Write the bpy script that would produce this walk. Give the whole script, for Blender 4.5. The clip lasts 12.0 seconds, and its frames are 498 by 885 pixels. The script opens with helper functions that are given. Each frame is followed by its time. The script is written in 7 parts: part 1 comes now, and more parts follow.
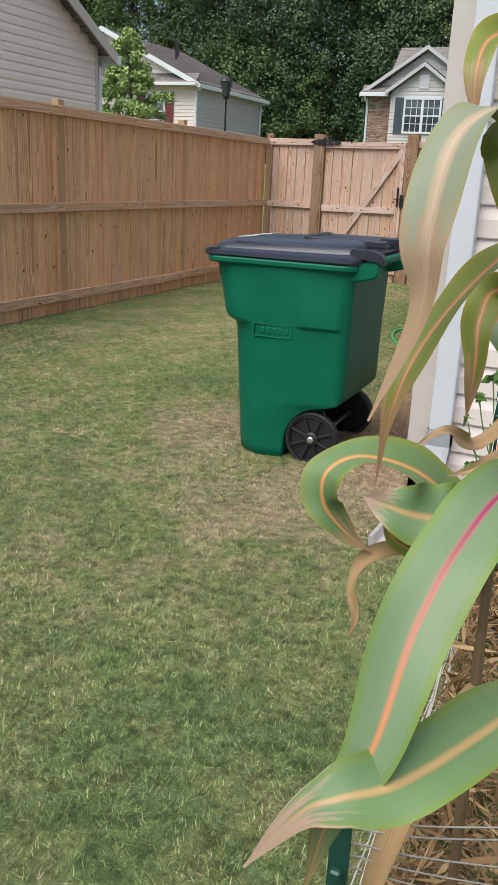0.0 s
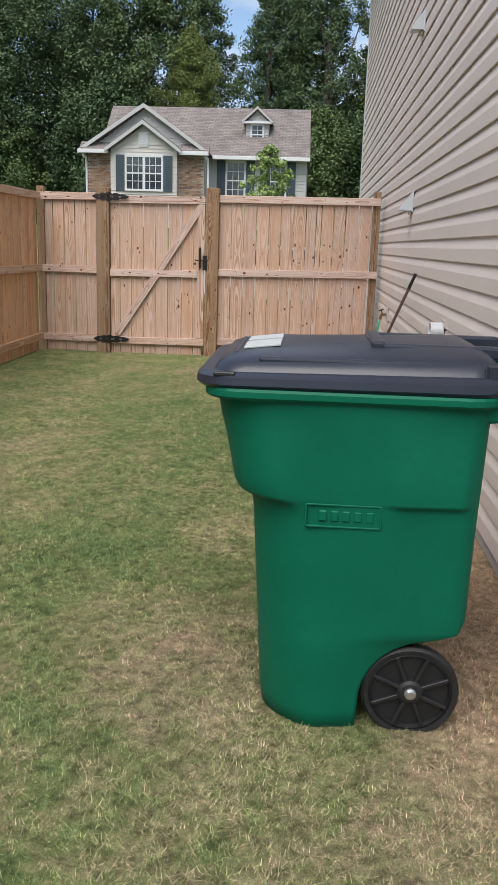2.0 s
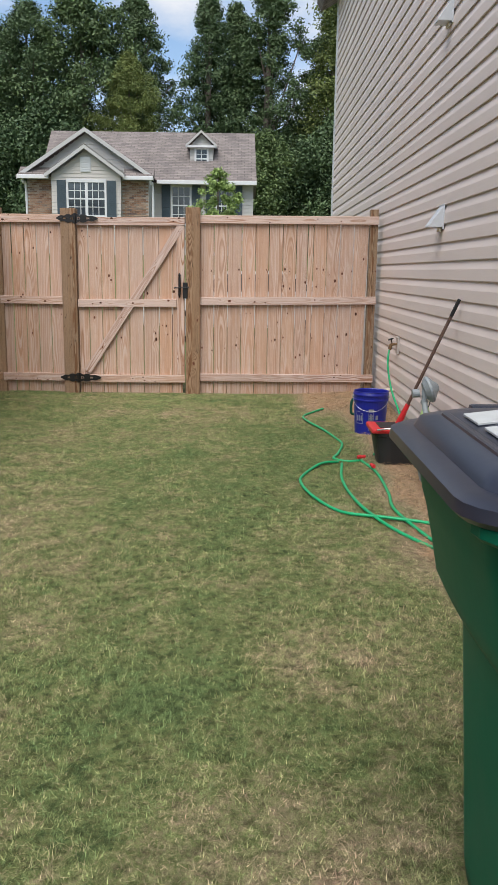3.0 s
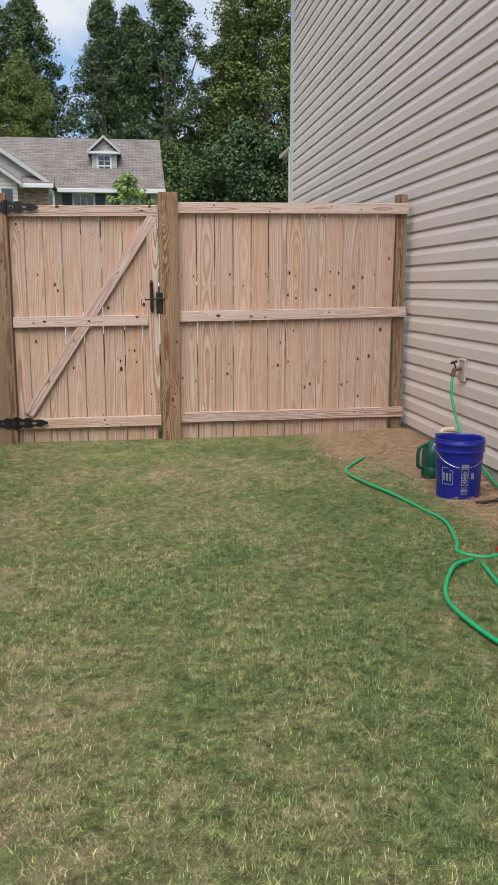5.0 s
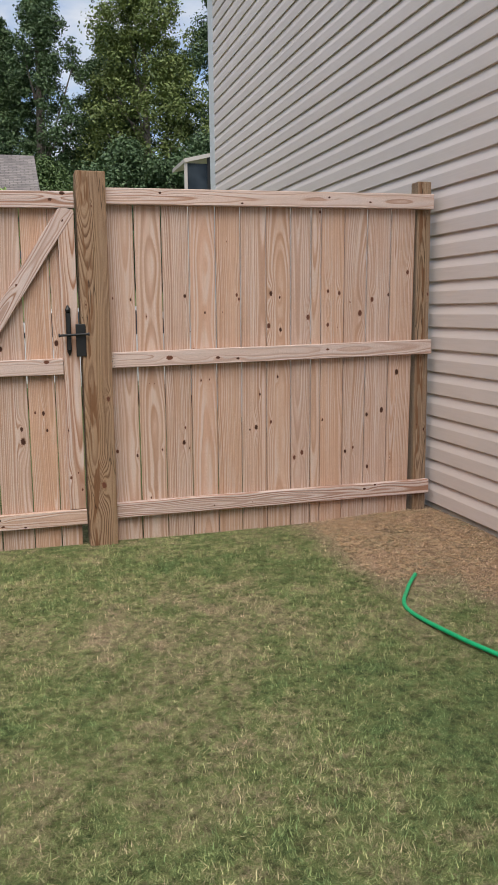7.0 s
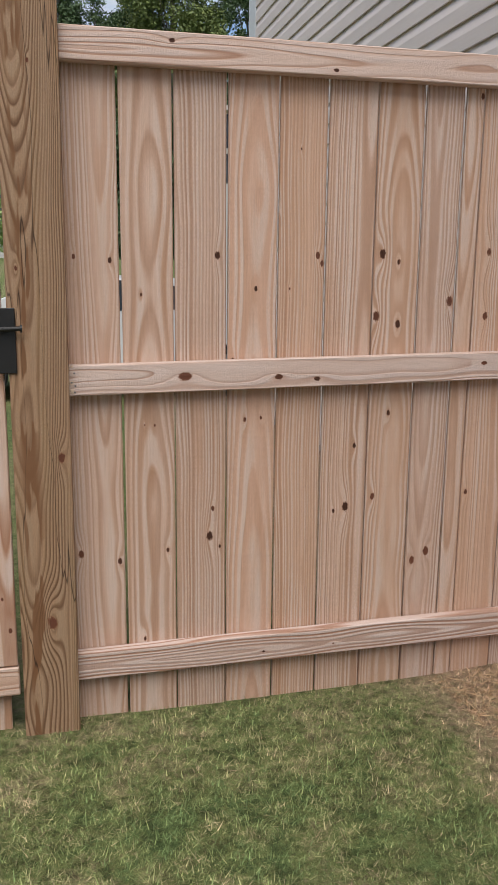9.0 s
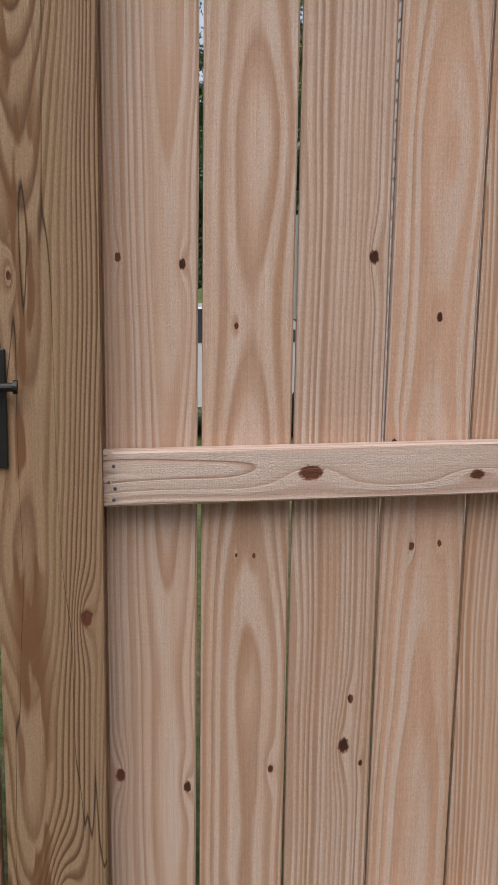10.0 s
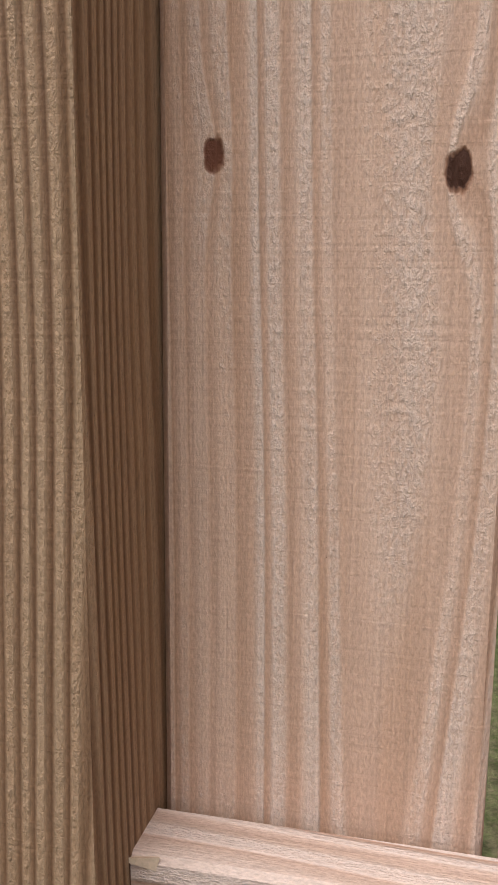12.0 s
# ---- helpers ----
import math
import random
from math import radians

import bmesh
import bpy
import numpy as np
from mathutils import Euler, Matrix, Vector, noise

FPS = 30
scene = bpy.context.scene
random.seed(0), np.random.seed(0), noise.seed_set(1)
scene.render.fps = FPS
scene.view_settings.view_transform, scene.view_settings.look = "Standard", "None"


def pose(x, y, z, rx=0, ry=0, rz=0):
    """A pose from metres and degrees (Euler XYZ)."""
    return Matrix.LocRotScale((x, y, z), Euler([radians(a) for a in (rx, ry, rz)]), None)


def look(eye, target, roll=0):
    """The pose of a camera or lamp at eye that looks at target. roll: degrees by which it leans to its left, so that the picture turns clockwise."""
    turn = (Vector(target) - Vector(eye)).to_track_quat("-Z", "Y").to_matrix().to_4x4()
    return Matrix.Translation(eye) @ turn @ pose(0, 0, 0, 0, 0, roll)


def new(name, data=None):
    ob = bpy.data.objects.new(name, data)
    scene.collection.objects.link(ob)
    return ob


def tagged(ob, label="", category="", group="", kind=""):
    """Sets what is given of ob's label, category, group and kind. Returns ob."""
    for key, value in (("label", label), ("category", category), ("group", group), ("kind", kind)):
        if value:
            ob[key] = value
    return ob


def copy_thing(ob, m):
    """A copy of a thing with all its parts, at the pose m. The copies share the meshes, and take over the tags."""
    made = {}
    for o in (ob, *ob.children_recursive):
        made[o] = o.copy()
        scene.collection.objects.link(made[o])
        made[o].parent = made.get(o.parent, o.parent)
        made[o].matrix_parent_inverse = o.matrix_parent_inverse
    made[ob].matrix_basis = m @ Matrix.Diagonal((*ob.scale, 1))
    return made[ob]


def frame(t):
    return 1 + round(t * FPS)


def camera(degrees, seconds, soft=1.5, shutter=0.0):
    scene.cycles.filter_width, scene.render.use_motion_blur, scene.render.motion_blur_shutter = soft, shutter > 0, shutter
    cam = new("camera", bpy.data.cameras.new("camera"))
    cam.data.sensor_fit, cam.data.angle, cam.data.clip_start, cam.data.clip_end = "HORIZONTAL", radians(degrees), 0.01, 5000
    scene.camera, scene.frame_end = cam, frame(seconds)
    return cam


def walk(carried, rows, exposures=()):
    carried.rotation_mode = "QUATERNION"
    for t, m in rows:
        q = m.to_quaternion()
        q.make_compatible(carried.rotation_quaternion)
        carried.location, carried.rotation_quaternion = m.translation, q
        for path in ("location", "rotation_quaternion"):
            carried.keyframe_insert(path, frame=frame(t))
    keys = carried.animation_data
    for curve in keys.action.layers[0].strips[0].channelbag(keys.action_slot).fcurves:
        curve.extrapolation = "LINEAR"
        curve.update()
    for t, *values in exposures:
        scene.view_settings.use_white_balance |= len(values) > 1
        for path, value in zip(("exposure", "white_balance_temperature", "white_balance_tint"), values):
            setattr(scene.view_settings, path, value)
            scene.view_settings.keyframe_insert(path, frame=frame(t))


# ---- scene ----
cam = camera(33.1, 12.0, soft=0.6)
PATH = [
    (0, (0.006, -0.014, 1.363), (-0.732, 1.744, 0.758), 2.7),
    (0.5, (-0.477, 0.356, 1.366), (-0.95, 2.205, 0.766), 2.5),
    (0.8, (-0.756, 0.588, 1.369), (-1.156, 2.461, 0.791), 2.9),
    (1, (-0.917, 0.734, 1.384), (-1.295, 2.616, 0.823), 2.9),
    (1.2, (-1.094, 0.901, 1.376), (-1.41, 2.803, 0.845), 2.6),
    (1.5, (-1.337, 1.162, 1.387), (-1.573, 3.093, 0.923), 1.4),
    (2, (-1.67, 1.667, 1.355), (-1.796, 3.609, 0.896), 1.8),
    (2.5, (-1.993, 2.204, 1.342), (-2.08, 4.154, 0.905), 1.4),
    (3, (-2.297, 2.779, 1.336), (-2.287, 4.739, 0.936), 0.8),
    (3.2, (-2.387, 3.014, 1.317), (-2.345, 4.976, 0.928), 0.5),
    (4.8, (-3.076, 4.931, 1.255), (-2.82, 6.879, 0.88), 0.6),
    (5, (-3.161, 5.168, 1.248), (-2.909, 7.118, 0.883), -0.1),
    (5.5, (-3.323, 5.75, 1.256), (-2.982, 7.684, 0.876), -0.7),
    (6, (-3.371, 6.378, 1.278), (-3.0, 8.31, 0.916), -1.0),
    (6.5, (-3.365, 6.999, 1.277), (-2.877, 8.912, 0.958), -0.8),
    (7, (-3.351, 7.62, 1.267), (-2.821, 9.524, 0.956), -0.7),
    (7.5, (-3.321, 8.214, 1.253), (-2.827, 10.13, 0.957), -0.6),
    (7.7, (-3.342, 8.444, 1.254), (-2.83, 10.356, 0.967), -0.7),
    (9.3, (-2.858, 10.313, 1.280), (-2.385, 12.218, 0.895), 0.6),
    (9.5, (-2.896, 10.535, 1.249), (-2.418, 12.447, 0.911), 0.9),
    (10, (-2.784, 11.071, 1.263), (-2.500, 13.027, 0.955), 0.8),
    (10.5, (-2.733, 11.583, 1.340), (-2.737, 13.519, 0.837), 1.6),
    (11, (-2.708, 11.955, 1.302), (-3.053, 13.888, 0.920), 1.8),
    (11.5, (-2.718, 12.038, 1.290), (-3.067, 13.979, 0.958), 1.2),
    (12, (-2.694, 12.070, 1.289), (-3.171, 13.979, 0.932), 0.5),
]
walk(cam, [(t, look(eye, target, roll)) for t, eye, target, roll in PATH],
     exposures=[(0, 0.92), (2, 0.82), (3, 0.80), (5, 0.76), (6.5, 0.70), (7.5, 0.63), (9.5, 0.54), (10, 0.48), (10.5, 0.56), (11, 0.66), (12, 0.72)])

# ---- world, sun, exposure ----
SUN_ELEV, SUN_AZ = 60.0, 200.0          # azimuth: degrees from +y, clockwise
world = bpy.data.worlds.new("sky")
scene.world = world
world.use_nodes = True
wn = world.node_tree.nodes
wl = world.node_tree.links
wn.clear()
w_out = wn.new("ShaderNodeOutputWorld")
w_bg = wn.new("ShaderNodeBackground")
w_sky = wn.new("ShaderNodeTexSky")
w_sky.sky_type = "NISHITA"
w_sky.sun_disc = False
w_sky.sun_elevation = radians(SUN_ELEV)
w_sky.sun_rotation = radians(SUN_AZ)
w_sky.air_density, w_sky.dust_density, w_sky.ozone_density = 1.0, 0.7, 2.0
w_co = wn.new("ShaderNodeTexCoord")
w_map = wn.new("ShaderNodeMapping")
w_map.inputs["Scale"].default_value = (1.0, 1.0, 2.2)
w_noise = wn.new("ShaderNodeTexNoise")
w_noise.inputs["Scale"].default_value = 5.0
w_noise.inputs["Detail"].default_value = 7.0
w_noise.inputs["Roughness"].default_value = 0.55
w_ramp = wn.new("ShaderNodeValToRGB")
w_ramp.color_ramp.elements[0].position = 0.44
w_ramp.color_ramp.elements[1].position = 0.66
w_mix = wn.new("ShaderNodeMix")
w_mix.data_type = "RGBA"
w_mix.inputs["B"].default_value = (4.9, 5.1, 5.5, 1)   # bright cloud
wl.new(w_co.outputs["Generated"], w_map.inputs["Vector"])
wl.new(w_map.outputs["Vector"], w_noise.inputs["Vector"])
wl.new(w_noise.outputs["Fac"], w_ramp.inputs["Fac"])
wl.new(w_ramp.outputs["Color"], w_mix.inputs["Factor"])
wl.new(w_sky.outputs["Color"], w_mix.inputs["A"])
wl.new(w_mix.outputs["Result"], w_bg.inputs["Color"])
w_bg.inputs["Strength"].default_value = 0.098
wl.new(w_bg.outputs["Background"], w_out.inputs["Surface"])

sun = new("sun", bpy.data.lights.new("sun", "SUN"))
sun.data.energy = 2.6
sun.data.angle = radians(55)
sun.data.color = (1.0, 0.95, 0.88)
a_, e_ = radians(SUN_AZ), radians(SUN_ELEV)
sun.matrix_world = look((0, 0, 30), Vector((0, 0, 30)) - Vector((math.sin(a_) * math.cos(e_), math.cos(a_) * math.cos(e_), math.sin(e_))))


# ---- materials ----
class Nodes:
    """A short way to write node trees."""

    def __init__(self, name):
        self.mat = bpy.data.materials.new(name)
        self.mat.use_nodes = True
        self.t = self.mat.node_tree
        self.t.nodes.clear()
        self.out = self.t.nodes.new("ShaderNodeOutputMaterial")

    def put(self, socket, v):
        if isinstance(v, bpy.types.NodeSocket):
            self.t.links.new(v, socket)
        else:
            socket.default_value = v

    def m(self, op, a, b=None, c=None, clamp=False):
        n = self.t.nodes.new("ShaderNodeMath")
        n.operation, n.use_clamp = op, clamp
        for i, v in enumerate((a, b, c)):
            if v is not None:
                self.put(n.inputs[i], v)
        return n.outputs[0]

    def vm(self, op, a, b=None):
        n = self.t.nodes.new("ShaderNodeVectorMath")
        n.operation = op
        for i, v in enumerate((a, b)):
            if v is not None:
                self.put(n.inputs[i], v)
        return n.outputs["Value"] if op in ("LENGTH", "DISTANCE", "DOT_PRODUCT") else n.outputs["Vector"]

    def coord(self, which="Object"):
        return self.t.nodes.new("ShaderNodeTexCoord").outputs[which]

    def rand(self):
        return self.t.nodes.new("ShaderNodeObjectInfo").outputs["Random"]

    def island(self):
        return self.t.nodes.new("ShaderNodeNewGeometry").outputs["Random Per Island"]

    def attr(self, name, kind="GEOMETRY", out="Fac"):
        n = self.t.nodes.new("ShaderNodeAttribute")
        n.attribute_name, n.attribute_type = name, kind
        return n.outputs[out]

    def sep(self, v):
        n = self.t.nodes.new("ShaderNodeSeparateXYZ")
        self.put(n.inputs[0], v)
        return n.outputs

    def comb(self, x, y, z):
        n = self.t.nodes.new("ShaderNodeCombineXYZ")
        for i, v in enumerate((x, y, z)):
            self.put(n.inputs[i], v)
        return n.outputs[0]

    def noise(self, v, scale, detail=3.0, rough=0.5, distort=0.0):
        n = self.t.nodes.new("ShaderNodeTexNoise")
        self.put(n.inputs["Vector"], v)
        n.inputs["Scale"].default_value = scale
        n.inputs["Detail"].default_value = detail
        n.inputs["Roughness"].default_value = rough
        n.inputs["Distortion"].default_value = distort
        return n.outputs["Fac"]

    def ramp(self, f, *stops):
        n = self.t.nodes.new("ShaderNodeValToRGB")
        e = n.color_ramp.elements
        while len(e) < len(stops):
            e.new(0.5)
        for el, (p, c) in zip(e, stops):
            el.position = p
            el.color = (c, c, c, 1) if isinstance(c, (int, float)) else (*c, 1)
        self.put(n.inputs["Fac"], f)
        return n.outputs["Color"]

    def mix(self, f, a, b, how="MIX"):
        n = self.t.nodes.new("ShaderNodeMix")
        n.data_type, n.blend_type = "RGBA", how
        for key, v in (("Factor", f), ("A", a), ("B", b)):
            s = [i for i in n.inputs if i.name == key and i.type == ("VALUE" if key == "Factor" else "RGBA")][0]
            self.put(s, (*v, 1) if isinstance(v, tuple) and len(v) == 3 else v)
        return [o for o in n.outputs if o.type == "RGBA"][0]

    def bump(self, h, strength=0.3, dist=0.01):
        n = self.t.nodes.new("ShaderNodeBump")
        n.inputs["Strength"].default_value = strength
        n.inputs["Distance"].default_value = dist
        self.put(n.inputs["Height"], h)
        return n.outputs["Normal"]

    def done(self, color, rough=0.6, metal=0.0, normal=None, spec=0.5, **more):
        b = self.t.nodes.new("ShaderNodeBsdfPrincipled")
        self.put(b.inputs["Base Color"], (*color, 1) if isinstance(color, tuple) and len(color) == 3 else color)
        self.put(b.inputs["Roughness"], rough)
        self.put(b.inputs["Metallic"], metal)
        self.put(b.inputs["Specular IOR Level"], spec)
        if normal is not None:
            self.put(b.inputs["Normal"], normal)
        for k, v in more.items():
            self.put(b.inputs[k.replace("_", " ")], v)
        self.t.links.new(b.outputs[0], self.out.inputs["Surface"])
        return self.mat


def wood(name, light, dark, freq=105.0, stain=(0.4, 0.22, 0.1), stain_amt=0.5, contrast=1.0, pale=(0.62, 0.49, 0.41), pale_amt=0.6, edge=(0.40, 0.72, 0.90), wander=0.02, resin=0.0, saw_amt=0.0, least=0.38):
    """Sawn softwood: growth rings round the board's own pith line, knots that bend them, raised fibres and saw marks."""
    n = Nodes(name)
    p = n.coord("Object")
    x, y, z = n.sep(p)
    rnd = n.rand()
    r2 = n.m("FRACT", n.m("MULTIPLY", rnd, 17.31))
    r3 = n.m("FRACT", n.m("MULTIPLY", rnd, 43.77))
    r5 = n.m("FRACT", n.m("MULTIPLY", rnd, 7.77))
    seed = n.comb(n.m("MULTIPLY", rnd, 37.0), n.m("MULTIPLY", r2, 53.0), n.m("MULTIPLY", r3, 91.0))
    ps = n.vm("ADD", p, seed)
    gx, gy, slope = n.sep(n.attr("grain", "OBJECT", "Vector"))
    warp = n.noise(n.vm("MULTIPLY", ps, (4.0, 4.0, 1.1)), 1.0, 2.0)
    warp2 = n.noise(n.vm("MULTIPLY", ps, (18.0, 18.0, 4.0)), 1.0, 2.0)
    bow = n.noise(n.comb(n.m("MULTIPLY", z, 1.7), n.m("MULTIPLY", rnd, 71.0), 0.0), 1.0, 1.0)
    px = n.m("ADD", n.m("SUBTRACT", x, gx), n.m("MULTIPLY", n.m("SUBTRACT", bow, 0.5), 0.02))
    py = n.m("ADD", n.m("ADD", y, gy), n.m("MULTIPLY", z, slope))
    py = n.m("ADD", py, n.m("MULTIPLY", n.m("SUBTRACT", bow, 0.5), 0.03))
    r = n.m("SQRT", n.m("ADD", n.m("MULTIPLY", px, px), n.m("MULTIPLY", py, py)))
    r = n.m("ADD", r, n.m("MULTIPLY", warp, wander))
    r = n.m("ADD", r, n.m("MULTIPLY", warp2, 0.003))
    ragged = n.noise(n.vm("MULTIPLY", ps, (260.0, 260.0, 140.0)), 1.0, 2.0, 0.6)
    knot = None
    for key in ("knot_a", "knot_b", "knot_c", "knot_d", "knot_e", "knot_f"):
        kx, kz, ks = n.sep(n.attr(key, "OBJECT", "Vector"))
        dx = n.m("DIVIDE", n.m("SUBTRACT", x, kx), ks)
        dz = n.m("DIVIDE", n.m("SUBTRACT", z, kz), n.m("MULTIPLY", ks, 1.6))
        dz2 = n.m("MULTIPLY", dz, 0.45)
        d = n.m("SQRT", n.m("ADD", n.m("MULTIPLY", dx, dx), n.m("MULTIPLY", dz, dz)))
        dl = n.m("SQRT", n.m("ADD", n.m("MULTIPLY", dx, dx), n.m("MULTIPLY", dz2, dz2)))
        fall = n.m("SUBTRACT", 1.0, n.m("MULTIPLY", dl, 0.3), clamp=True)
        r = n.m("ADD", r, n.m("MULTIPLY", n.m("MULTIPLY", fall, fall), n.m("MULTIPLY", ks, 1.6)))
        d = n.m("ADD", d, n.m("ADD", n.m("MULTIPLY", n.m("SUBTRACT", warp2, 0.5), 1.3), n.m("MULTIPLY", n.m("SUBTRACT", ragged, 0.5), 0.8)))
        one = n.m("SUBTRACT", 1.0, n.m("MULTIPLY", n.m("SUBTRACT", d, 0.62), 3.2), clamp=True)
        knot = one if knot is None else n.m("MAXIMUM", knot, one)
    slow = n.noise(n.comb(n.m("MULTIPLY", r, 55.0), n.m("MULTIPLY", rnd, 60.0), 0.0), 1.0, 1.0)
    fib = n.noise(n.vm("MULTIPLY", ps, (520.0, 520.0, 9.0)), 1.0, 2.0, 0.6)
    fine = n.noise(n.vm("MULTIPLY", ps, (900.0, 900.0, 320.0)), 1.0, 3.0, 0.65)
    pile = n.noise(n.vm("MULTIPLY", ps, (420.0, 420.0, 230.0)), 1.0, 3.0, 0.7)
    ring = n.m("FRACT", n.m("ADD", n.m("ADD", n.m("MULTIPLY", r, freq), n.m("MULTIPLY", slow, 2.0)), n.m("MULTIPLY", n.m("SUBTRACT", pile, 0.5), 0.05)))
    late = n.ramp(ring, (0.0, 0.35), (0.08, 0.0), (edge[0], 0.0), (edge[1], 0.75), (edge[2], 1.0), (1.0, 0.35))
    wide = n.noise(n.vm("MULTIPLY", ps, (22.0, 22.0, 1.2)), 1.0, 3.0, 0.6)
    saw = n.noise(n.vm("MULTIPLY", ps, (5.0, 5.0, 620.0)), 1.0, 1.0)
    plainness = n.ramp(r3, (0.0, least), (1.0, 1.15))
    band = n.m("MULTIPLY", n.ramp(slow, (0.35, 0.35), (0.65, 1.15)), plainness)
    col = n.mix(n.m("MULTIPLY", n.m("MULTIPLY", late, band), n.m("MULTIPLY", n.m("ADD", 0.45, n.m("MULTIPLY", wide, 0.8)), contrast), clamp=True), light, dark)
    tint = n.ramp(r5, (0.0, (1.04, 0.93, 0.82)), (0.2, (1.0, 1.0, 1.0)), (0.4, (0.93, 0.92, 0.93)), (0.6, (1.06, 1.04, 1.02)), (0.8, (0.97, 0.89, 0.80)), (1.0, (1.05, 0.96, 0.90)))
    col = n.mix(1.0, col, tint, "MULTIPLY")
    col = n.mix(n.m("MULTIPLY", n.ramp(wide, (0.50, 0.0), (0.72, 1.0)), stain_amt), col, stain)
    early = n.m("SUBTRACT", 1.0, n.m("MULTIPLY", late, 2.2), clamp=True)
    patch = n.noise(n.vm("MULTIPLY", ps, (26.0, 26.0, 2.0)), 1.0, 2.0, 0.5)
    raised = n.m("MULTIPLY", early, n.ramp(n.m("ADD", patch, n.m("MULTIPLY", n.m("SUBTRACT", pile, 0.5), 0.5)), (0.38, 0.1), (0.60, 1.0)))
    col = n.mix(n.m("MULTIPLY", raised, pale_amt), col, pale)
    col = n.mix(0.4, col, n.ramp(fib, (0.25, 0.72), (0.7, 1.15)), "MULTIPLY")
    col = n.mix(0.4, col, n.ramp(fine, (0.36, 0.62), (0.64, 1.22)), "MULTIPLY")
    if saw_amt:
        col = n.mix(saw_amt, col, n.ramp(saw, (0.36, 0.70), (0.50, 1.05)), "MULTIPLY")
    if resin:
        near = n.ramp(n.m("ABSOLUTE", px), (0.014, 1.0), (0.034, 0.0))
        sap = n.noise(n.vm("MULTIPLY", ps, (34.0, 34.0, 4.2)), 1.0, 2.0, 0.5)
        split = n.noise(n.vm("MULTIPLY", ps, (11.0, 11.0, 0.55)), 1.0, 3.0, 0.45)
        col = n.mix(n.m("MULTIPLY", n.m("MULTIPLY", n.ramp(sap, (0.52, 0.0), (0.56, 1.0)), near), resin), col, (0.165, 0.078, 0.036))
        col = n.mix(n.ramp(n.m("ABSOLUTE", n.m("SUBTRACT", split, 0.5)), (0.0012, 0.9), (0.003, 0.0)), col, (0.02, 0.011, 0.007))
    halo = n.ramp(knot, (0.0, 0.0), (0.5, 0.85), (1.0, 1.0))
    core = n.mix(n.ramp(n.m("FRACT", n.m("ADD", n.m("MULTIPLY", warp, 5.0), rnd)), (0.3, 0.0), (0.7, 1.0)), (0.055, 0.021, 0.012), (0.130, 0.048, 0.027))
    col = n.mix(halo, col, n.mix(n.ramp(knot, (0.35, 0.0), (0.95, 1.0)), (0.20, 0.085, 0.045), core))
    h = n.m("ADD", n.m("ADD", n.m("MULTIPLY", late, -0.45), n.m("MULTIPLY", fib, 0.45)), n.m("ADD", n.m("MULTIPLY", saw, 0.18), n.m("MULTIPLY", fine, 0.5)))
    h = n.m("SUBTRACT", h, n.m("MULTIPLY", knot, 0.6))
    return n.done(col, 0.78, normal=n.bump(n.m("ADD", h, n.m("MULTIPLY", n.m("MULTIPLY", raised, pile), 0.85)), 0.75, 0.0016), spec=0.25)


def plain(name, color, rough=0.5, metal=0.0, vary=0.12, scale=30.0, bump=0.1, spec=0.5, coord="Object"):
    """Paint, plastic or metal with a little unevenness at two scales."""
    n = Nodes(name)
    p = n.coord(coord)
    a, b = n.noise(p, scale, 4.0, 0.6), n.noise(p, scale * 9, 2.0)
    f = n.m("ADD", n.m("MULTIPLY", a, 0.7), n.m("MULTIPLY", b, 0.3))
    lo, hi = tuple(c * (1 - vary) for c in color), tuple(min(1, c * (1 + vary)) for c in color)
    return n.done(n.ramp(f, (0.3, lo), (0.7, hi)), n.m("ADD", rough - 0.06, n.m("MULTIPLY", a, 0.12)), metal, n.bump(f, bump, 0.002), spec)


M_picket = wood("picket_wood", (0.562, 0.394, 0.308), (0.345, 0.197, 0.126), 105.0, (0.44, 0.248, 0.148), 0.55, 0.90, (0.630, 0.504, 0.436), 0.70, saw_amt=0.10)
M_picket_side = wood("old_picket_wood", (0.70, 0.45, 0.275), (0.31, 0.155, 0.075), 105.0, (0.36, 0.18, 0.085), 0.7, 1.2, (0.68, 0.48, 0.33), 0.5)
M_rail = wood("rail_wood", (0.60, 0.462, 0.400), (0.34, 0.185, 0.12), 80.0, (0.44, 0.27, 0.20), 0.35, 1.2, (0.63, 0.522, 0.482), 0.6, (0.5, 0.78, 0.92), 0.075, least=0.9)
M_post_side = wood("old_post_wood", (0.47, 0.31, 0.18), (0.24, 0.13, 0.065), 120.0, (0.33, 0.17, 0.08), 0.4, 0.9, (0.48, 0.35, 0.24), 0.4)
M_post = wood("post_wood", (0.330, 0.226, 0.148), (0.125, 0.070, 0.040), 235.0, (0.29, 0.18, 0.085), 0.40, 1.05, (0.36, 0.27, 0.185), 0.35, (0.46, 0.74, 0.90), 0.035, 0.9, least=1.0)


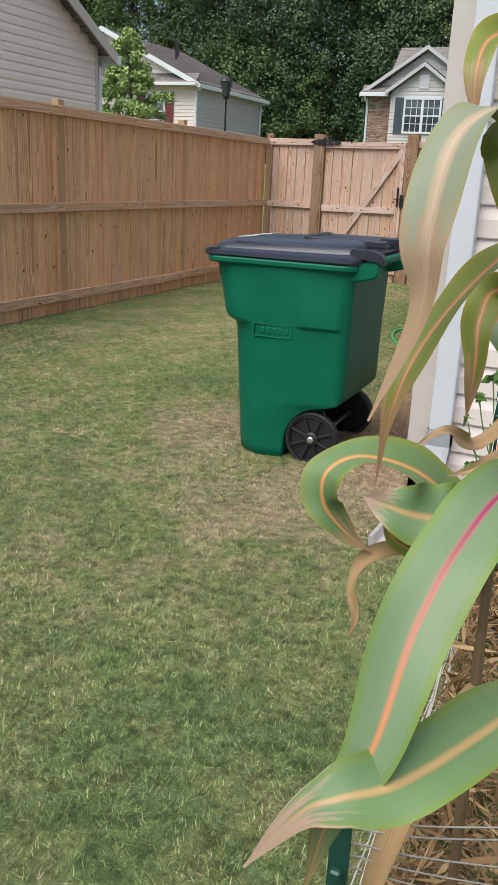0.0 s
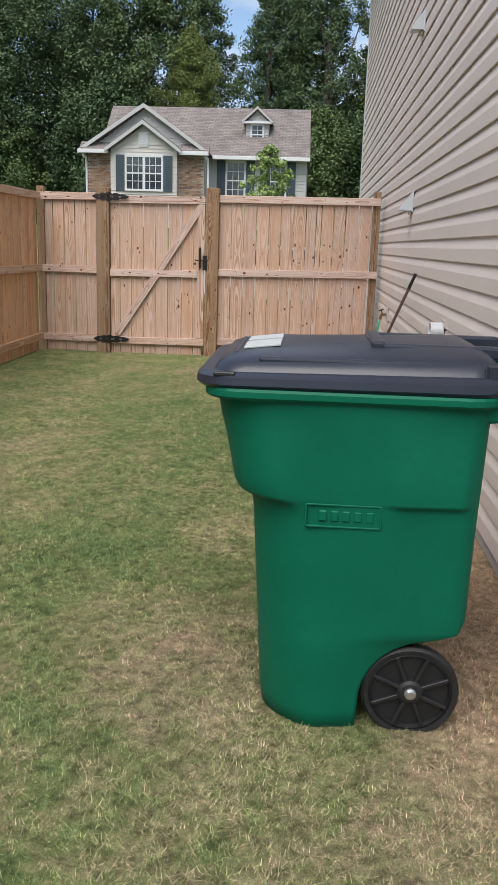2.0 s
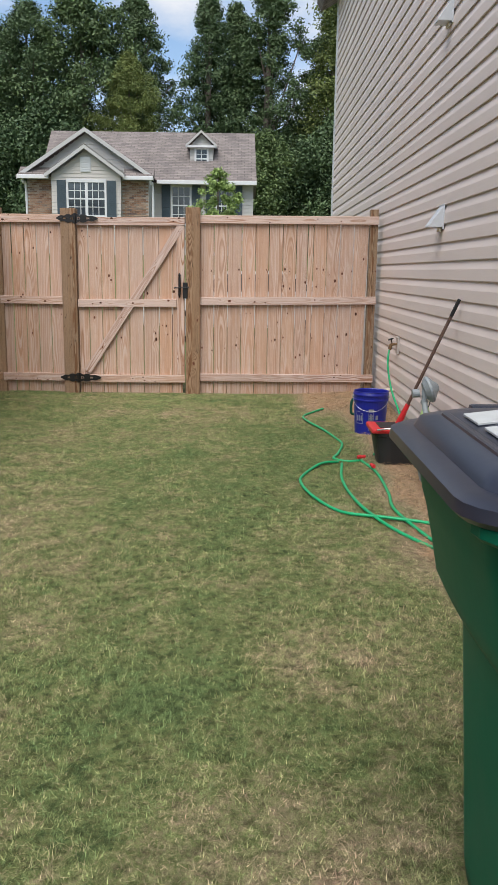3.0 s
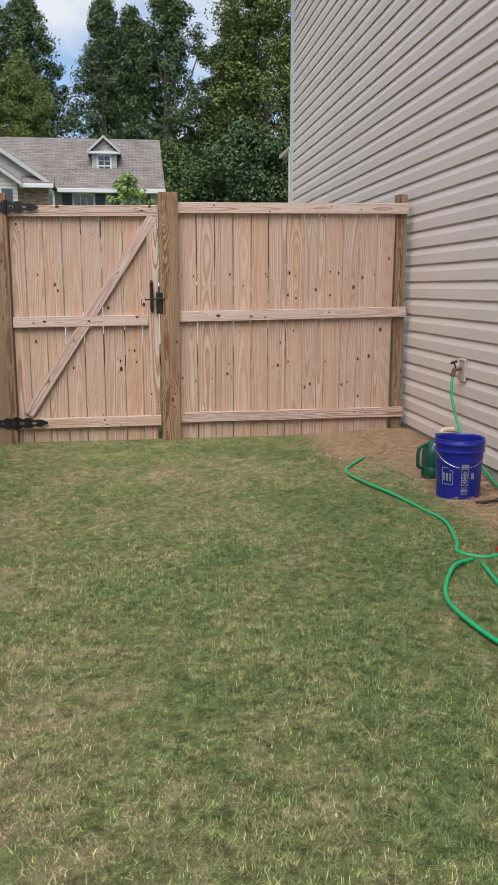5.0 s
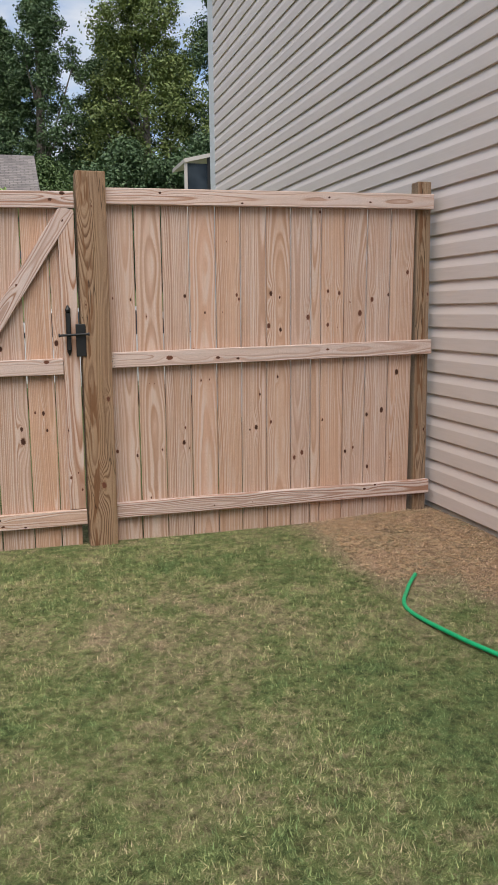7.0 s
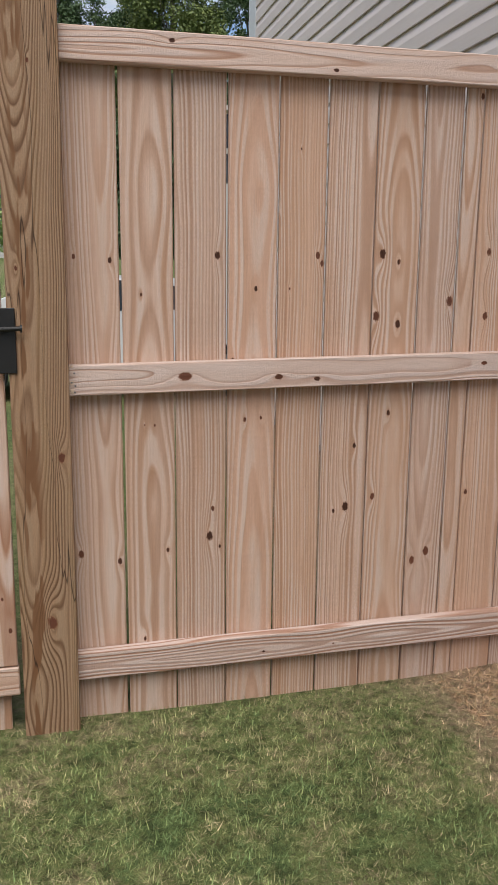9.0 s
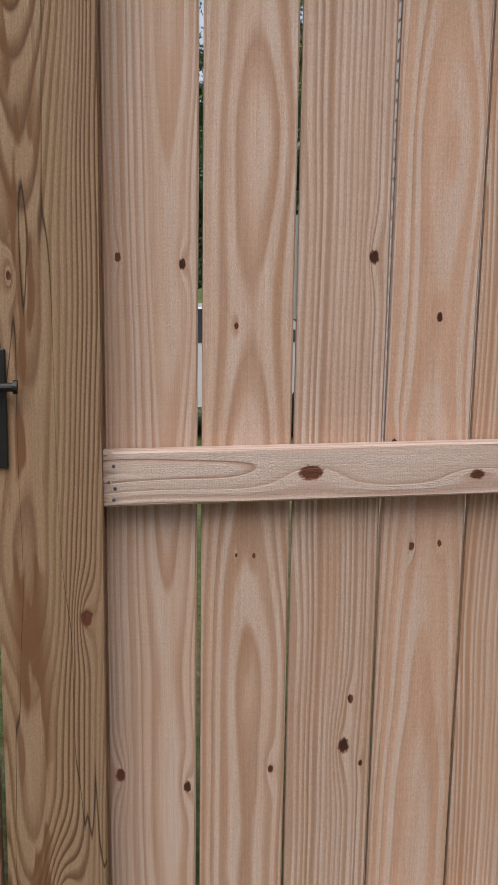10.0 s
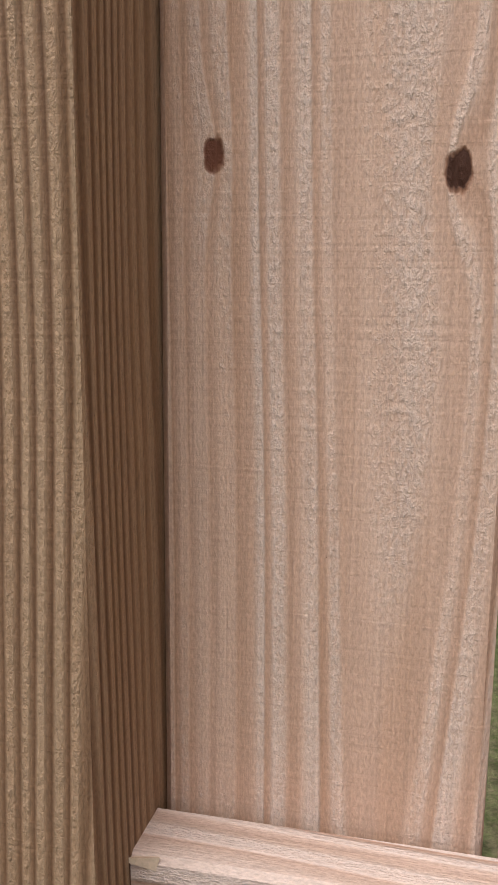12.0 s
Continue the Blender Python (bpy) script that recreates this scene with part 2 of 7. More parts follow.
def siding(name, color):
    n = Nodes(name)
    p = n.coord("Object")
    g = n.noise(n.vm("MULTIPLY", p, (3.0, 3.0, 60.0)), 1.0, 4.0, 0.6)
    b = n.noise(n.vm("MULTIPLY", p, (0.7, 0.7, 0.7)), 1.0, 3.0)
    wav = n.noise(n.vm("MULTIPLY", p, (1.3, 1.3, 9.0)), 1.0, 1.0)
    r = n.rand()
    f = n.m("ADD", n.m("ADD", n.m("MULTIPLY", g, 0.35), n.m("MULTIPLY", b, 0.45)), n.m("MULTIPLY", r, 0.12))
    lo, hi = tuple(c * 0.93 for c in color), tuple(c * 1.06 for c in color)
    h = n.m("ADD", n.m("MULTIPLY", g, 0.25), n.m("MULTIPLY", wav, 1.0))
    return n.done(n.ramp(f, (0.3, lo), (0.7, hi)), 0.5, normal=n.bump(h, 0.35, 0.006), spec=0.35)


M_siding = siding("taupe_vinyl_siding", (0.68, 0.595, 0.555))
M_siding_far = siding("grey_vinyl_siding", (0.46, 0.45, 0.43))
M_siding_beige = siding("beige_vinyl_siding", (0.74, 0.64, 0.59))
M_siding_cream = siding("cream_vinyl_siding", (0.50, 0.475, 0.44))
M_trim = plain("trim_vinyl", (0.47, 0.425, 0.39), 0.45, vary=0.05, scale=4)
M_white = plain("white_aluminium", (0.52, 0.54, 0.57), 0.38, vary=0.04, scale=6, bump=0.05)
M_concrete = plain("concrete", (0.42, 0.40, 0.37), 0.9, vary=0.18, scale=22, bump=0.5, spec=0.2)
M_green = plain("green_hdpe", (0.003, 0.108, 0.060), 0.45, vary=0.10, scale=5, bump=0.08, spec=0.14)
M_lid = plain("slate_hdpe", (0.018, 0.021, 0.034), 0.32, vary=0.15, scale=7, bump=0.12)
M_black = plain("black_plastic", (0.012, 0.012, 0.013), 0.5, vary=0.2, scale=20)
M_iron = plain("black_iron", (0.006, 0.0055, 0.0055), 0.5, 0.0, vary=0.3, scale=60, bump=0.3)
M_steel = plain("galvanised_steel", (0.55, 0.55, 0.54), 0.35, 0.9, vary=0.1, scale=40)
M_paper = plain("paper_label", (0.40, 0.42, 0.42), 0.6, vary=0.1, scale=30)
M_hose = plain("green_hose", (0.004, 0.34, 0.13), 0.42, vary=0.2, scale=40)
M_blue = plain("blue_bucket_plastic", (0.010, 0.016, 0.23), 0.35, vary=0.1, scale=8)
M_can = plain("dark_green_plastic", (0.006, 0.075, 0.05), 0.4, vary=0.12, scale=12)
M_red = plain("red_plastic", (0.55, 0.025, 0.03), 0.42, vary=0.12, scale=15)
M_tub = plain("charcoal_plastic", (0.020, 0.021, 0.023), 0.5, vary=0.2, scale=15)
M_bag = plain("pale_green_bag", (0.46, 0.60, 0.27), 0.4, vary=0.12, scale=25, bump=0.5)
M_meter = plain("grey_meter_paint", (0.22, 0.25, 0.27), 0.45, vary=0.12, scale=18)
M_rust = plain("brown_pole", (0.11, 0.065, 0.05), 0.5, vary=0.25, scale=40)
M_cream = plain("cream_pipe", (0.60, 0.54, 0.42), 0.5, vary=0.12, scale=30)


def shingles():
    n = Nodes("roof_shingles")
    p = n.coord("Object")
    b = n.t.nodes.new("ShaderNodeTexBrick")
    n.put(b.inputs["Vector"], n.comb(n.sep(p)[0], n.sep(p)[1], 0.0))
    b.inputs["Scale"].default_value = 1.0
    b.inputs["Brick Width"].default_value = 0.33
    b.inputs["Row Height"].default_value = 0.14
    b.inputs["Mortar Size"].default_value = 0.012
    b.inputs["Color1"].default_value = (0.235, 0.205, 0.19, 1)
    b.inputs["Color2"].default_value = (0.165, 0.145, 0.14, 1)
    b.inputs["Mortar"].default_value = (0.09, 0.08, 0.075, 1)
    v = n.noise(p, 1.1, 4.0, 0.6)
    col = n.mix(0.8, b.outputs["Color"], n.ramp(v, (0.3, 0.75), (0.7, 1.2)), "MULTIPLY")
    return n.done(col, 0.9, normal=n.bump(b.outputs["Fac"], 0.3, 0.01), spec=0.2)


def brick_mat():
    n = Nodes("mixed_brick")
    r = n.rand()
    v = n.noise(n.coord("Object"), 25.0, 3.0)
    c = n.ramp(r, (0.0, (0.19, 0.11, 0.075)), (0.3, (0.31, 0.19, 0.13)), (0.6, (0.36, 0.25, 0.18)), (0.85, (0.42, 0.34, 0.27)), (1.0, (0.15, 0.11, 0.10)))
    return n.done(n.mix(0.5, c, n.ramp(v, (0.3, 0.7), (0.7, 1.2)), "MULTIPLY"), 0.9, spec=0.2)


M_shingle = shingles()
M_brick = brick_mat()
M_mortar = plain("mortar", (0.40, 0.37, 0.33), 0.95, vary=0.1, scale=20)
M_farwhite = plain("white_window_paint", (0.60, 0.61, 0.62), 0.5, vary=0.04, scale=3)
M_shutter = plain("slate_shutter_paint", (0.045, 0.068, 0.085), 0.6, vary=0.15, scale=8)
M_shutter_red = plain("maroon_shutter_paint", (0.16, 0.028, 0.03), 0.6, vary=0.15, scale=8)


def glass():
    n = Nodes("window_glass")
    v = n.noise(n.coord("Object"), 1.5, 2.0)
    return n.done(n.ramp(v, (0.35, (0.015, 0.02, 0.028)), (0.7, (0.06, 0.075, 0.09))), 0.08, spec=0.8)


M_glass = glass()


def grass_mat(name, ground):
    """Lawn colour by how dry the place is, with a tint of its own for each blade and painted shade between tufts."""
    n = Nodes(name)
    dry = n.attr("dry")
    pos = n.coord("Object")
    if ground:
        t = n.noise(pos, 45.0, 6.0, 0.75)
        dry = n.m("ADD", dry, n.m("MULTIPLY", n.m("SUBTRACT", t, 0.5), 1.5), clamp=True)
    else:
        t = n.attr("tint")
        dry = n.m("ADD", dry, n.m("MULTIPLY", n.m("SUBTRACT", t, 0.5), 0.75), clamp=True)
    c = n.ramp(dry, (0.0, (0.152, 0.224, 0.084)), (0.30, (0.248, 0.290, 0.111)), (0.52, (0.350, 0.330, 0.168)), (0.75, (0.455, 0.372, 0.228)), (1.0, (0.57, 0.39, 0.27)))
    # shaded gaps between tufts, about 4 cm apart, put into the colour
    tuft_gaps = n.noise(pos, 26.0, 4.0, 0.65)
    c = n.mix(1.0, c, n.ramp(tuft_gaps, (0.34, 0.58), (0.5, 1.0), (0.66, 1.34)), "MULTIPLY")
    if ground:
        fine = n.noise(pos, 420.0, 3.0, 0.7)
        c = n.mix(1.0, c, n.ramp(fine, (0.32, 0.16), (0.68, 0.95)), "MULTIPLY")
        return n.done(c, 0.95, normal=n.bump(n.m("ADD", t, fine), 0.8, 0.012), spec=0.1)
    u = n.m("FRACT", n.m("MULTIPLY", t, 13.7))
    c = n.mix(1.0, c, n.ramp(u, (0.0, 0.50), (0.6, 1.0), (1.0, 1.5)), "MULTIPLY")
    b = n.done(c, 0.7, spec=0.25)
    return b


M_ground = grass_mat("lawn_soil", True)
M_blade = grass_mat("lawn_blades", False)


def leaf_mat(name, a, b, c, gloss=0.55):
    n = Nodes(name)
    i = n.island()
    o = n.rand()
    v = n.noise(n.coord("Object"), 0.45, 3.0)
    col = n.ramp(n.m("ADD", n.m("MULTIPLY", i, 0.55), n.m("MULTIPLY", v, 0.45)), (0.15, a), (0.5, b), (0.85, c))
    col = n.mix(1.0, col, n.ramp(o, (0.0, (0.8, 0.85, 0.85)), (0.5, (1, 1, 1)), (1.0, (1.2, 1.15, 0.85))), "MULTIPLY")
    return n.done(col, gloss, spec=0.3)


M_leaf = leaf_mat("tree_leaves", (0.042, 0.075, 0.033), (0.072, 0.118, 0.050), (0.12, 0.175, 0.072))
M_leaf_gum = leaf_mat("yellowish_tree_leaves", (0.075, 0.105, 0.030), (0.125, 0.165, 0.045), (0.19, 0.22, 0.065))
M_leaf_pale = leaf_mat("shrub_leaves", (0.15, 0.23, 0.06), (0.26, 0.36, 0.11), (0.38, 0.46, 0.17))
M_bark = plain("bark", (0.13, 0.11, 0.09), 0.9, vary=0.3, scale=6, bump=0.6)


# ---- building helpers ----
def part(name, bm, material, parent=None, label="", smooth=False):
    """Links a bmesh as one mesh object under a thing or a part."""
    me = bpy.data.meshes.new(name)
    bmesh.ops.recalc_face_normals(bm, faces=bm.faces)
    bm.to_mesh(me)
    bm.free()
    if smooth:
        for f in me.polygons:
            f.use_smooth = True
    return link(name, me, material, parent, label)


def link(name, me, material, parent=None, label=""):
    if material is not None and not me.materials:
        me.materials.append(material)
    ob = new(name, me)
    ob.parent = parent
    if label:
        ob["label"] = label
    return ob


def thing(name, label, category, at=(0, 0, 0), group="", kind="", turn=0):
    ob = new(name)
    ob.matrix_world = pose(*at, 0, 0, turn)
    ob.empty_display_size = 0.1
    return tagged(ob, label, category, group, kind)


def box(bm, x0, x1, y0, y1, z0, z1, bevel=0.0, m=None):
    """Adds a box, with its edges rounded by bevel."""
    r = bmesh.ops.create_cube(bm, size=1.0)
    vs = r["verts"]
    for v in vs:
        v.co = Vector((x0 + (v.co.x + 0.5) * (x1 - x0), y0 + (v.co.y + 0.5) * (y1 - y0), z0 + (v.co.z + 0.5) * (z1 - z0)))
    if m is not None:
        bmesh.ops.transform(bm, matrix=m, verts=vs)
    if bevel:
        es = list({e for v in vs for e in v.link_edges})
        bmesh.ops.bevel(bm, geom=es, offset=bevel, segments=2 if bevel > 0.004 else 1, affect="EDGES", profile=0.6)
    return bm


def cyl(bm, r1, r2, a, b, seg=16, caps=True):
    """Adds a cone or cylinder from point a to point b."""
    a, b = Vector(a), Vector(b)
    d = b - a
    m = Matrix.Translation((a + b) / 2) @ d.to_track_quat("Z", "Y").to_matrix().to_4x4()
    bmesh.ops.create_cone(bm, cap_ends=caps, segments=seg, radius1=r1, radius2=r2, depth=d.length, matrix=m)
    return bm


def lathe(bm, profile, seg=24, m=None):
    """Turns a profile of (radius, height) round z."""
    rings = []
    for r, z in profile:
        ring = []
        for i in range(seg):
            a = 2 * math.pi * i / seg
            co = Vector((r * math.cos(a), r * math.sin(a), z))
            ring.append(bm.verts.new(m @ co if m else co))
        rings.append(ring)
    for p, q in zip(rings, rings[1:]):
        for i in range(seg):
            bm.faces.new((p[i], p[(i + 1) % seg], q[(i + 1) % seg], q[i]))
    return rings


def tube_points(points, n):
    """A smooth line (Catmull-Rom) through the points, n steps a stretch."""
    p = [Vector(q) for q in points]
    p = [2 * p[0] - p[1]] + p + [2 * p[-1] - p[-2]]
    out = []
    for a, b, c, d in zip(p, p[1:], p[2:], p[3:]):
        for i in range(n):
            t = i / n
            out.append(0.5 * (2 * b + (c - a) * t + (2 * a - 5 * b + 4 * c - d) * t * t + (3 * b - a - 3 * c + d) * t ** 3))
    return out + [p[-2]]


def tube(bm, points, radius, seg=8, n=6):
    line = tube_points(points, n)
    rings = []
    for i, c in enumerate(line):
        d = (line[min(i + 1, len(line) - 1)] - line[max(i - 1, 0)]).normalized()
        u = d.cross(Vector((0.13, 0.21, 1.0))).normalized()
        v = d.cross(u)
        k = radius(i / (len(line) - 1)) if callable(radius) else radius
        rings.append([bm.verts.new(c + k * (math.cos(2 * math.pi * j / seg) * u + math.sin(2 * math.pi * j / seg) * v)) for j in range(seg)])
    for p, q in zip(rings, rings[1:]):
        for j in range(seg):
            bm.faces.new((p[j], p[(j + 1) % seg], q[(j + 1) % seg], q[j]))
    bm.faces.new(rings[0])
    bm.faces.new(rings[-1])
    return bm


def prism(bm, outline, y0, y1, axis="y"):
    """A flat outline of (x, z) pushed through from y0 to y1."""
    put = (lambda x, z, y: (x, y, z)) if axis == "y" else (lambda x, z, y: (y, x, z))
    a = [bm.verts.new(put(x, z, y0)) for x, z in outline]
    b = [bm.verts.new(put(x, z, y1)) for x, z in outline]
    bm.faces.new(a)
    bm.faces.new(b)
    for i in range(len(outline)):
        j = (i + 1) % len(outline)
        bm.faces.new((a[i], a[j], b[j], b[i]))
    return bm


# ---- ground and lawn ----
def smooth(a, b, v):
    t = np.clip((v - a) / (b - a), 0, 1)
    return t * t * (3 - 2 * t)


def value_noise(x, y, scale, seed):
    """Smooth noise from 0 to 1 over the plan."""
    x, y = np.asarray(x) / scale, np.asarray(y) / scale
    xi, yi = np.floor(x), np.floor(y)
    fx, fy = x - xi, y - yi
    fx, fy = fx * fx * (3 - 2 * fx), fy * fy * (3 - 2 * fy)

    def h(i, j):
        v = np.sin(i * 127.1 + j * 311.7 + seed * 74.7) * 43758.5453
        return v - np.floor(v)
    return (h(xi, yi) * (1 - fx) + h(xi + 1, yi) * fx) * (1 - fy) + (h(xi, yi + 1) * (1 - fx) + h(xi + 1, yi + 1) * fx) * fy


def ground_height(x, y):
    z = -0.055 + 0.035 * smooth(-1.9, -1.0, x) * smooth(10.3, 12.0, y) * smooth(20, 14, y)
    z = z + 0.012 * (value_noise(x, y, 0.6, 3) - 0.5) * smooth(40, 20, np.abs(x) + np.abs(y))
    return z + 2.0 * smooth(24, 37, y) + 0.0 * x


STRAW_SPOTS = ((-1.26, 3.22, 0.50, 0.42, 0.34), (-1.63, 2.36, 0.3, 0.3, 0.10), (-1.91, 5.58, 0.30, 0.45, 0.32), (-2.09, 4.37, 0.35, 0.35, 0.28), (-2.34, 4.67, 0.25, 0.3, 0.18),
               (-1.95, 3.90, 0.40, 0.30, 0.22), (-3.49, 6.99, 0.5, 0.6, 0.20), (-1.78, 6.74, 0.3, 0.5, 0.24), (-3.53, 7.56, 0.4, 0.5, 0.15), (-3.62, 8.58, 0.3, 0.4, 0.15),
               (-2.86, 10.22, 0.5, 0.3, 0.14), (-2.51, 10.79, 0.35, 0.35, 0.2), (-3.37, 10.99, 0.5, 0.4, 0.18), (-3.02, 4.61, 0.5, 0.5, 0.08))
GREEN_SPOTS = ((-1.15, 1.96, 0.45, 0.5, -0.20), (-0.84, 1.31, 0.5, 0.5, -0.22), (-0.68, 1.74, 0.3, 0.4, -0.18), (-2.34, 3.0, 0.5, 0.4, -0.16), (-2.79, 8.79, 0.6, 1.0, -0.14),
               (-2.54, 5.28, 0.35, 0.6, -0.18), (-2.02, 5.08, 0.2, 0.2, -0.20), (-2.8, 5.14, 0.2, 0.3, -0.12), (-2.56, 3.91, 0.3, 0.25, -0.22), (-3.42, 8.54, 0.25, 0.3, -0.12),
               (-2.02, 9.27, 0.35, 0.9, -0.18), (-2.34, 8.0, 0.45, 0.6, -0.15), (-2.77, 11.8, 0.9, 0.3, -0.16), (-2.22, 10.36, 0.35, 0.35, -0.18), (-3.1, 10.24, 0.3, 0.3, -0.12), (-3.41, 6.57, 0.4, 0.6, -0.1))


def dryness(x, y):
    """0: green turf, 0.75: straw, 1: brown dead grass."""
    d = 0.30 + 0.18 * (value_noise(x, y, 0.9, 1) - 0.45) + 0.20 * (value_noise(x, y, 0.30, 2) - 0.5) + 0.34 * (value_noise(x, y, 0.11, 5) - 0.5) + 0.34 * (value_noise(x, y, 0.045, 6) - 0.5)
    for cx, cy, rx, ry, k in STRAW_SPOTS + GREEN_SPOTS:
        d = d + 0.8 * k * np.exp(-((x - cx) / rx) ** 2 - ((y - cy) / ry) ** 2)
    edge = x + 0.25 * (value_noise(x, y, 0.5, 8) - 0.5)
    strip = smooth(-1.55, -1.2, edge) * smooth(3.0, 4.1, y) * smooth(30, 16, y)
    corner = smooth(-1.95, -1.55, edge) * smooth(10.6, 11.4, y) * smooth(30, 16, y)
    s = np.maximum(strip, corner)
    return np.clip(d * (1 - s) + (0.93 + 0.25 * (value_noise(x, y, 0.2, 9) - 0.5)) * s, 0.0, 1.0)


def make_ground():
    xs = np.concatenate([[-900, -300, -120, -60, -30, -18, -11, -8], np.arange(-6, 2.01, 0.05), [3, 5, 8, 12, 20, 40, 90, 300, 900]])
    ys = np.concatenate([[-900, -300, -100, -40, -15, -6], np.arange(0, 13.6, 0.05), np.arange(14, 60, 2.0), [70, 90, 150, 300, 900]])
    gx, gy = np.meshgrid(xs, ys)
    co = np.stack([gx, gy, ground_height(gx, gy)], -1).reshape(-1, 3)
    w, h = len(xs), len(ys)
    i = (np.arange(h - 1)[:, None] * w + np.arange(w - 1)[None, :]).reshape(-1)
    faces = np.stack([i, i + 1, i + w + 1, i + w], -1)
    me = bpy.data.meshes.new("ground")
    me.from_pydata(co.tolist(), [], faces.tolist())
    at = me.attributes.new("dry", "FLOAT", "POINT")
    at.data.foreach_set("value", dryness(gx, gy).reshape(-1).astype(np.float32))
    for f in me.polygons:
        f.use_smooth = True
    tagged(link("ground", me, M_ground), "patchy green and straw-coloured lawn soil", "ground", kind="structure")


def make_grass(count=1450000):
    """Short lawn blades, one thin triangle each, shorter and flatter where the turf is dead."""
    rng = np.random.default_rng(4)
    x = rng.uniform(-5.1, -0.05, count)
    y = rng.uniform(0.5, 12.42, count)
    keep = ~((x > -0.78) & (y > 3.85)) & ~((x > -1.78) & (x < -1.45) & (y > 3.98) & (y < 4.66)) & ~((x > -0.74) & (x < -0.45) & (y > 3.04) & (y < 3.8))
    x, y = x[keep], y[keep]
    n = len(x)
    d = dryness(x, y)
    z = ground_height(x, y) - 0.002
    tall = value_noise(x, y, 0.35, 11)
    ln = (0.008 + 0.020 * rng.random(n) ** 2.0) * (0.7 + 0.6 * tall) * (1.1 - 0.08 * d)
    lean = rng.uniform(0.42, 1.42, n) + 0.15 * d
    az = rng.uniform(0, 2 * math.pi, n)
    wd = rng.uniform(0.0007, 0.0018, n)
    # one blade in sixteen is a dead stem that lies on the turf
    stem = rng.random(n) < 0.06
    ln = np.where(stem, rng.uniform(0.014, 0.036, n), ln)
    lean = np.where(stem, rng.uniform(1.15, 1.5, n), lean)
    wd = np.where(stem, rng.uniform(0.0005, 0.0009, n), wd)
    z = np.where(stem, z + rng.uniform(0.002, 0.009, n), z)
    dx, dy = np.cos(az), np.sin(az)
    s, c = np.sin(lean), np.cos(lean)
    base = np.stack([x, y, z], -1)
    side = np.stack([-dy * wd, dx * wd, np.zeros(n)], -1)
    tip = base + np.stack([dx * s * ln * 1.1, dy * s * ln * 1.1, c * ln], -1)
    co = np.stack([base - side, base + side, tip], 1).reshape(-1, 3)
    tri = np.arange(3 * n)
    me = bpy.data.meshes.new("lawn_grass")
    me.vertices.add(3 * n)
    me.vertices.foreach_set("co", co.reshape(-1).astype(np.float32))
    me.loops.add(3 * n)
    me.loops.foreach_set("vertex_index", tri.astype(np.int32))
    me.polygons.add(n)
    me.polygons.foreach_set("loop_start", (np.arange(n) * 3).astype(np.int32))
    d = np.where(stem, np.clip(d + rng.uniform(0.1, 0.35, n), 0, 0.8), d)
    for name, v in (("dry", d), ("tint", np.clip(0.55 * rng.uniform(0, 1, n) + 0.75 * (value_noise(x, y, 0.03, 14) - 0.5) * 0.9 + 0.22, 0, 1))):
        at = me.attributes.new(name, "FLOAT", "POINT")
        at.data.foreach_set("value", np.repeat(v, 3).astype(np.float32))
    me.update()
    tagged(link("lawn_grass", me, M_blade), "short green lawn grass with dry straw patches", "grass", kind="stuff")


make_ground()
make_grass()

# ---- own house: two walls with lap siding, roof ----
WX, WY0, WY1, WTOP = -0.77, 3.87, 18.5, 6.1
LAP = 0.141


def course_mesh(length, lap=LAP):
    """One course of lap siding along x, its face towards -y, leaning out to its lower edge."""
    bm = bmesh.new()
    prism(bm, [(0.0, lap + 0.014), (-0.002, lap + 0.014), (-0.003, lap - 0.004), (-0.007, lap - 0.020), (-0.016, lap - 0.052), (-0.0185, lap - 0.062), (-0.0185, 0.004), (-0.0165, 0.0), (-0.004, 0.004), (0.0, 0.004)], 0.0, length, "x")
    bmesh.ops.recalc_face_normals(bm, faces=bm.faces)
    me = bpy.data.meshes.new("siding_plank")
    bm.to_mesh(me)
    bm.free()
    return me


def sided_wall(name, label, at, turn, length, height, z0, material, lap=LAP, gable=0.0, rows=None):
    """A wall with a solid core and courses of siding on its face; its foot line starts at `at` and runs along its own x."""
    bm = bmesh.new()
    out = [(0, z0), (length, z0), (length, height)]
    if gable:
        out.append((length / 2, height + gable))
    out.append((0, height))
    a = [bm.verts.new((x, 0.0, z)) for x, z in out]
    b = [bm.verts.new((x, 0.15, z)) for x, z in out]
    bm.faces.new(a)
    bm.faces.new(b)
    for i in range(len(out)):
        j = (i + 1) % len(out)
        bm.faces.new((a[i], a[j], b[j], b[i]))
    wall = part(name, bm, M_concrete)
    wall.matrix_world = pose(*at, 0, 0, turn)
    tagged(wall, label, "wall", kind="structure")
    z, full = z0 + 0.143, course_mesh(length, lap)
    if material is not None:
        full.materials.append(material)
    top = height + gable
    while z < top - 0.05:
        cut = 0.0
        if z + lap > height:
            cut = (z + lap - height) / max(gable, 0.01) * length / 2
        if cut * 2 > length - 0.3 or (not gable and z + lap > height + 0.05):
            break
        me = full
        if cut:
            me = course_mesh(length - 2 * cut, lap)
            me.materials.append(material)
        c = link("siding_plank", me, None, wall)
        c.location = (cut, 0.0, z)
        z += lap
    return wall


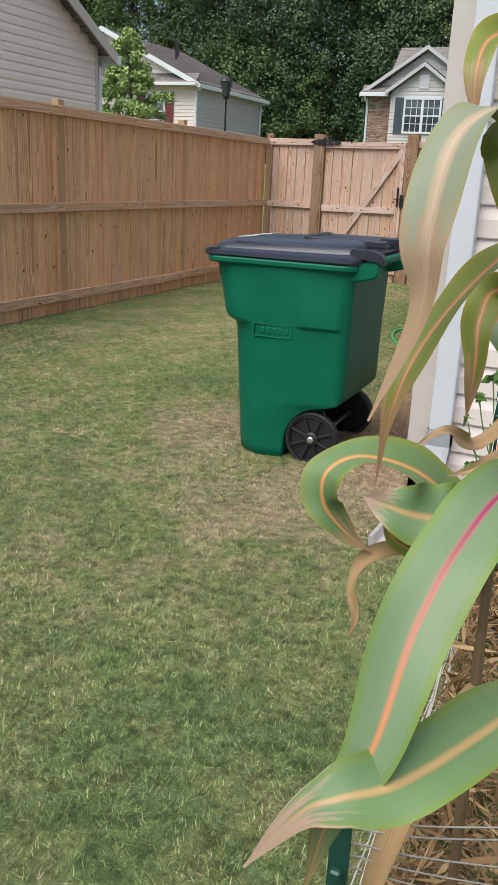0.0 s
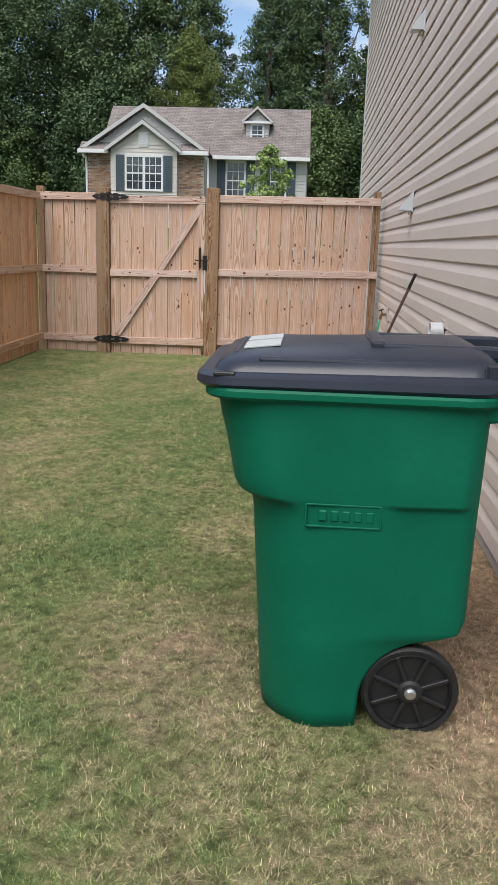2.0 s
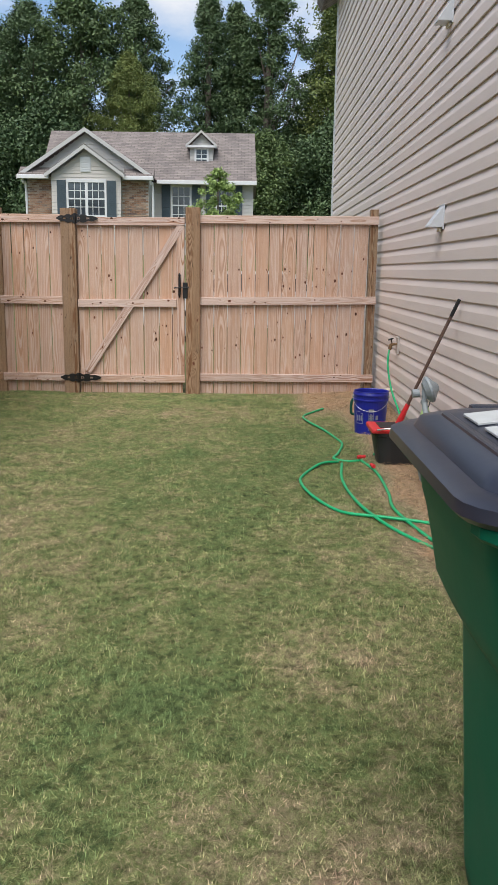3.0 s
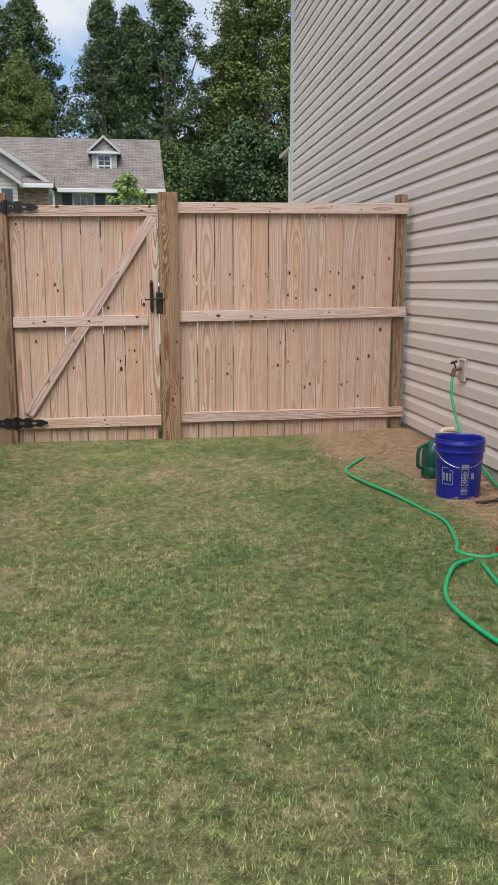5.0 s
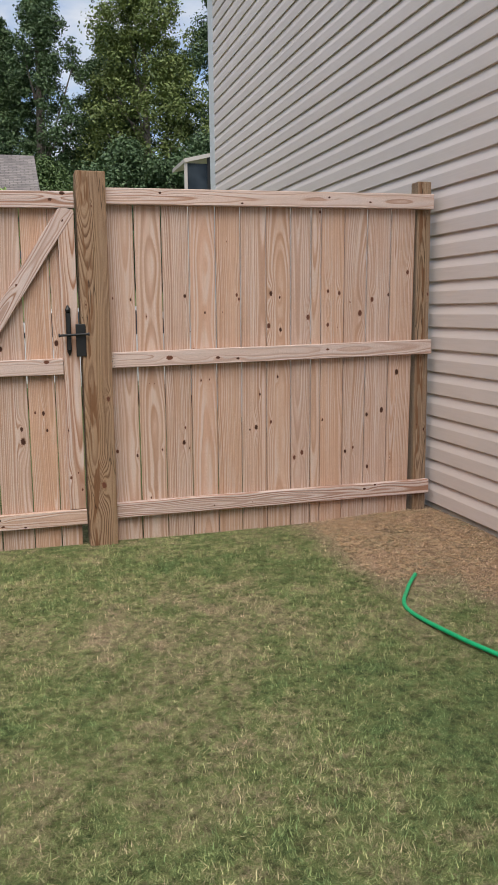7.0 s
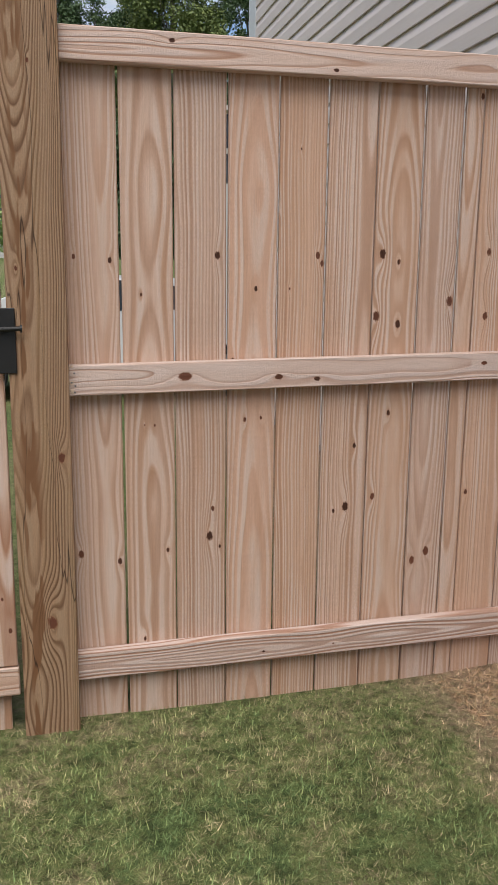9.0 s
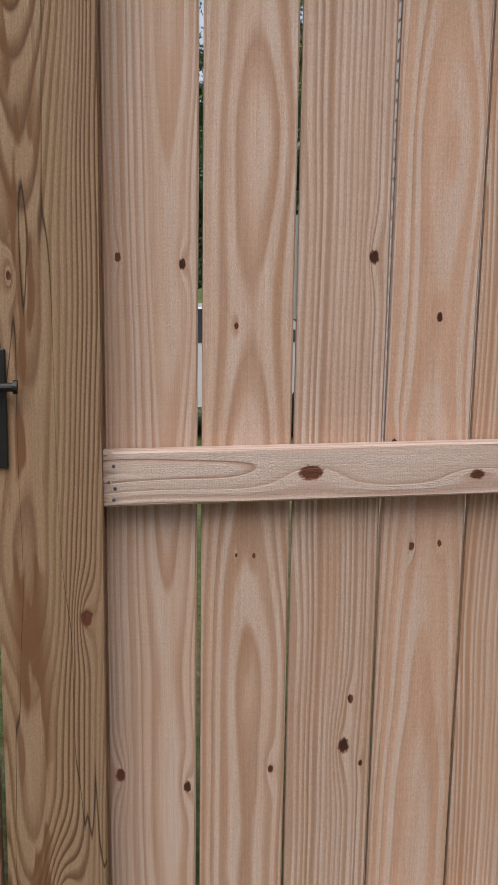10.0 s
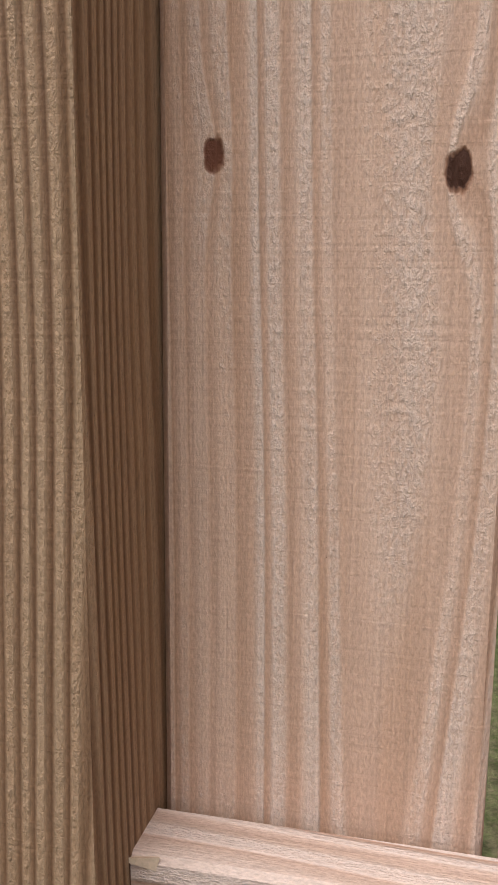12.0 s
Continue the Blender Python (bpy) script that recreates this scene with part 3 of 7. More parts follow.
def roof_slab(name, pts, label, thick=0.16, parent=None):
    """A sloping roof plane of four corners with thickness."""
    bm = bmesh.new()
    v = [Vector(p) for p in pts]
    nrm = (v[1] - v[0]).cross(v[2] - v[0]).normalized()
    if nrm.z < 0:
        nrm = -nrm
    a = [bm.verts.new(p) for p in v]
    b = [bm.verts.new(p - nrm * thick) for p in v]
    bm.faces.new(a)
    bm.faces.new(b)
    for i in range(len(v)):
        j = (i + 1) % len(v)
        bm.faces.new((a[i], a[j], b[j], b[i]))
    return part(name, bm, M_shingle, parent, label)


# side wall faces -x: its own x runs along -y from the far corner
wall_side = sided_wall("wall_west", "taupe vinyl lap siding house wall over concrete footing", (WX + 0.0, WY1, 0), -90, WY1 - WY0, WTOP, -0.12, M_siding)
wall_front = sided_wall("wall_south", "taupe vinyl lap siding end wall beside the downspout", (WX + 0.0, WY0, 0), 0, 9.0, WTOP, -0.12, M_siding)
wall_back = sided_wall("wall_north", "taupe vinyl lap siding rear wall", (WX + 9.0, WY1, 0), 180, 9.0, WTOP, -0.12, M_siding)
wall_far = sided_wall("wall_east", "taupe vinyl lap siding far wall", (WX + 9.0, WY0, 0), 90, WY1 - WY0, WTOP, -0.12, M_siding)
roof = thing("roof", "brown shingle roof on the taupe house", "roof", kind="structure")
roof_slab("slope", [(WX - 0.35, WY0 - 0.35, WTOP - 0.1), (WX - 0.35, WY1 + 0.35, WTOP - 0.1), (WX + 4.5, WY1 + 0.35, WTOP + 2.6), (WX + 4.5, WY0 - 0.35, WTOP + 2.6)], "", parent=roof)
roof_slab("slope", [(WX + 9.35, WY0 - 0.35, WTOP - 0.1), (WX + 9.35, WY1 + 0.35, WTOP - 0.1), (WX + 4.5, WY1 + 0.35, WTOP + 2.6), (WX + 4.5, WY0 - 0.35, WTOP + 2.6)], "", parent=roof)


def corner_trim(name, x, y, sx, sy, material, label, w=0.09):
    """An L-shaped corner post of vinyl, with its two flanges."""
    t = bmesh.new()
    x0, x1 = (x - 0.02, x + w) if sx < 0 else (x - w, x + 0.02)
    y0, y1 = (y - 0.02, y + w) if sy < 0 else (y - w, y + 0.02)
    box(t, x0, x1, y0, y1, 0.0, WTOP - 0.1, 0.004)
    tagged(part(name, t, material), label, "trim", kind="structure")


corner_trim("trim_near", WX, WY0, -1, -1, M_trim, "plain taupe vinyl corner trim of the house")
corner_trim("trim_far", WX, WY1, -1, 1, M_farwhite, "white vinyl corner trim at the far house edge", 0.24)


# ---- wooden fence ----
def board_mesh(w, t, l, bevel=0.002, cache={}):
    """A board: width along x, thickness along y, length along z from 0."""
    key = (round(w, 4), round(t, 4), round(l, 3), bevel)
    if key not in cache:
        bm = bmesh.new()
        box(bm, -w / 2, w / 2, -t / 2, t / 2, 0, l, bevel)
        bmesh.ops.recalc_face_normals(bm, faces=bm.faces)
        cache[key] = bpy.data.meshes.new("board")
        bm.to_mesh(cache[key])
        bm.free()
    return cache[key]


wood_rng = random.Random(11)


def board(name, parent, material, w, t, l, m, knots=(), bevel=0.002, few=False, grain=None):
    """One board at the pose m. Knots: (across, along, size) on its face; the rest are strewn."""
    me = board_mesh(w, t, l, bevel)
    ob = new(name, me)
    if not me.materials:
        me.materials.append(None)
    ob.material_slots[0].link = "OBJECT"
    ob.material_slots[0].material = material
    ob.parent = parent
    ob.matrix_basis = m
    ks = list(knots)
    while len(ks) < 6:
        s = wood_rng.choice((0.004, 0.006, 0.008, 0.011)) * (1.0 if w < 0.2 else 1.3)
        if few and wood_rng.random() < 0.5 or len(ks) > 3:
            s = 0.0002
        ks.append((wood_rng.uniform(-w * 0.42, w * 0.42), wood_rng.uniform(0.05, l - 0.05), s))
    for key, k in zip(("knot_a", "knot_b", "knot_c", "knot_d", "knot_e", "knot_f"), ks):
        ob[key] = [float(v) for v in k]
    if grain is None:
        side = wood_rng.choice((-1, 1))
        grain = (side * w * wood_rng.uniform(0.05, 0.75), wood_rng.uniform(0.035, 0.10), wood_rng.choice((-1, 1)) * wood_rng.uniform(0.008, 0.03))
    ob["grain"] = [float(v) for v in grain]
    return ob


def picket_row(parent, x0, widths, face, material, z0=-0.03, top=1.925, known={}, tilt=0.08, push=0.006, grains={}, spread=0.0, gaps=(0.003, 0.006)):
    """Pickets side by side along the parent's x, their faces at y = face; they lean up to `spread` degrees at the row's end."""
    x = x0
    for i, w in enumerate(widths):
        gap = wood_rng.uniform(*gaps)
        lean = wood_rng.uniform(-tilt, tilt) + spread * (i / len(widths)) ** 1.5
        if known and i < 2:
            gap, lean = 0.005, 0.0
        m = pose(x + w / 2 - (gap / 2 - 0.0005 if i == 0 else 0), face + 0.008 + wood_rng.uniform(0, push), z0, 0, lean, wood_rng.uniform(-0.5, 0.5))
        board("picket", parent, material, w - gap, 0.016, top - z0, m, [(kx, kz - z0, ks) for kx, kz, ks in known.get(i, ())], bevel=0.0035, few=material is M_picket, grain=grains.get(i))
        x += w


def rail(parent, xa, za, xb, zb, face, material, knots=(), h=0.088, name="rail"):
    """A rail whose lower edge runs from (xa, za) to (xb, zb), its face at y = face."""
    l = math.hypot(xb - xa, zb - za)
    ang = math.degrees(math.atan2(zb - za, xb - xa))
    m = pose(xa, face + 0.019, za, 0, 0, 0) @ pose(0, 0, 0, 0, 90 - ang, 0) @ pose(-h / 2, 0, 0)
    return board(name, parent, material, h, 0.038, l, m, knots, bevel=0.003, grain=(wood_rng.uniform(-0.015, 0.015), wood_rng.uniform(0.022, 0.034), wood_rng.choice((-1, 1)) * wood_rng.uniform(0.012, 0.03)))


def post(parent, x, y, w, z0, z1, material, knots=(), name="post"):
    return board(name, parent, material, w, w, z1 - z0, pose(x, y, z0), knots, bevel=0.006)


FY, PY = 12.380, 12.418          # faces of rails and of pickets of the cross fence
fence_back = thing("fence_panel", "new cedar-toned wooden picket fence panel meeting the house wall", "fence")
EDGES = (-2.824, -2.668, -2.515, -2.361, -2.206, -2.057, -1.903, -1.752, -1.628, -1.567, -1.419, -1.276, -1.126, -0.966)
KNOTS = {0: ((-0.0515, 1.345, 0.0048), (0.0505, 1.336, 0.0060), (-0.054, 0.473, 0.010), (0.060, 0.443, 0.008)),
         1: ((-0.020, 1.240, 0.0042), (0.014, 0.858, 0.004), (-0.016, 0.860, 0.0035), (0.049, 0.470, 0.007), (-0.024, 0.188, 0.008)),
         2: ((0.050, 1.354, 0.009), (0.024, 0.505, 0.012), (0.058, 0.470, 0.004)),
         3: ((0.010, 1.259, 0.005), (-0.020, 0.866, 0.005), (0.030, 0.870, 0.005)),
         4: ((0.050, 1.358, 0.007), (0.064, 1.335, 0.006), (-0.008, 1.661, 0.004)),
         5: ((0.010, 0.573, 0.013), (-0.03, 0.560, 0.005)),
         6: ((-0.048, 1.366, 0.013), (0.008, 1.343, 0.007), (-0.060, 1.177, 0.012), (0.012, 1.152, 0.008), (-0.050, 0.600, 0.008), (-0.006, 0.872, 0.007)),
         7: ((0.046, 1.224, 0.016), (-0.040, 0.375, 0.010), (0.010, 0.403, 0.010)),
         9: ((-0.030, 1.377, 0.013), (0.042, 1.365, 0.010), (-0.030, 1.177, 0.010), (0.032, 1.160, 0.004), (-0.058, 0.599, 0.008)),
         10: ((0.034, 1.244, 0.017), (-0.033, 1.311, 0.004), (-0.050, 0.394, 0.010), (0.000, 0.416, 0.008)),
         11: ((-0.040, 1.325, 0.011), (0.068, 1.354, 0.007), (0.040, 0.645, 0.012), (-0.060, 0.618, 0.010), (-0.050, 0.289, 0.008)),
         12: ((0.036, 1.490, 0.011), (-0.020, 0.877, 0.014), (-0.050, 0.338, 0.004))}
GRAINS = {0: (0.030, 0.075, -0.020), 1: (0.005, 0.085, 0.014), 2: (-0.09, 0.03, 0.01), 3: (0.01, 0.09, 0.016), 4: (-0.10, 0.02, 0.008), 5: (0.055, 0.03, 0.012)}
picket_row(fence_back, EDGES[0], [b - a for a, b in zip(EDGES, EDGES[1:])], PY, M_picket, -0.08, 1.93, KNOTS, grains=GRAINS, spread=0.9)
rail(fence_back, -2.824, 1.852, -0.838, 1.864, FY, M_rail)
rail(fence_back, -2.826, 0.955, -0.835, 0.988, FY, M_rail, ((0.0, 0.336, 0.014), (0.01, 0.62, 0.010), (0.02, 0.74, 0.008), (-0.01, 1.3, 0.006)))
rail(fence_back, -2.826, 0.088, -0.835, 0.100, FY, M_rail)
post(fence_back, -0.884, PY + 0.046, 0.090, -0.05, 2.03, M_post)

latch_post = tagged(board("gate_post", None, M_post, 0.160, 0.150, 2.085, pose(-2.904, 12.345 + 0.075, -0.065), ((0.052, 0.851, 0.010), (-0.050, 1.375, 0.006), (0.01, 0.36, 0.018), (0.0, 1.9, 0.004)), bevel=0.006, grain=(-0.032, -0.060, 0.024)),
                    "square weathered wooden gate post with a black latch", "post", "gate posts")
hinge_post = tagged(board("gate_post", None, M_post, 0.165, 0.150, 2.06, pose(-4.288, 12.345 + 0.075, -0.065), bevel=0.006),
                    "square weathered wooden gate post carrying black hinges", "post", "gate posts")

gate = thing("gate", "closed wooden garden gate with a diagonal brace and black hinges", "gate")
picket_row(gate, -4.198, [0.120, 0.146, 0.153, 0.155, 0.160, 0.176, 0.150, 0.118], PY - 0.020, M_picket, -0.06, 1.90, {2: ((0.005, 1.27, 0.012), (0.03, 1.22, 0.009)), 5: ((0.05, 0.56, 0.017), (0.045, 0.63, 0.010)), 6: ((-0.04, 0.72, 0.006),), 1: ((0.02, 1.35, 0.010), (-0.02, 0.80, 0.012))}, gaps=(0.005, 0.009))
rail(gate, -4.20, 1.812, -2.994, 1.825, FY - 0.020, M_rail, ((0.0, 1.08, 0.012), (0.0, 0.2, 0.005)))
rail(gate, -4.20, 0.917, -3.088, 0.930, FY - 0.020, M_rail, ((0.0, 0.62, 0.010),))
rail(gate, -4.20, 0.062, -2.994, 0.072, FY - 0.020, M_rail)
board("stile", gate, M_rail, 0.088, 0.038, 1.655, pose(-3.042, FY + 0.003, 0.163), bevel=0.003)
rail(gate, -4.075, 0.165, -2.995, 1.800, FY - 0.018, M_rail, name="brace", h=0.085)

fence_short = thing("fence_panel", "narrow wooden picket fence panel between corner and gate", "fence")
picket_row(fence_short, -5.08, [0.1405] * 5, PY, M_picket, -0.08, 1.93, gaps=(0.005, 0.009))
rail(fence_short, -5.12, 1.835, -4.372, 1.842, FY, M_rail)
rail(fence_short, -5.08, 0.945, -4.372, 0.945, FY, M_rail)
rail(fence_short, -5.08, 0.075, -4.372, 0.075, FY, M_rail)

# side fence: its own x runs along +y, its face looks to +x
fence_side = thing("fence_panel", "long brown wooden picket fence with three rails", "fence", at=(0, 0, 0), turn=90)
SX = -5.08
SIDE_POSTS = (-5.3, -2.8, -0.3, 2.2, 4.70, 7.16, 9.72)


def side_bay(a, b):
    """One bay of the side fence between two posts."""
    n_ = max(1, round((b - a - 0.09) / 0.1405))
    w = (b - a - 0.09) / n_
    picket_row(fence_side, a + 0.045, [w] * n_, -SX + 0.038, M_picket_side, -0.05, 1.91, gaps=(0.005, 0.009))
    for z in (1.835, 0.950, 0.078):
        rail(fence_side, a + 0.002, z, b - 0.002, z + wood_rng.uniform(-0.006, 0.006), -SX, M_rail_side)


M_rail_side = wood("old_rail_wood", (0.53, 0.36, 0.24), (0.34, 0.20, 0.12), 70.0, (0.36, 0.20, 0.12), 0.4, 0.9)
for a, b in zip(SIDE_POSTS, SIDE_POSTS[1:] + (12.36,)):
    side_bay(a, b)
for y in SIDE_POSTS:
    post(fence_side, y, -SX + 0.038 + 0.046, 0.090, -0.07, 1.985, M_post_side)
corner_post = tagged(board("corner_post", None, M_post, 0.095, 0.095, 2.06, pose(SX - 0.01, 12.43, -0.065), bevel=0.005), "square wooden corner post where two fences meet", "post")


# ---- far houses ----
def window(parent, x, y, z, w, h, cols, rows, double=1, shutters=None, name="window"):
    """A sash window on a wall that faces -y: frame, panes with muntins, and shutters. x, z: its lower left corner."""
    win = new(name)
    win.parent = parent
    f = bmesh.new()
    t = 0.09
    box(f, x - t, x + w + t, y - 0.06, y, z + h, z + h + t * 1.6, 0.006)
    box(f, x - t, x + w + t, y - 0.07, y, z - t, z, 0.006)
    box(f, x - t, x, y - 0.05, y, z, z + h, 0.006)
    box(f, x + w, x + w + t, y - 0.05, y, z, z + h, 0.006)
    for k in range(1, double):
        cx = x + w * k / double
        box(f, cx - 0.06, cx + 0.06, y - 0.05, y, z, z + h)
    box(f, x, x + w, y - 0.045, y, z + h * 0.5 - 0.03, z + h * 0.5 + 0.03)
    for i in range(1, cols * double):
        if i % cols:
            cx = x + w * i / (cols * double)
            box(f, cx - 0.014, cx + 0.014, y - 0.03, y, z, z + h)
    for j in range(1, rows):
        if j != rows / 2:
            cz = z + h * j / rows
            box(f, x, x + w, y - 0.03, y, cz - 0.014, cz + 0.014)
    part("window_frame", f, M_farwhite, win)
    for i in range(double):
        g = bmesh.new()
        box(g, x + w * i / double, x + w * (i + 1) / double, y - 0.012, y - 0.004, z, z + h)
        part("pane", g, M_glass, win)
    if shutters:
        for sx in (x - t - 0.42, x + w + t + 0.02):
            s = bmesh.new()
            box(s, sx, sx + 0.40, y - 0.05, y - 0.01, z - t, z + h + t, 0.006)
            for j in range(14):
                zz = z + 0.06 + (h - 0.1) * j / 14
                box(s, sx + 0.06, sx + 0.34, y - 0.065, y - 0.045, zz, zz + 0.05)
            part("shutter", s, shutters, parent)
    return win


def lap_face(parent, x0, x1, y, z0, z1, lap, material, gable=0.0, peak=None, name="siding"):
    """Siding on a wall that faces -y, course by course, in one part."""
    bm = bmesh.new()
    z = z0
    while z < z1 + gable - 0.05:
        top = min(z + lap, z1 + gable)
        a, b = x0, x1
        if gable and z + lap / 2 > z1:
            k = (z + lap / 2 - z1) / gable
            px = (x0 + x1) / 2 if peak is None else peak
            a, b = x0 + (px - x0) * k, x1 + (px - x1) * k
        if b - a < 0.05:
            break
        v = [bm.verts.new(p) for p in ((a, y - 0.03, z), (b, y - 0.03, z), (b, y - 0.005, top), (a, y - 0.005, top), (a, y, z), (b, y, z))]
        bm.faces.new(v[:4])
        bm.faces.new((v[0], v[1], v[5], v[4]))
        z = top
    return part(name, bm, material, parent)


def rake(parent, xa, za, xb, zb, y0, y1, t=0.2, material=None):
    """A sloping fascia board along a gable's edge."""
    bm = bmesh.new()
    prism(bm, [(xa, za), (xb, zb), (xb, zb - t * 1.1), (xa, za - t * 1.1)], y0, y1)
    return part("fascia", bm, material or M_farwhite, parent)


def brick_panel(parent, x0, x1, y, z0, z1):
    """A brick face: mortar bed and single bricks in running bond."""
    bm = bmesh.new()
    box(bm, x0, x1, y - 0.02, y + 0.1, z0, z1)
    bed = part("brick_face", bm, M_mortar, parent, "mixed brown and tan brick facing")
    b = bmesh.new()
    box(b, 0, 0.20, -0.035, 0.0, 0, 0.062)
    bmesh.ops.recalc_face_normals(b, faces=b.faces)
    me = bpy.data.meshes.new("brick")
    b.to_mesh(me)
    b.free()
    me.materials.append(M_brick)
    j, z = 0, z1 - 0.075
    while z > z0 and j < 26:
        x = x0 + 0.005 - (0.107 if j % 2 else 0)
        while x + 0.10 < x1:
            if x >= x0 and x + 0.2 <= x1 + 0.02:
                link("brick", me, None, bed).location = (x, y - 0.015, z)
            x += 0.214
        z -= 0.076
        j += 1


def plank_box(parent, x0, x1, y0, y1, z0, z1, name="wall", material=None):
    bm = bmesh.new()
    box(bm, x0, x1, y0, y1, z0, z1)
    return part(name, bm, material or M_siding_far, parent)


M_fascia = plain("grey_fascia_paint", (0.42, 0.42, 0.41), 0.5, vary=0.05, scale=3)


def stone_house():
    """Single-storey house with two stacked gables, brick flanks, a dormer and slate shutters."""
    h = thing("house", "grey sided house with stacked gables, brick flanks and dormer", "house", (0, 0, 0))
    Y, G = 42.0, 1.6
    eave = 5.38
    xl, xr = -12.2, -2.05
    plank_box(h, xl, -6.75, Y, Y + 9, G, eave)
    plank_box(h, -6.75, xr, Y + 1.6, Y + 9, G, eave)
    # main roof
    ridge_y, ridge_z = Y + 5.6, 8.2
    bm = bmesh.new()
    tri = [(Y + 1.1, eave - 0.05), (ridge_y, ridge_z), (Y + 9.8, eave - 0.05)]
    v = [bm.verts.new((xl + 0.25, a, b)) for a, b in tri] + [bm.verts.new((xr + 0.15, a, b)) for a, b in tri]
    v[1].co.x, v[4].co.x = xl - 0.1, xr + 0.05
    for f in ((0, 1, 2), (3, 4, 5), (0, 1, 4, 3), (1, 2, 5, 4), (0, 2, 5, 3)):
        bm.faces.new([v[i] for i in f])
    part("roof", bm, M_shingle, h, "brown asphalt shingle roof")
    # big gable
    bm = bmesh.new()
    pk = -9.53
    a = [(xl - 0.38, eave), (pk, 7.42), (-6.52, eave)]
    f = [bm.verts.new((x, Y - 0.30, z)) for x, z in a]
    b = [bm.verts.new((x, Y + 5.5, z)) for x, z in a]
    bm.faces.new((f[0], f[1], b[1], b[0]))
    bm.faces.new((f[1], f[2], b[2], b[1]))
    bmesh.ops.solidify(bm, geom=bm.faces[:], thickness=0.10)
    part("roof", bm, M_shingle, h)
    lap_face(h, xl, -6.75, Y, eave, eave, 0.155, M_siding_far, 1.85, pk)
    bm = bmesh.new()
    prism(bm, [(xl, eave), (-6.75, eave), (pk, eave + 1.88)], Y + 0.0, Y + 0.2)
    part("gable_wall", bm, M_siding_far, h)
    for s in (xl - 0.42, -6.5):
        rake(h, s, eave + 0.03, pk, 7.46, Y - 0.36, Y - 0.28, 0.17, M_fascia)
    # small gable
    sl, sr = -11.02, -7.95
    lap_face(h, sl, sr, Y - 0.5, G, eave, 0.155, M_siding_cream, 1.05)
    plank_box(h, sl, sr, Y - 0.495, Y, G, eave)
    bm = bmesh.new()
    sp = (sl + sr) / 2
    prism(bm, [(sl, eave), (sr, eave), (sp, eave + 1.08)], Y - 0.495, Y - 0.3)
    part("gable_wall", bm, M_siding_cream, h)
    for s in (sl - 0.22, sr + 0.22):
        rake(h, s, eave + 0.06, sp, eave + 1.30, Y - 0.86, Y - 0.78, 0.16, M_fascia)
        bm = bmesh.new()
        q = [(s, Y - 0.8, eave + 0.09), (sp, Y - 0.8, eave + 1.33), (sp, Y + 0.6, eave + 1.33), (s, Y + 0.1, eave + 0.09)]
        bm.faces.new([bm.verts.new(p) for p in q])
        bmesh.ops.solidify(bm, geom=bm.faces[:], thickness=0.05)
        part("roof", bm, M_shingle, h)
    # pent roofs over the brick
    for x0, x1 in ((xl - 0.3, sl - 0.1), (sr + 0.1, -6.5)):
        bm = bmesh.new()
        prism(bm, [(Y - 0.55, eave - 0.02), (Y + 0.02, eave + 0.42), (Y + 0.02, eave - 0.02)], x0, x1, "x")
        part("roof", bm, M_shingle, h)
        bm = bmesh.new()
        box(bm, x0, x1, Y - 0.66, Y - 0.54, eave - 0.15, eave + 0.02, 0.02)
        part("gutter", bm, M_farwhite, h)
    brick_panel(h, xl, sl, Y - 0.06, 2.9, eave - 0.15)
    brick_panel(h, sr, -6.75, Y - 0.06, 2.9, eave - 0.15)
    bm = bmesh.new()
    box(bm, sp - 0.23, sp + 0.23, Y - 0.56, Y - 0.52, eave + 0.16, eave + 0.80, 0.01)
    for j in range(8):
        box(bm, sp - 0.19, sp + 0.19, Y - 0.585, Y - 0.555, eave + 0.21 + j * 0.07, eave + 0.25 + j * 0.07)
    part("gable_vent", bm, M_farwhite, h, "white louvred gable vent")
    window(h, sp - 0.78, Y - 0.53, 3.70, 1.60, 1.40, 3, 4, 2, M_shutter)
    lap_face(h, -6.75, xr, Y + 1.6, G, eave, 0.155, M_siding_far)
    window(h, -5.83, Y + 1.57, 3.50, 0.80, 1.65, 3, 4, 1, M_shutter)
    window(h, -3.75, Y + 1.57, 3.50, 0.68, 1.65, 3, 4, 1, M_shutter)
    bm = bmesh.new()
    box(bm, -6.5, xr + 0.15, Y + 0.92, Y + 1.06, eave - 0.15, eave + 0.02, 0.02)
    part("gutter", bm, M_farwhite, h)
    for x, y in ((xl - 0.12, Y - 0.25), (-6.64, Y - 0.25)):
        bm = bmesh.new()
        tube(bm, [(x, y - 0.2, eave - 0.1), (x + 0.02, y - 0.15, eave - 0.3), (x + 0.08, y + 0.1, eave - 0.55), (x + 0.08, y + 0.1, G)], 0.055, 6)
        part("downspout", bm, M_farwhite, h)
    # dormer
    dx, dy, dz = -4.55, Y + 3.0, 5.98
    bm = bmesh.new()
    box(bm, dx - 0.55, dx + 0.55, dy, dy + 3, dz, dz + 1.22)
    prism(bm, [(dx - 0.55, dz + 1.22), (dx + 0.55, dz + 1.22), (dx, dz + 1.75)], dy, dy + 3)
    part("dormer", bm, M_siding_far, h)
    lap_face(h, dx - 0.55, dx + 0.55, dy, dz, dz + 1.22, 0.155, M_siding_far, 0.5)
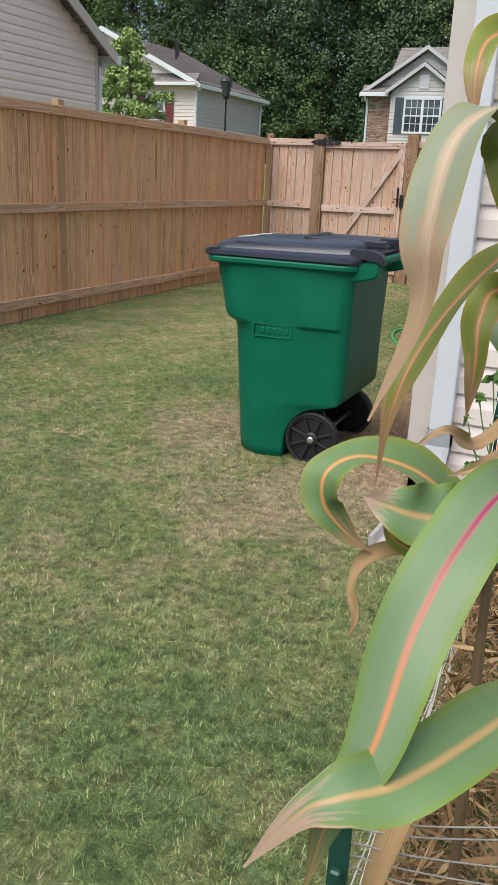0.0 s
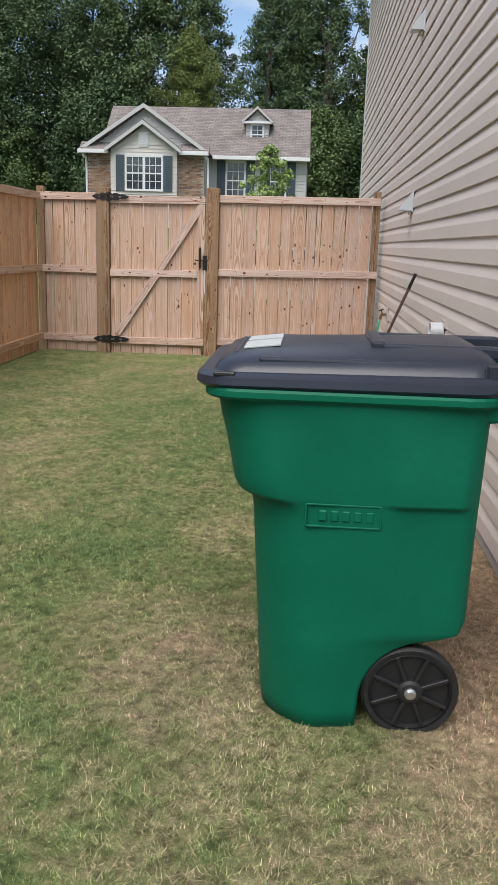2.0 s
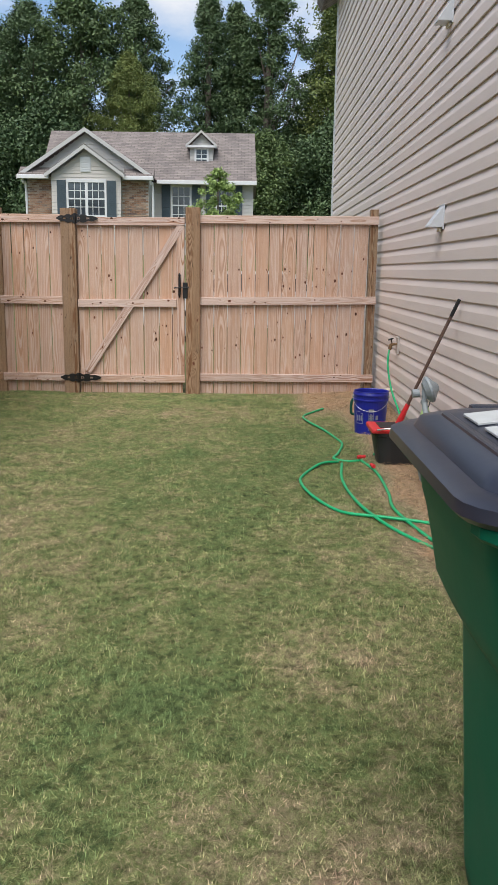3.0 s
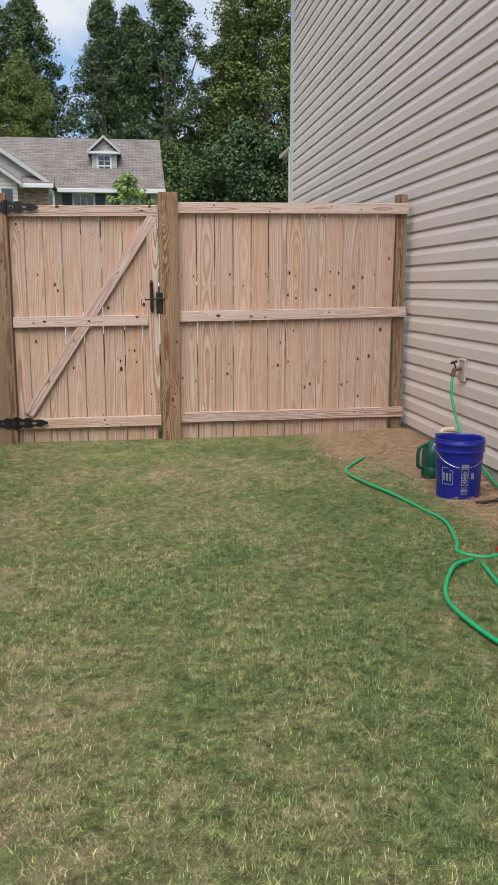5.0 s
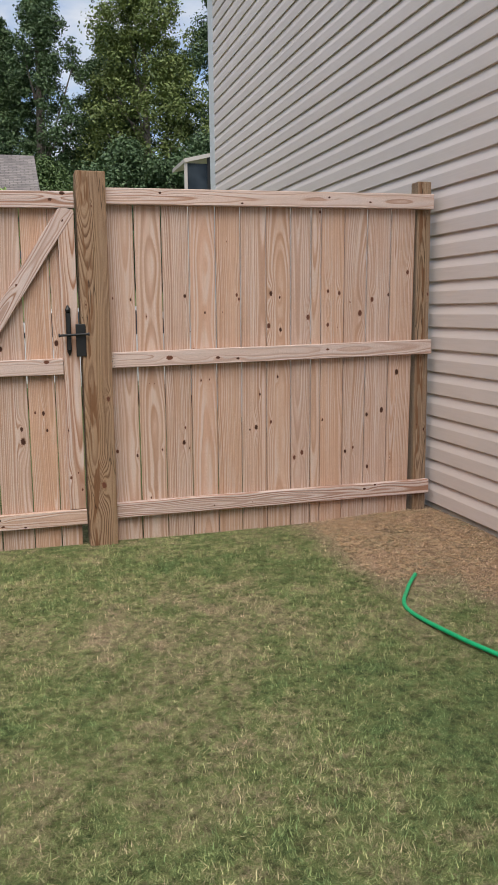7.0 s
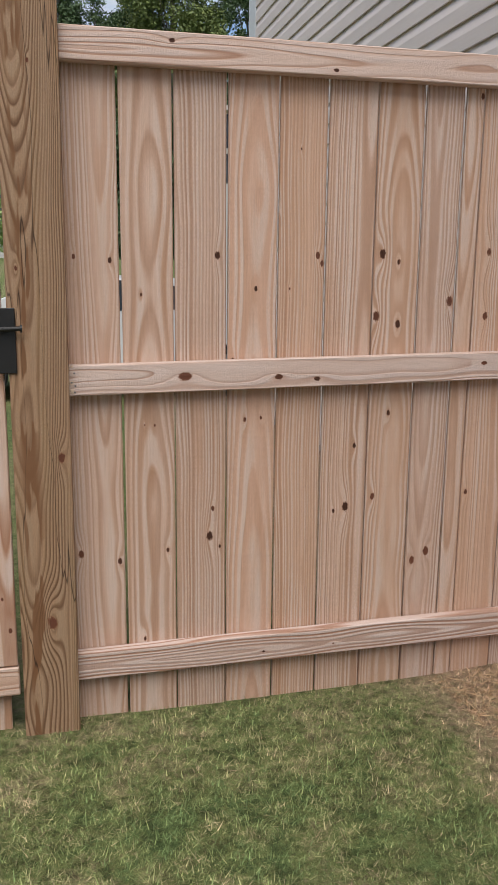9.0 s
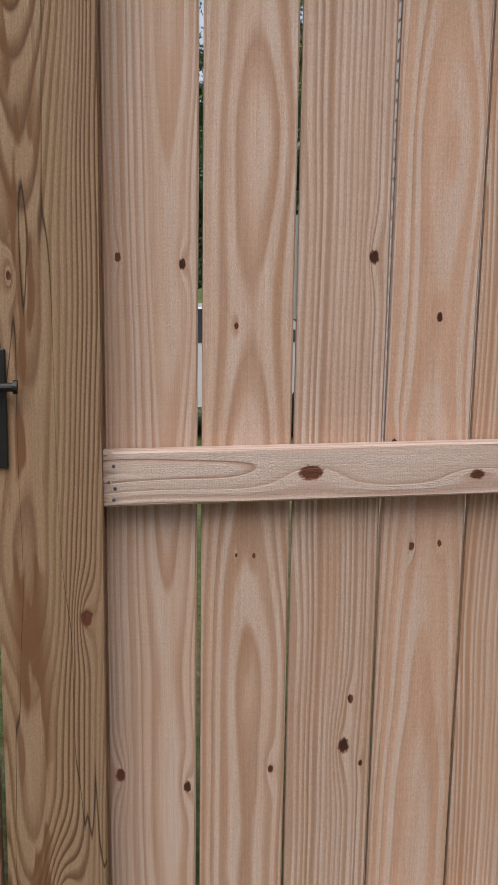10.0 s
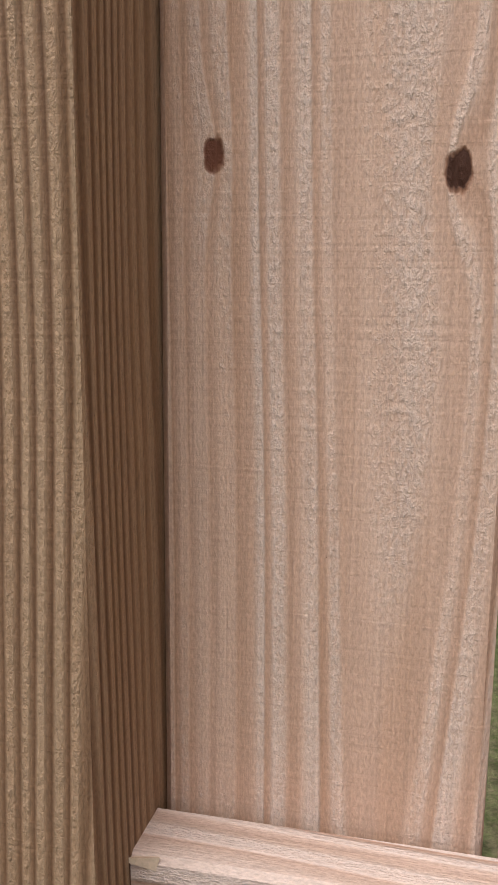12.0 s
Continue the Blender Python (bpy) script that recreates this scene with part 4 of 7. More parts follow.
    for s in (-0.74, 0.74):
        bm = bmesh.new()
        q = [(dx + s, dy - 0.22, dz + 1.20), (dx, dy - 0.22, dz + 1.88), (dx, dy + 3, dz + 1.88), (dx + s, dy + 3, dz + 1.20)]
        bm.faces.new([bm.verts.new(p) for p in q])
        bmesh.ops.solidify(bm, geom=bm.faces[:], thickness=0.08)
        part("roof", bm, M_shingle, h)
        rake(h, dx + s, dz + 1.24, dx, dz + 1.91, dy - 0.30, dy - 0.22, 0.11, M_fascia)
    bm = bmesh.new()
    box(bm, dx - 0.72, dx + 0.72, dy - 0.28, dy, dz + 1.12, dz + 1.22, 0.01)
    part("fascia", bm, M_farwhite, h)
    window(h, dx - 0.25, dy - 0.03, dz + 0.20, 0.50, 0.85, 2, 4, 1)


stone_house()


def red_shutter_house():
    """Two-gabled beige house whose ridge runs away from the yard, with maroon shutters."""
    h = thing("house", "beige sided house with maroon shutters and a long roof", "house")
    Y0, Y1, x0, x1, G, eave, rz = 36.2, 43.6, -28.0, -18.6, 1.2, 5.3, 7.55
    xm = (x0 + x1) / 2
    plank_box(h, x0, x1, Y0, Y1, G, eave, material=M_siding_beige)
    lap_face(h, x0, x1, Y0, G, eave, 0.155, M_siding_beige, 2.1)
    bm = bmesh.new()
    prism(bm, [(x0, eave), (x1, eave), (xm, rz - 0.1)], Y0 + 0.01, Y1)
    part("gable_wall", bm, M_siding_beige, h)
    bm = bmesh.new()
    z = G
    while z < eave:
        v = [bm.verts.new(p) for p in ((x1 + 0.03, Y0, z), (x1 + 0.03, Y1, z), (x1 + 0.005, Y1, z + 0.155), (x1 + 0.005, Y0, z + 0.155), (x1, Y0, z), (x1, Y1, z))]
        bm.faces.new(v[:4])
        bm.faces.new((v[0], v[1], v[5], v[4]))
        z += 0.155
    part("siding", bm, M_siding_far, h)
    for s in (x0 - 0.35, x1 + 0.35):
        bm = bmesh.new()
        q = [(s, Y0 - 0.35, eave - 0.12), (xm, Y0 - 0.35, rz), (xm, Y1 + 0.35, rz), (s, Y1 + 0.35, eave - 0.12)]
        bm.faces.new([bm.verts.new(p) for p in q])
        bmesh.ops.solidify(bm, geom=bm.faces[:], thickness=0.1)
        part("roof", bm, M_shingle, h, "brown asphalt shingle roof")
        rake(h, s, eave - 0.08, xm, rz + 0.05, Y0 - 0.42, Y0 - 0.34, 0.2)
    bm = bmesh.new()
    prism(bm, [(Y0 - 0.5, eave - 0.1), (Y0, eave + 0.35), (Y0, eave - 0.1)], x0, x1 + 0.2, "x")
    part("roof", bm, M_shingle, h)
    bm = bmesh.new()
    box(bm, x1 + 0.25, x1 + 0.42, Y0 - 0.4, Y1 + 0.35, eave - 0.28, eave - 0.12, 0.02)
    box(bm, x0, x1 + 0.3, Y0 - 0.6, Y0 - 0.48, eave - 0.22, eave - 0.08, 0.02)
    part("gutter", bm, M_farwhite, h)
    for yy in (Y0 - 0.08, Y1 - 0.05):
        bm = bmesh.new()
        tube(bm, [(x1 + 0.30, yy, eave - 0.2), (x1 + 0.25, yy, eave - 0.35), (x1 + 0.08, yy, eave - 0.6), (x1 + 0.08, yy, G)], 0.06, 6)
        part("downspout", bm, M_farwhite, h)
    window(h, -21.05, Y0 - 0.03, 3.30, 0.85, 1.45, 3, 4, 1, M_shutter_red)
    window(h, -25.4, Y0 - 0.03, 3.30, 0.85, 1.45, 3, 4, 1, M_shutter_red)
    for px, py in ((xm + 1.2, 41.0), (xm + 1.9, 39.5)):
        bm = bmesh.new()
        cyl(bm, 0.06, 0.06, (px, py, rz - 1.4), (px, py, rz - 0.1), 8)
        part("vent_pipe", bm, M_black, h)


red_shutter_house()


def gable_neighbour():
    """The next house along the side fence: a gable wall that faces the yard."""
    x, y1, y0, eave = -9.7, 14.75, 3.5, 3.55
    ym, rz = (y0 + y1) / 2, 6.6
    w = sided_wall("wall_neighbour", "taupe vinyl lap siding gable wall of the neighbouring house", (x, y0, 0), 90, y1 - y0, eave, -0.1, M_siding_beige, LAP, rz - eave - 0.15)
    h = thing("house", "neighbouring house roof and gutters above the taupe gable wall", "house")
    for s in (y0 - 0.3, y1 + 0.3):
        bm = bmesh.new()
        q = [(x + 0.25, s, eave - 0.12), (x + 0.25, ym, rz), (x - 9, ym, rz), (x - 9, s, eave - 0.12)]
        bm.faces.new([bm.verts.new(p) for p in q])
        bmesh.ops.solidify(bm, geom=bm.faces[:], thickness=0.12)
        part("roof", bm, M_shingle, h)
        bm = bmesh.new()
        prism(bm, [(s, eave - 0.08), (ym, rz + 0.04), (ym, rz - 0.18), (s, eave - 0.28)], x + 0.25, x + 0.29, "x")
        part("fascia", bm, M_trim, h)
    bm = bmesh.new()
    box(bm, x - 9, x + 0.3, y1 + 0.26, y1 + 0.40, eave - 0.26, eave - 0.10, 0.02)
    part("gutter", bm, M_farwhite, h)
    bm = bmesh.new()
    tube(bm, [(x - 0.05, y1 + 0.32, eave - 0.2), (x - 0.03, y1 + 0.2, eave - 0.4), (x - 0.01, y1 + 0.08, eave - 0.6), (x - 0.01, y1 + 0.08, 0.0)], 0.06, 6)
    part("downspout", bm, M_farwhite, h)
    bm = bmesh.new()
    box(bm, x - 0.02, x + 0.02, y1 - 0.09, y1 + 0.01, 0.0, eave, 0.003)
    part("corner_trim", bm, M_trim, h)
    bm = bmesh.new()
    box(bm, x - 9, x - 0.2, y1 - 0.16, y1, 0, eave)
    part("wall", bm, M_siding_beige, h)


gable_neighbour()


# ---- trees ----
def leaf_cloud(clumps, n, rng, size):
    """Many small leaf blades (two triangles each) on the upper and outer skin of the given clumps, facing outwards."""
    c = clumps[rng.integers(0, len(clumps), n)]
    out = rng.normal(0, 1, (n, 3)) + np.array([0, 0, 0.25])
    out /= np.linalg.norm(out, axis=1)[:, None]
    ctr = c[:, :3] + out * c[:, 3:4] * rng.uniform(0.25, 1.12, (n, 1)) * np.array([1.0, 1.0, 0.8])
    nrm = out * 0.6 + np.array([0, 0, 0.45]) + rng.normal(0, 0.55, (n, 3))
    nrm /= np.linalg.norm(nrm, axis=1)[:, None]
    u = np.cross(nrm, rng.normal(0, 1, (n, 3)))
    u /= np.linalg.norm(u, axis=1)[:, None]
    v = np.cross(nrm, u)
    s = size * rng.uniform(0.6, 1.3, n)[:, None]
    co = np.stack([ctr - u * s, ctr + v * s * 0.5 + nrm * s * 0.12, ctr + u * s, ctr - v * s * 0.5 + nrm * s * 0.12], 1).reshape(-1, 3)
    k = np.arange(n) * 4
    return co, np.stack([k, k + 1, k + 2, k, k + 2, k + 3], -1).reshape(-1)


def mesh_from(name, co, tri):
    me = bpy.data.meshes.new(name)
    n = len(tri) // 3
    me.vertices.add(len(co))
    me.vertices.foreach_set("co", co.reshape(-1).astype(np.float32))
    me.loops.add(len(tri))
    me.loops.foreach_set("vertex_index", tri.astype(np.int32))
    me.polygons.add(n)
    me.polygons.foreach_set("loop_start", (np.arange(n) * 3).astype(np.int32))
    me.update()
    return me


def tree(name, label, height, spread, leaves, leaf, seed, material, low=0.12, columnar=0.0, category="tree", clumps=110):
    """A tapered trunk, limbs that end in leaf clumps, and an uneven crown with gaps."""
    rng = np.random.default_rng(seed)
    t = thing(name, label, category)
    pts = []
    lobes = rng.uniform(0, 6.28, 3)
    for i in range(clumps):
        f0 = rng.random() ** 0.9
        f = low + (1 - low) * f0
        a = rng.uniform(0, 2 * math.pi)
        wide = (0.70 + 0.30 * f0 / 0.3) if f0 < 0.3 else 1 - ((f0 - 0.3) / 0.7) ** (2.0 if columnar else 2.6)
        wide = spread * (0.06 + 0.94 * wide) * (1 + 0.24 * math.sin(2 * a + lobes[0] + 5 * f0) + 0.20 * math.sin(3 * a + lobes[1] - 9 * f0) + 0.15 * math.sin(17 * f0 + lobes[2]))
        r = wide * math.sqrt(rng.uniform(0.08, 1.0))
        pts.append((r * math.cos(a), r * math.sin(a), f * height * 0.97, spread * rng.uniform(0.13, 0.30) * (1.2 - 0.55 * f0)))
        if i % 22 == 0 and f < 0.92:
            z0 = f * height * rng.uniform(0.55, 0.8)
            limb = bmesh.new()
            cyl(limb, 0.006 * height * (1 - f * 0.7), 0.002 * height, (0, 0, z0), (pts[-1][0], pts[-1][1], pts[-1][2]), 5, False)
            part("limb", limb, M_bark, t)
    bm = bmesh.new()
    bend = rng.normal(0, 0.02 * height, 2)
    tube(bm, [(0, 0, -0.3), (bend[0] * 0.3, bend[1] * 0.3, height * 0.35), (bend[0] * 0.4, bend[1] * 0.2, height * 0.65), (0, 0, height * 0.95)], lambda q: 0.017 * height * (1 - 0.88 * q) + 0.01, 8, 4)
    part("trunk", bm, M_bark, t)
    co, tri = leaf_cloud(np.array(pts), leaves, rng, leaf)
    link("crown", mesh_from("crown", co, tri), material, t)
    return t


oak = tree("tree", "tall broad dark green tree behind the houses", 16.0, 4.4, 66000, 0.105, 21, M_leaf, 0.05, clumps=420)
oak2 = tree("tree", "tall broad dark green tree behind the houses", 18.0, 4.8, 70000, 0.105, 22, M_leaf, 0.04, clumps=440)
poplar = tree("tree", "tall slender green tree with sky between branches", 20.0, 3.3, 62000, 0.10, 23, M_leaf, 0.04, 1.0, clumps=420)
poplar2 = tree("tree", "tall slender green tree with a pointed crown", 21.0, 3.4, 64000, 0.10, 24, M_leaf, 0.04, 1.0, clumps=420)
gum = tree("tree", "tall yellowish green tree with a dense crown", 20.0, 4.3, 76000, 0.10, 26, M_leaf_gum, 0.10, 1.0, clumps=480)
brush = tree("tree", "low leafy undergrowth tree at the wood's edge", 8.0, 4.0, 44000, 0.10, 25, M_leaf, 0.02, clumps=300)
for t_ in (oak, oak2, poplar, poplar2, gum, brush):
    t_["group"] = "wood behind the houses"


def forest():
    rng = random.Random(5)
    spots = []
    for x in np.arange(-70, 50, 6.0):
        spots.append((x + rng.uniform(-1.2, 1.2), 72 + rng.uniform(-3, 3), (oak, oak2), rng.uniform(0.52, 0.64)))
    for x in np.arange(-66, 46, 5.5):
        spots.append((x + rng.uniform(-1.5, 1.5), 60 + rng.uniform(-2, 2), (brush,), rng.uniform(0.85, 1.2)))
    for x in np.arange(-62, -22, 4.6):
        spots.append((x + rng.uniform(-1, 1), 59 + rng.uniform(-3, 3), (oak, oak2), rng.uniform(0.92, 1.1)))
    for x, y, k, s in ((-21.0, 62, oak2, 1.0), (-17.2, 63, oak2, 0.98), (-13.4, 62, oak, 1.08), (-10.0, 64, poplar, 0.90), (-9.9, 59, gum, 0.62), (-4.9, 62, poplar2, 0.80), (-3.2, 64, poplar, 0.88), (-0.9, 62, poplar2, 0.96),
                       (5.2, 61, gum, 1.02), (3.4, 64, poplar, 0.92), (10.6, 62, poplar2, 1.02), (3.2, 56, brush, 1.1), (7.6, 55, brush, 1.15), (-1.5, 57, brush, 0.95), (15.5, 60, oak2, 1.1), (20, 58, oak, 1.1), (25, 60, oak2, 1.1), (31, 60, oak, 1.15)):
        spots.append((x, y, (k,), s))
    used = set()
    for x, y, kinds, s in spots:
        k = rng.choice(kinds)
        m = pose(x, y, 1.9, 0, 0, rng.uniform(0, 360))
        if k.name in used:
            t = copy_thing(k, m)
        else:
            used.add(k.name)
            t = k
            t.matrix_basis = m
        t.scale = (s, s, s * rng.uniform(0.95, 1.06))


forest()
yard_tree = tree("young_tree", "slim young tree with pale green leaves", 5.0, 0.95, 22000, 0.05, 31, M_leaf_pale, 0.22, clumps=170)
yard_tree.location = (-12.55, 20.5, -0.05)
shrub_tree = tree("young_tree", "small pale green tree before the dormered house", 3.6, 1.25, 8000, 0.06, 32, M_leaf_pale, 0.15, clumps=80)
shrub_tree.location = (-3.45, 36.5, 1.6)


def street_lamp(at):
    l = thing("street_lamp", "black lantern street lamp on a slim post", "lamp", at)
    bm = bmesh.new()
    cyl(bm, 0.09, 0.05, (0, 0, 0), (0, 0, 0.8), 10)
    cyl(bm, 0.045, 0.035, (0, 0, 0.8), (0, 0, 3.0), 10)
    part("post", bm, M_iron, l)
    bm = bmesh.new()
    lathe(bm, [(0.0, 2.98), (0.10, 3.0), (0.13, 3.06), (0.06, 3.1), (0.0, 3.1)], 10)
    lathe(bm, [(0.26, 3.62), (0.22, 3.68), (0.08, 3.82), (0.03, 3.86), (0.04, 3.92), (0.0, 3.96)], 10)
    for i in range(4):
        a = math.pi / 4 + i * math.pi / 2
        cyl(bm, 0.014, 0.014, (0.12 * math.cos(a), 0.12 * math.sin(a), 3.08), (0.24 * math.cos(a), 0.24 * math.sin(a), 3.63), 6)
    part("lantern", bm, M_iron, l)
    bm = bmesh.new()
    lathe(bm, [(0.11, 3.1), (0.2, 3.61), (0.0, 3.61)], 8)
    part("glass", bm, M_glass, l)


street_lamp((-15.05, 31.9, 1.2))


# ---- wheeled waste cart ----
def waste_cart():
    c = thing("waste_cart", "green plastic wheeled waste cart with a slate lid", "waste cart", (0, 0, 0))
    bm = bmesh.new()
    # horizontal sections from the foot to the rim; the rear edge follows the wheel arch
    front_edge = ((-0.08, -1.745), (0.0, -1.757), (0.30, -1.775), (0.60, -1.795), (0.648, -1.802), (0.654, -1.826), (0.664, -1.842), (0.69, -1.855), (0.76, -1.868), (0.84, -1.885), (0.93, -1.912), (0.965, -1.925))
    rear_edge = ((-0.08, -1.475), (0.06, -1.466), (0.10, -1.455), (0.14, -1.436), (0.18, -1.405), (0.21, -1.365), (0.23, -1.32), (0.245, -1.245), (0.262, -1.188), (0.30, -1.165), (0.62, -1.160), (0.93, -1.150), (0.965, -1.14))
    xc, yn, yf = -1.48, 3.925, 4.685
    heights = sorted({z for z, _ in front_edge + rear_edge} | {0.62, 0.635, 0.642, 0.66, 0.668, 0.675, 0.72, 0.80, 0.88, 0.45, 0.53, 0.20, 0.22, 0.238, 0.27})

    def at_height(table, z):
        return float(np.interp(z, [q[0] for q in table], [q[1] for q in table]))

    def swell(x, z):
        """The moulded ledge on a side: full under its lip, fading upwards and towards the middle."""
        head = float(smooth(-1.64, -1.74, np.array(x)))
        tail = float(smooth(-1.44, -1.37, np.array(x)) * smooth(-1.17, -1.22, np.array(x)))
        lip = 0.652 - 0.03 * float(smooth(-1.74, -1.64, np.array(x))) if x < -1.55 else 0.652
        up = float(smooth(0.92, lip + 0.012, np.array(z)) * smooth(lip - 0.008, lip + 0.008, np.array(z)))
        return 0.016 * up * max(head, tail)

    rows = []
    for z in heights:
        x0, x1 = at_height(front_edge, z), at_height(rear_edge, z)
        ya, yb = yn + (0.965 - z) * 0.024, yf - (0.965 - z) * 0.024
        rf = 0.13 + 0.03 * float(smooth(0.66, 0.60, np.array(z)))
        rr = 0.012 if z < 0.24 else 0.012 + 0.05 * float(smooth(0.24, 0.32, np.array(z)))
        line = []
        for cx, cy, r, a0 in ((x0 + rf, ya + rf, rf, 180), (x1 - rr, ya + rr, rr, 270), (x1 - rr, yb - rr, rr, 0), (x0 + rf, yb - rf, rf, 90)):
            line.append([(cx + r * math.cos(radians(a0 + 9 * k)), cy + r * math.sin(radians(a0 + 9 * k))) for k in range(11)])
        row = []
        for k in range(4):
            row += line[k]
            (xa, ya_), (xb, yb_) = line[k][-1], line[(k + 1) % 4][0]
            row += [(xa + (xb - xa) * j / 20, ya_ + (yb_ - ya_) * j / 20) for j in range(1, 20)]
        ring_ = []
        for x, y in row:
            u, v = (x - x0) / (x1 - x0), (y - ya) / (yb - ya)
            side = -1 if v < 0.5 else 1
            flat = abs(2 * v - 1) ** 6
            y += side * flat * (0.020 * (math.sin(math.pi * min(1, max(0, u))) - 0.6) + swell(x, z))
            x -= 0.020 * (1 - abs(2 * v - 1) ** 2) * max(0.0, 1 - u * 3) * (1 if z < 0.9 else 0.3)
            ring_.append(bm.verts.new((x, y, z)))
        rows.append(ring_)
    bm.faces.new(rows[0])
    bm.faces.new(rows[-1])
    for p, q in zip(rows, rows[1:]):
        for i in range(len(p)):
            j = (i + 1) % len(p)
            bm.faces.new((p[i], p[j], q[j], q[i]))
    part("body", bm, M_green, c, smooth=True)
    # raised emblem: frame lines and unreadable bars
    bm = bmesh.new()
    for z in (0.652, 0.588):
        box(bm, -1.650, -1.440, yn - 0.0025, yn + 0.02, z - 0.0025, z + 0.0025, 0.001)
    for x in (-1.650, -1.440):
        box(bm, x - 0.0025, x + 0.0025, yn - 0.0025, yn + 0.02, 0.588, 0.652, 0.001)
    for i in range(5):
        box(bm, -1.615 + i * 0.033, -1.590 + i * 0.033, yn - 0.002, yn + 0.02, 0.603, 0.636, 0.004)
    part("emblem", bm, M_green, c)
    # number on the front
    bm = bmesh.new()
    for i in range(5):
        box(bm, -1.8005, -1.786, 4.40 + i * 0.022, 4.405 + i * 0.022, 0.580, 0.622)
    part("number_bars", bm, M_paper, c, "white unreadable number bars")
    # lid: flat skirt, raised deck, ribs
    def lid_ring(x0, x1, y0, y1, z0, z1, r):
        pts = []
        for cx, cy, a0 in ((x1 - r, y1 - r, 0), (x0 + r, y1 - r, 90), (x0 + r, y0 + r, 180), (x1 - r, y0 + r, 270)):
            for k in range(6):
                a = radians(a0 + 18 * k)
                x = cx + r * math.cos(a)
                pts.append((x, cy + r * math.sin(a), z0 + (z1 - z0) * (x - x0) / (x1 - x0)))
        return pts

    def rounded_stack(layers):
        """A closed shell through rounded outlines, from the lowest to the highest."""
        m_ = bmesh.new()
        vs = [[m_.verts.new(p) for p in l] for l in layers]
        m_.faces.new(vs[0])
        m_.faces.new(vs[-1])
        for p, q in zip(vs, vs[1:]):
            for i in range(len(p)):
                j = (i + 1) % len(p)
                m_.faces.new((p[i], p[j], q[j], q[i]))
        return m_

    part("rim", rounded_stack([lid_ring(-1.942, -1.122, yn - 0.016, yf + 0.016, 0.942, 0.942, 0.10), lid_ring(-1.950, -1.116, yn - 0.023, yf + 0.023, 0.950, 0.950, 0.105), lid_ring(-1.950, -1.116, yn - 0.023, yf + 0.023, 0.966, 0.966, 0.105), lid_ring(-1.944, -1.12, yn - 0.018, yf + 0.018, 0.973, 0.973, 0.10)]), M_green, c)
    layers = [lid_ring(-1.965, -1.105, 3.915, 4.700, 0.970, 0.970, 0.11), lid_ring(-1.978, -1.10, 3.905, 4.710, 0.982, 0.985, 0.115), lid_ring(-1.975, -1.10, 3.908, 4.707, 1.002, 1.008, 0.115), lid_ring(-1.955, -1.10, 3.925, 4.690, 1.010, 1.018, 0.10),
              lid_ring(-1.930, -1.12, 3.955, 4.660, 1.012, 1.024, 0.09), lid_ring(-1.918, -1.13, 3.972, 4.645, 1.032, 1.050, 0.08), lid_ring(-1.88, -1.15, 4.03, 4.585, 1.048, 1.072, 0.07), lid_ring(-1.80, -1.18, 4.11, 4.505, 1.062, 1.086, 0.06), lid_ring(-1.68, -1.24, 4.21, 4.405, 1.072, 1.094, 0.07)]
    bm = rounded_stack(layers)
    lid = part("lid", bm, M_lid, c, "closed slate grey plastic lid with worn labels", True)
    md = lid.modifiers.new("edges", "EDGE_SPLIT")
    md.split_angle = radians(38)
    bm = bmesh.new()
    for y0, y1 in ((3.985, 4.020), (4.595, 4.630)):
        box(bm, -1.80, -1.16, y0, y1, 1.030, 1.054, 0.008, pose(0, 0, 0))
    for y in (4.14, 4.45):
        box(bm, -1.46, -1.05, y - 0.02, y + 0.02, 1.050, 1.088, 0.008)
    box(bm, -1.48, -1.44, 4.12, 4.47, 1.056, 1.094, 0.008)
    box(bm, -1.885, -1.865, 4.10, 4.52, 1.036, 1.052, 0.006)
    part("rib", bm, M_lid, lid)
    # finger notch: not cut, its shade is a solid black block
    bm = bmesh.new()
    box(bm, -1.920, -1.860, 3.918, 3.945, 1.004, 1.016, 0.003)
    part("finger_notch", bm, M_black, lid, "black patch for the shade in the finger notch")
    bm = bmesh.new()
    box(bm, -0.055, 0.055, -0.08, 0.08, -0.004, 0.0015, 0.001, pose(-1.80, 4.22, 1.0655, 0, -7, 0))
    part("label", bm, M_paper, lid, "worn white paper label")
    bm = bmesh.new()
    box(bm, -0.055, 0.055, -0.055, 0.055, -0.004, 0.0015, 0.001, pose(-1.80, 4.40, 1.0650, 0, -7, 0))
    part("label", bm, M_paper, lid, "torn white paper label")
    # handle behind: two arms and a bar, with the lid's hinges
    for y in (3.985, 4.615):
        bm = bmesh.new()
        prism(bm, [(-1.20, 0.892), (-1.12, 0.900), (-1.045, 0.922), (-1.030, 0.938), (-1.030, 0.985), (-1.05, 1.0), (-1.20, 0.985)], y - 0.03, y + 0.03)
        bmesh.ops.bevel(bm, geom=bm.edges[:], offset=0.008, segments=2, affect="EDGES")
        part("handle_arm", bm, M_green, c)
        bm = bmesh.new()
        prism(bm, [(-1.18, 1.0), (-1.07, 1.012), (-1.020, 0.985), (-1.005, 1.000), (-1.03, 1.038), (-1.08, 1.052), (-1.18, 1.052)], y - 0.035, y + 0.035)
        bmesh.ops.bevel(bm, geom=bm.edges[:], offset=0.006, segments=2, affect="EDGES")
        part("hinge", bm, M_lid, c)
    bm = bmesh.new()
    tube(bm, [(-1.025, 3.97, 1.005), (-1.02, 4.2, 1.008), (-1.02, 4.4, 1.008), (-1.025, 4.63, 1.005)], 0.017, 10)
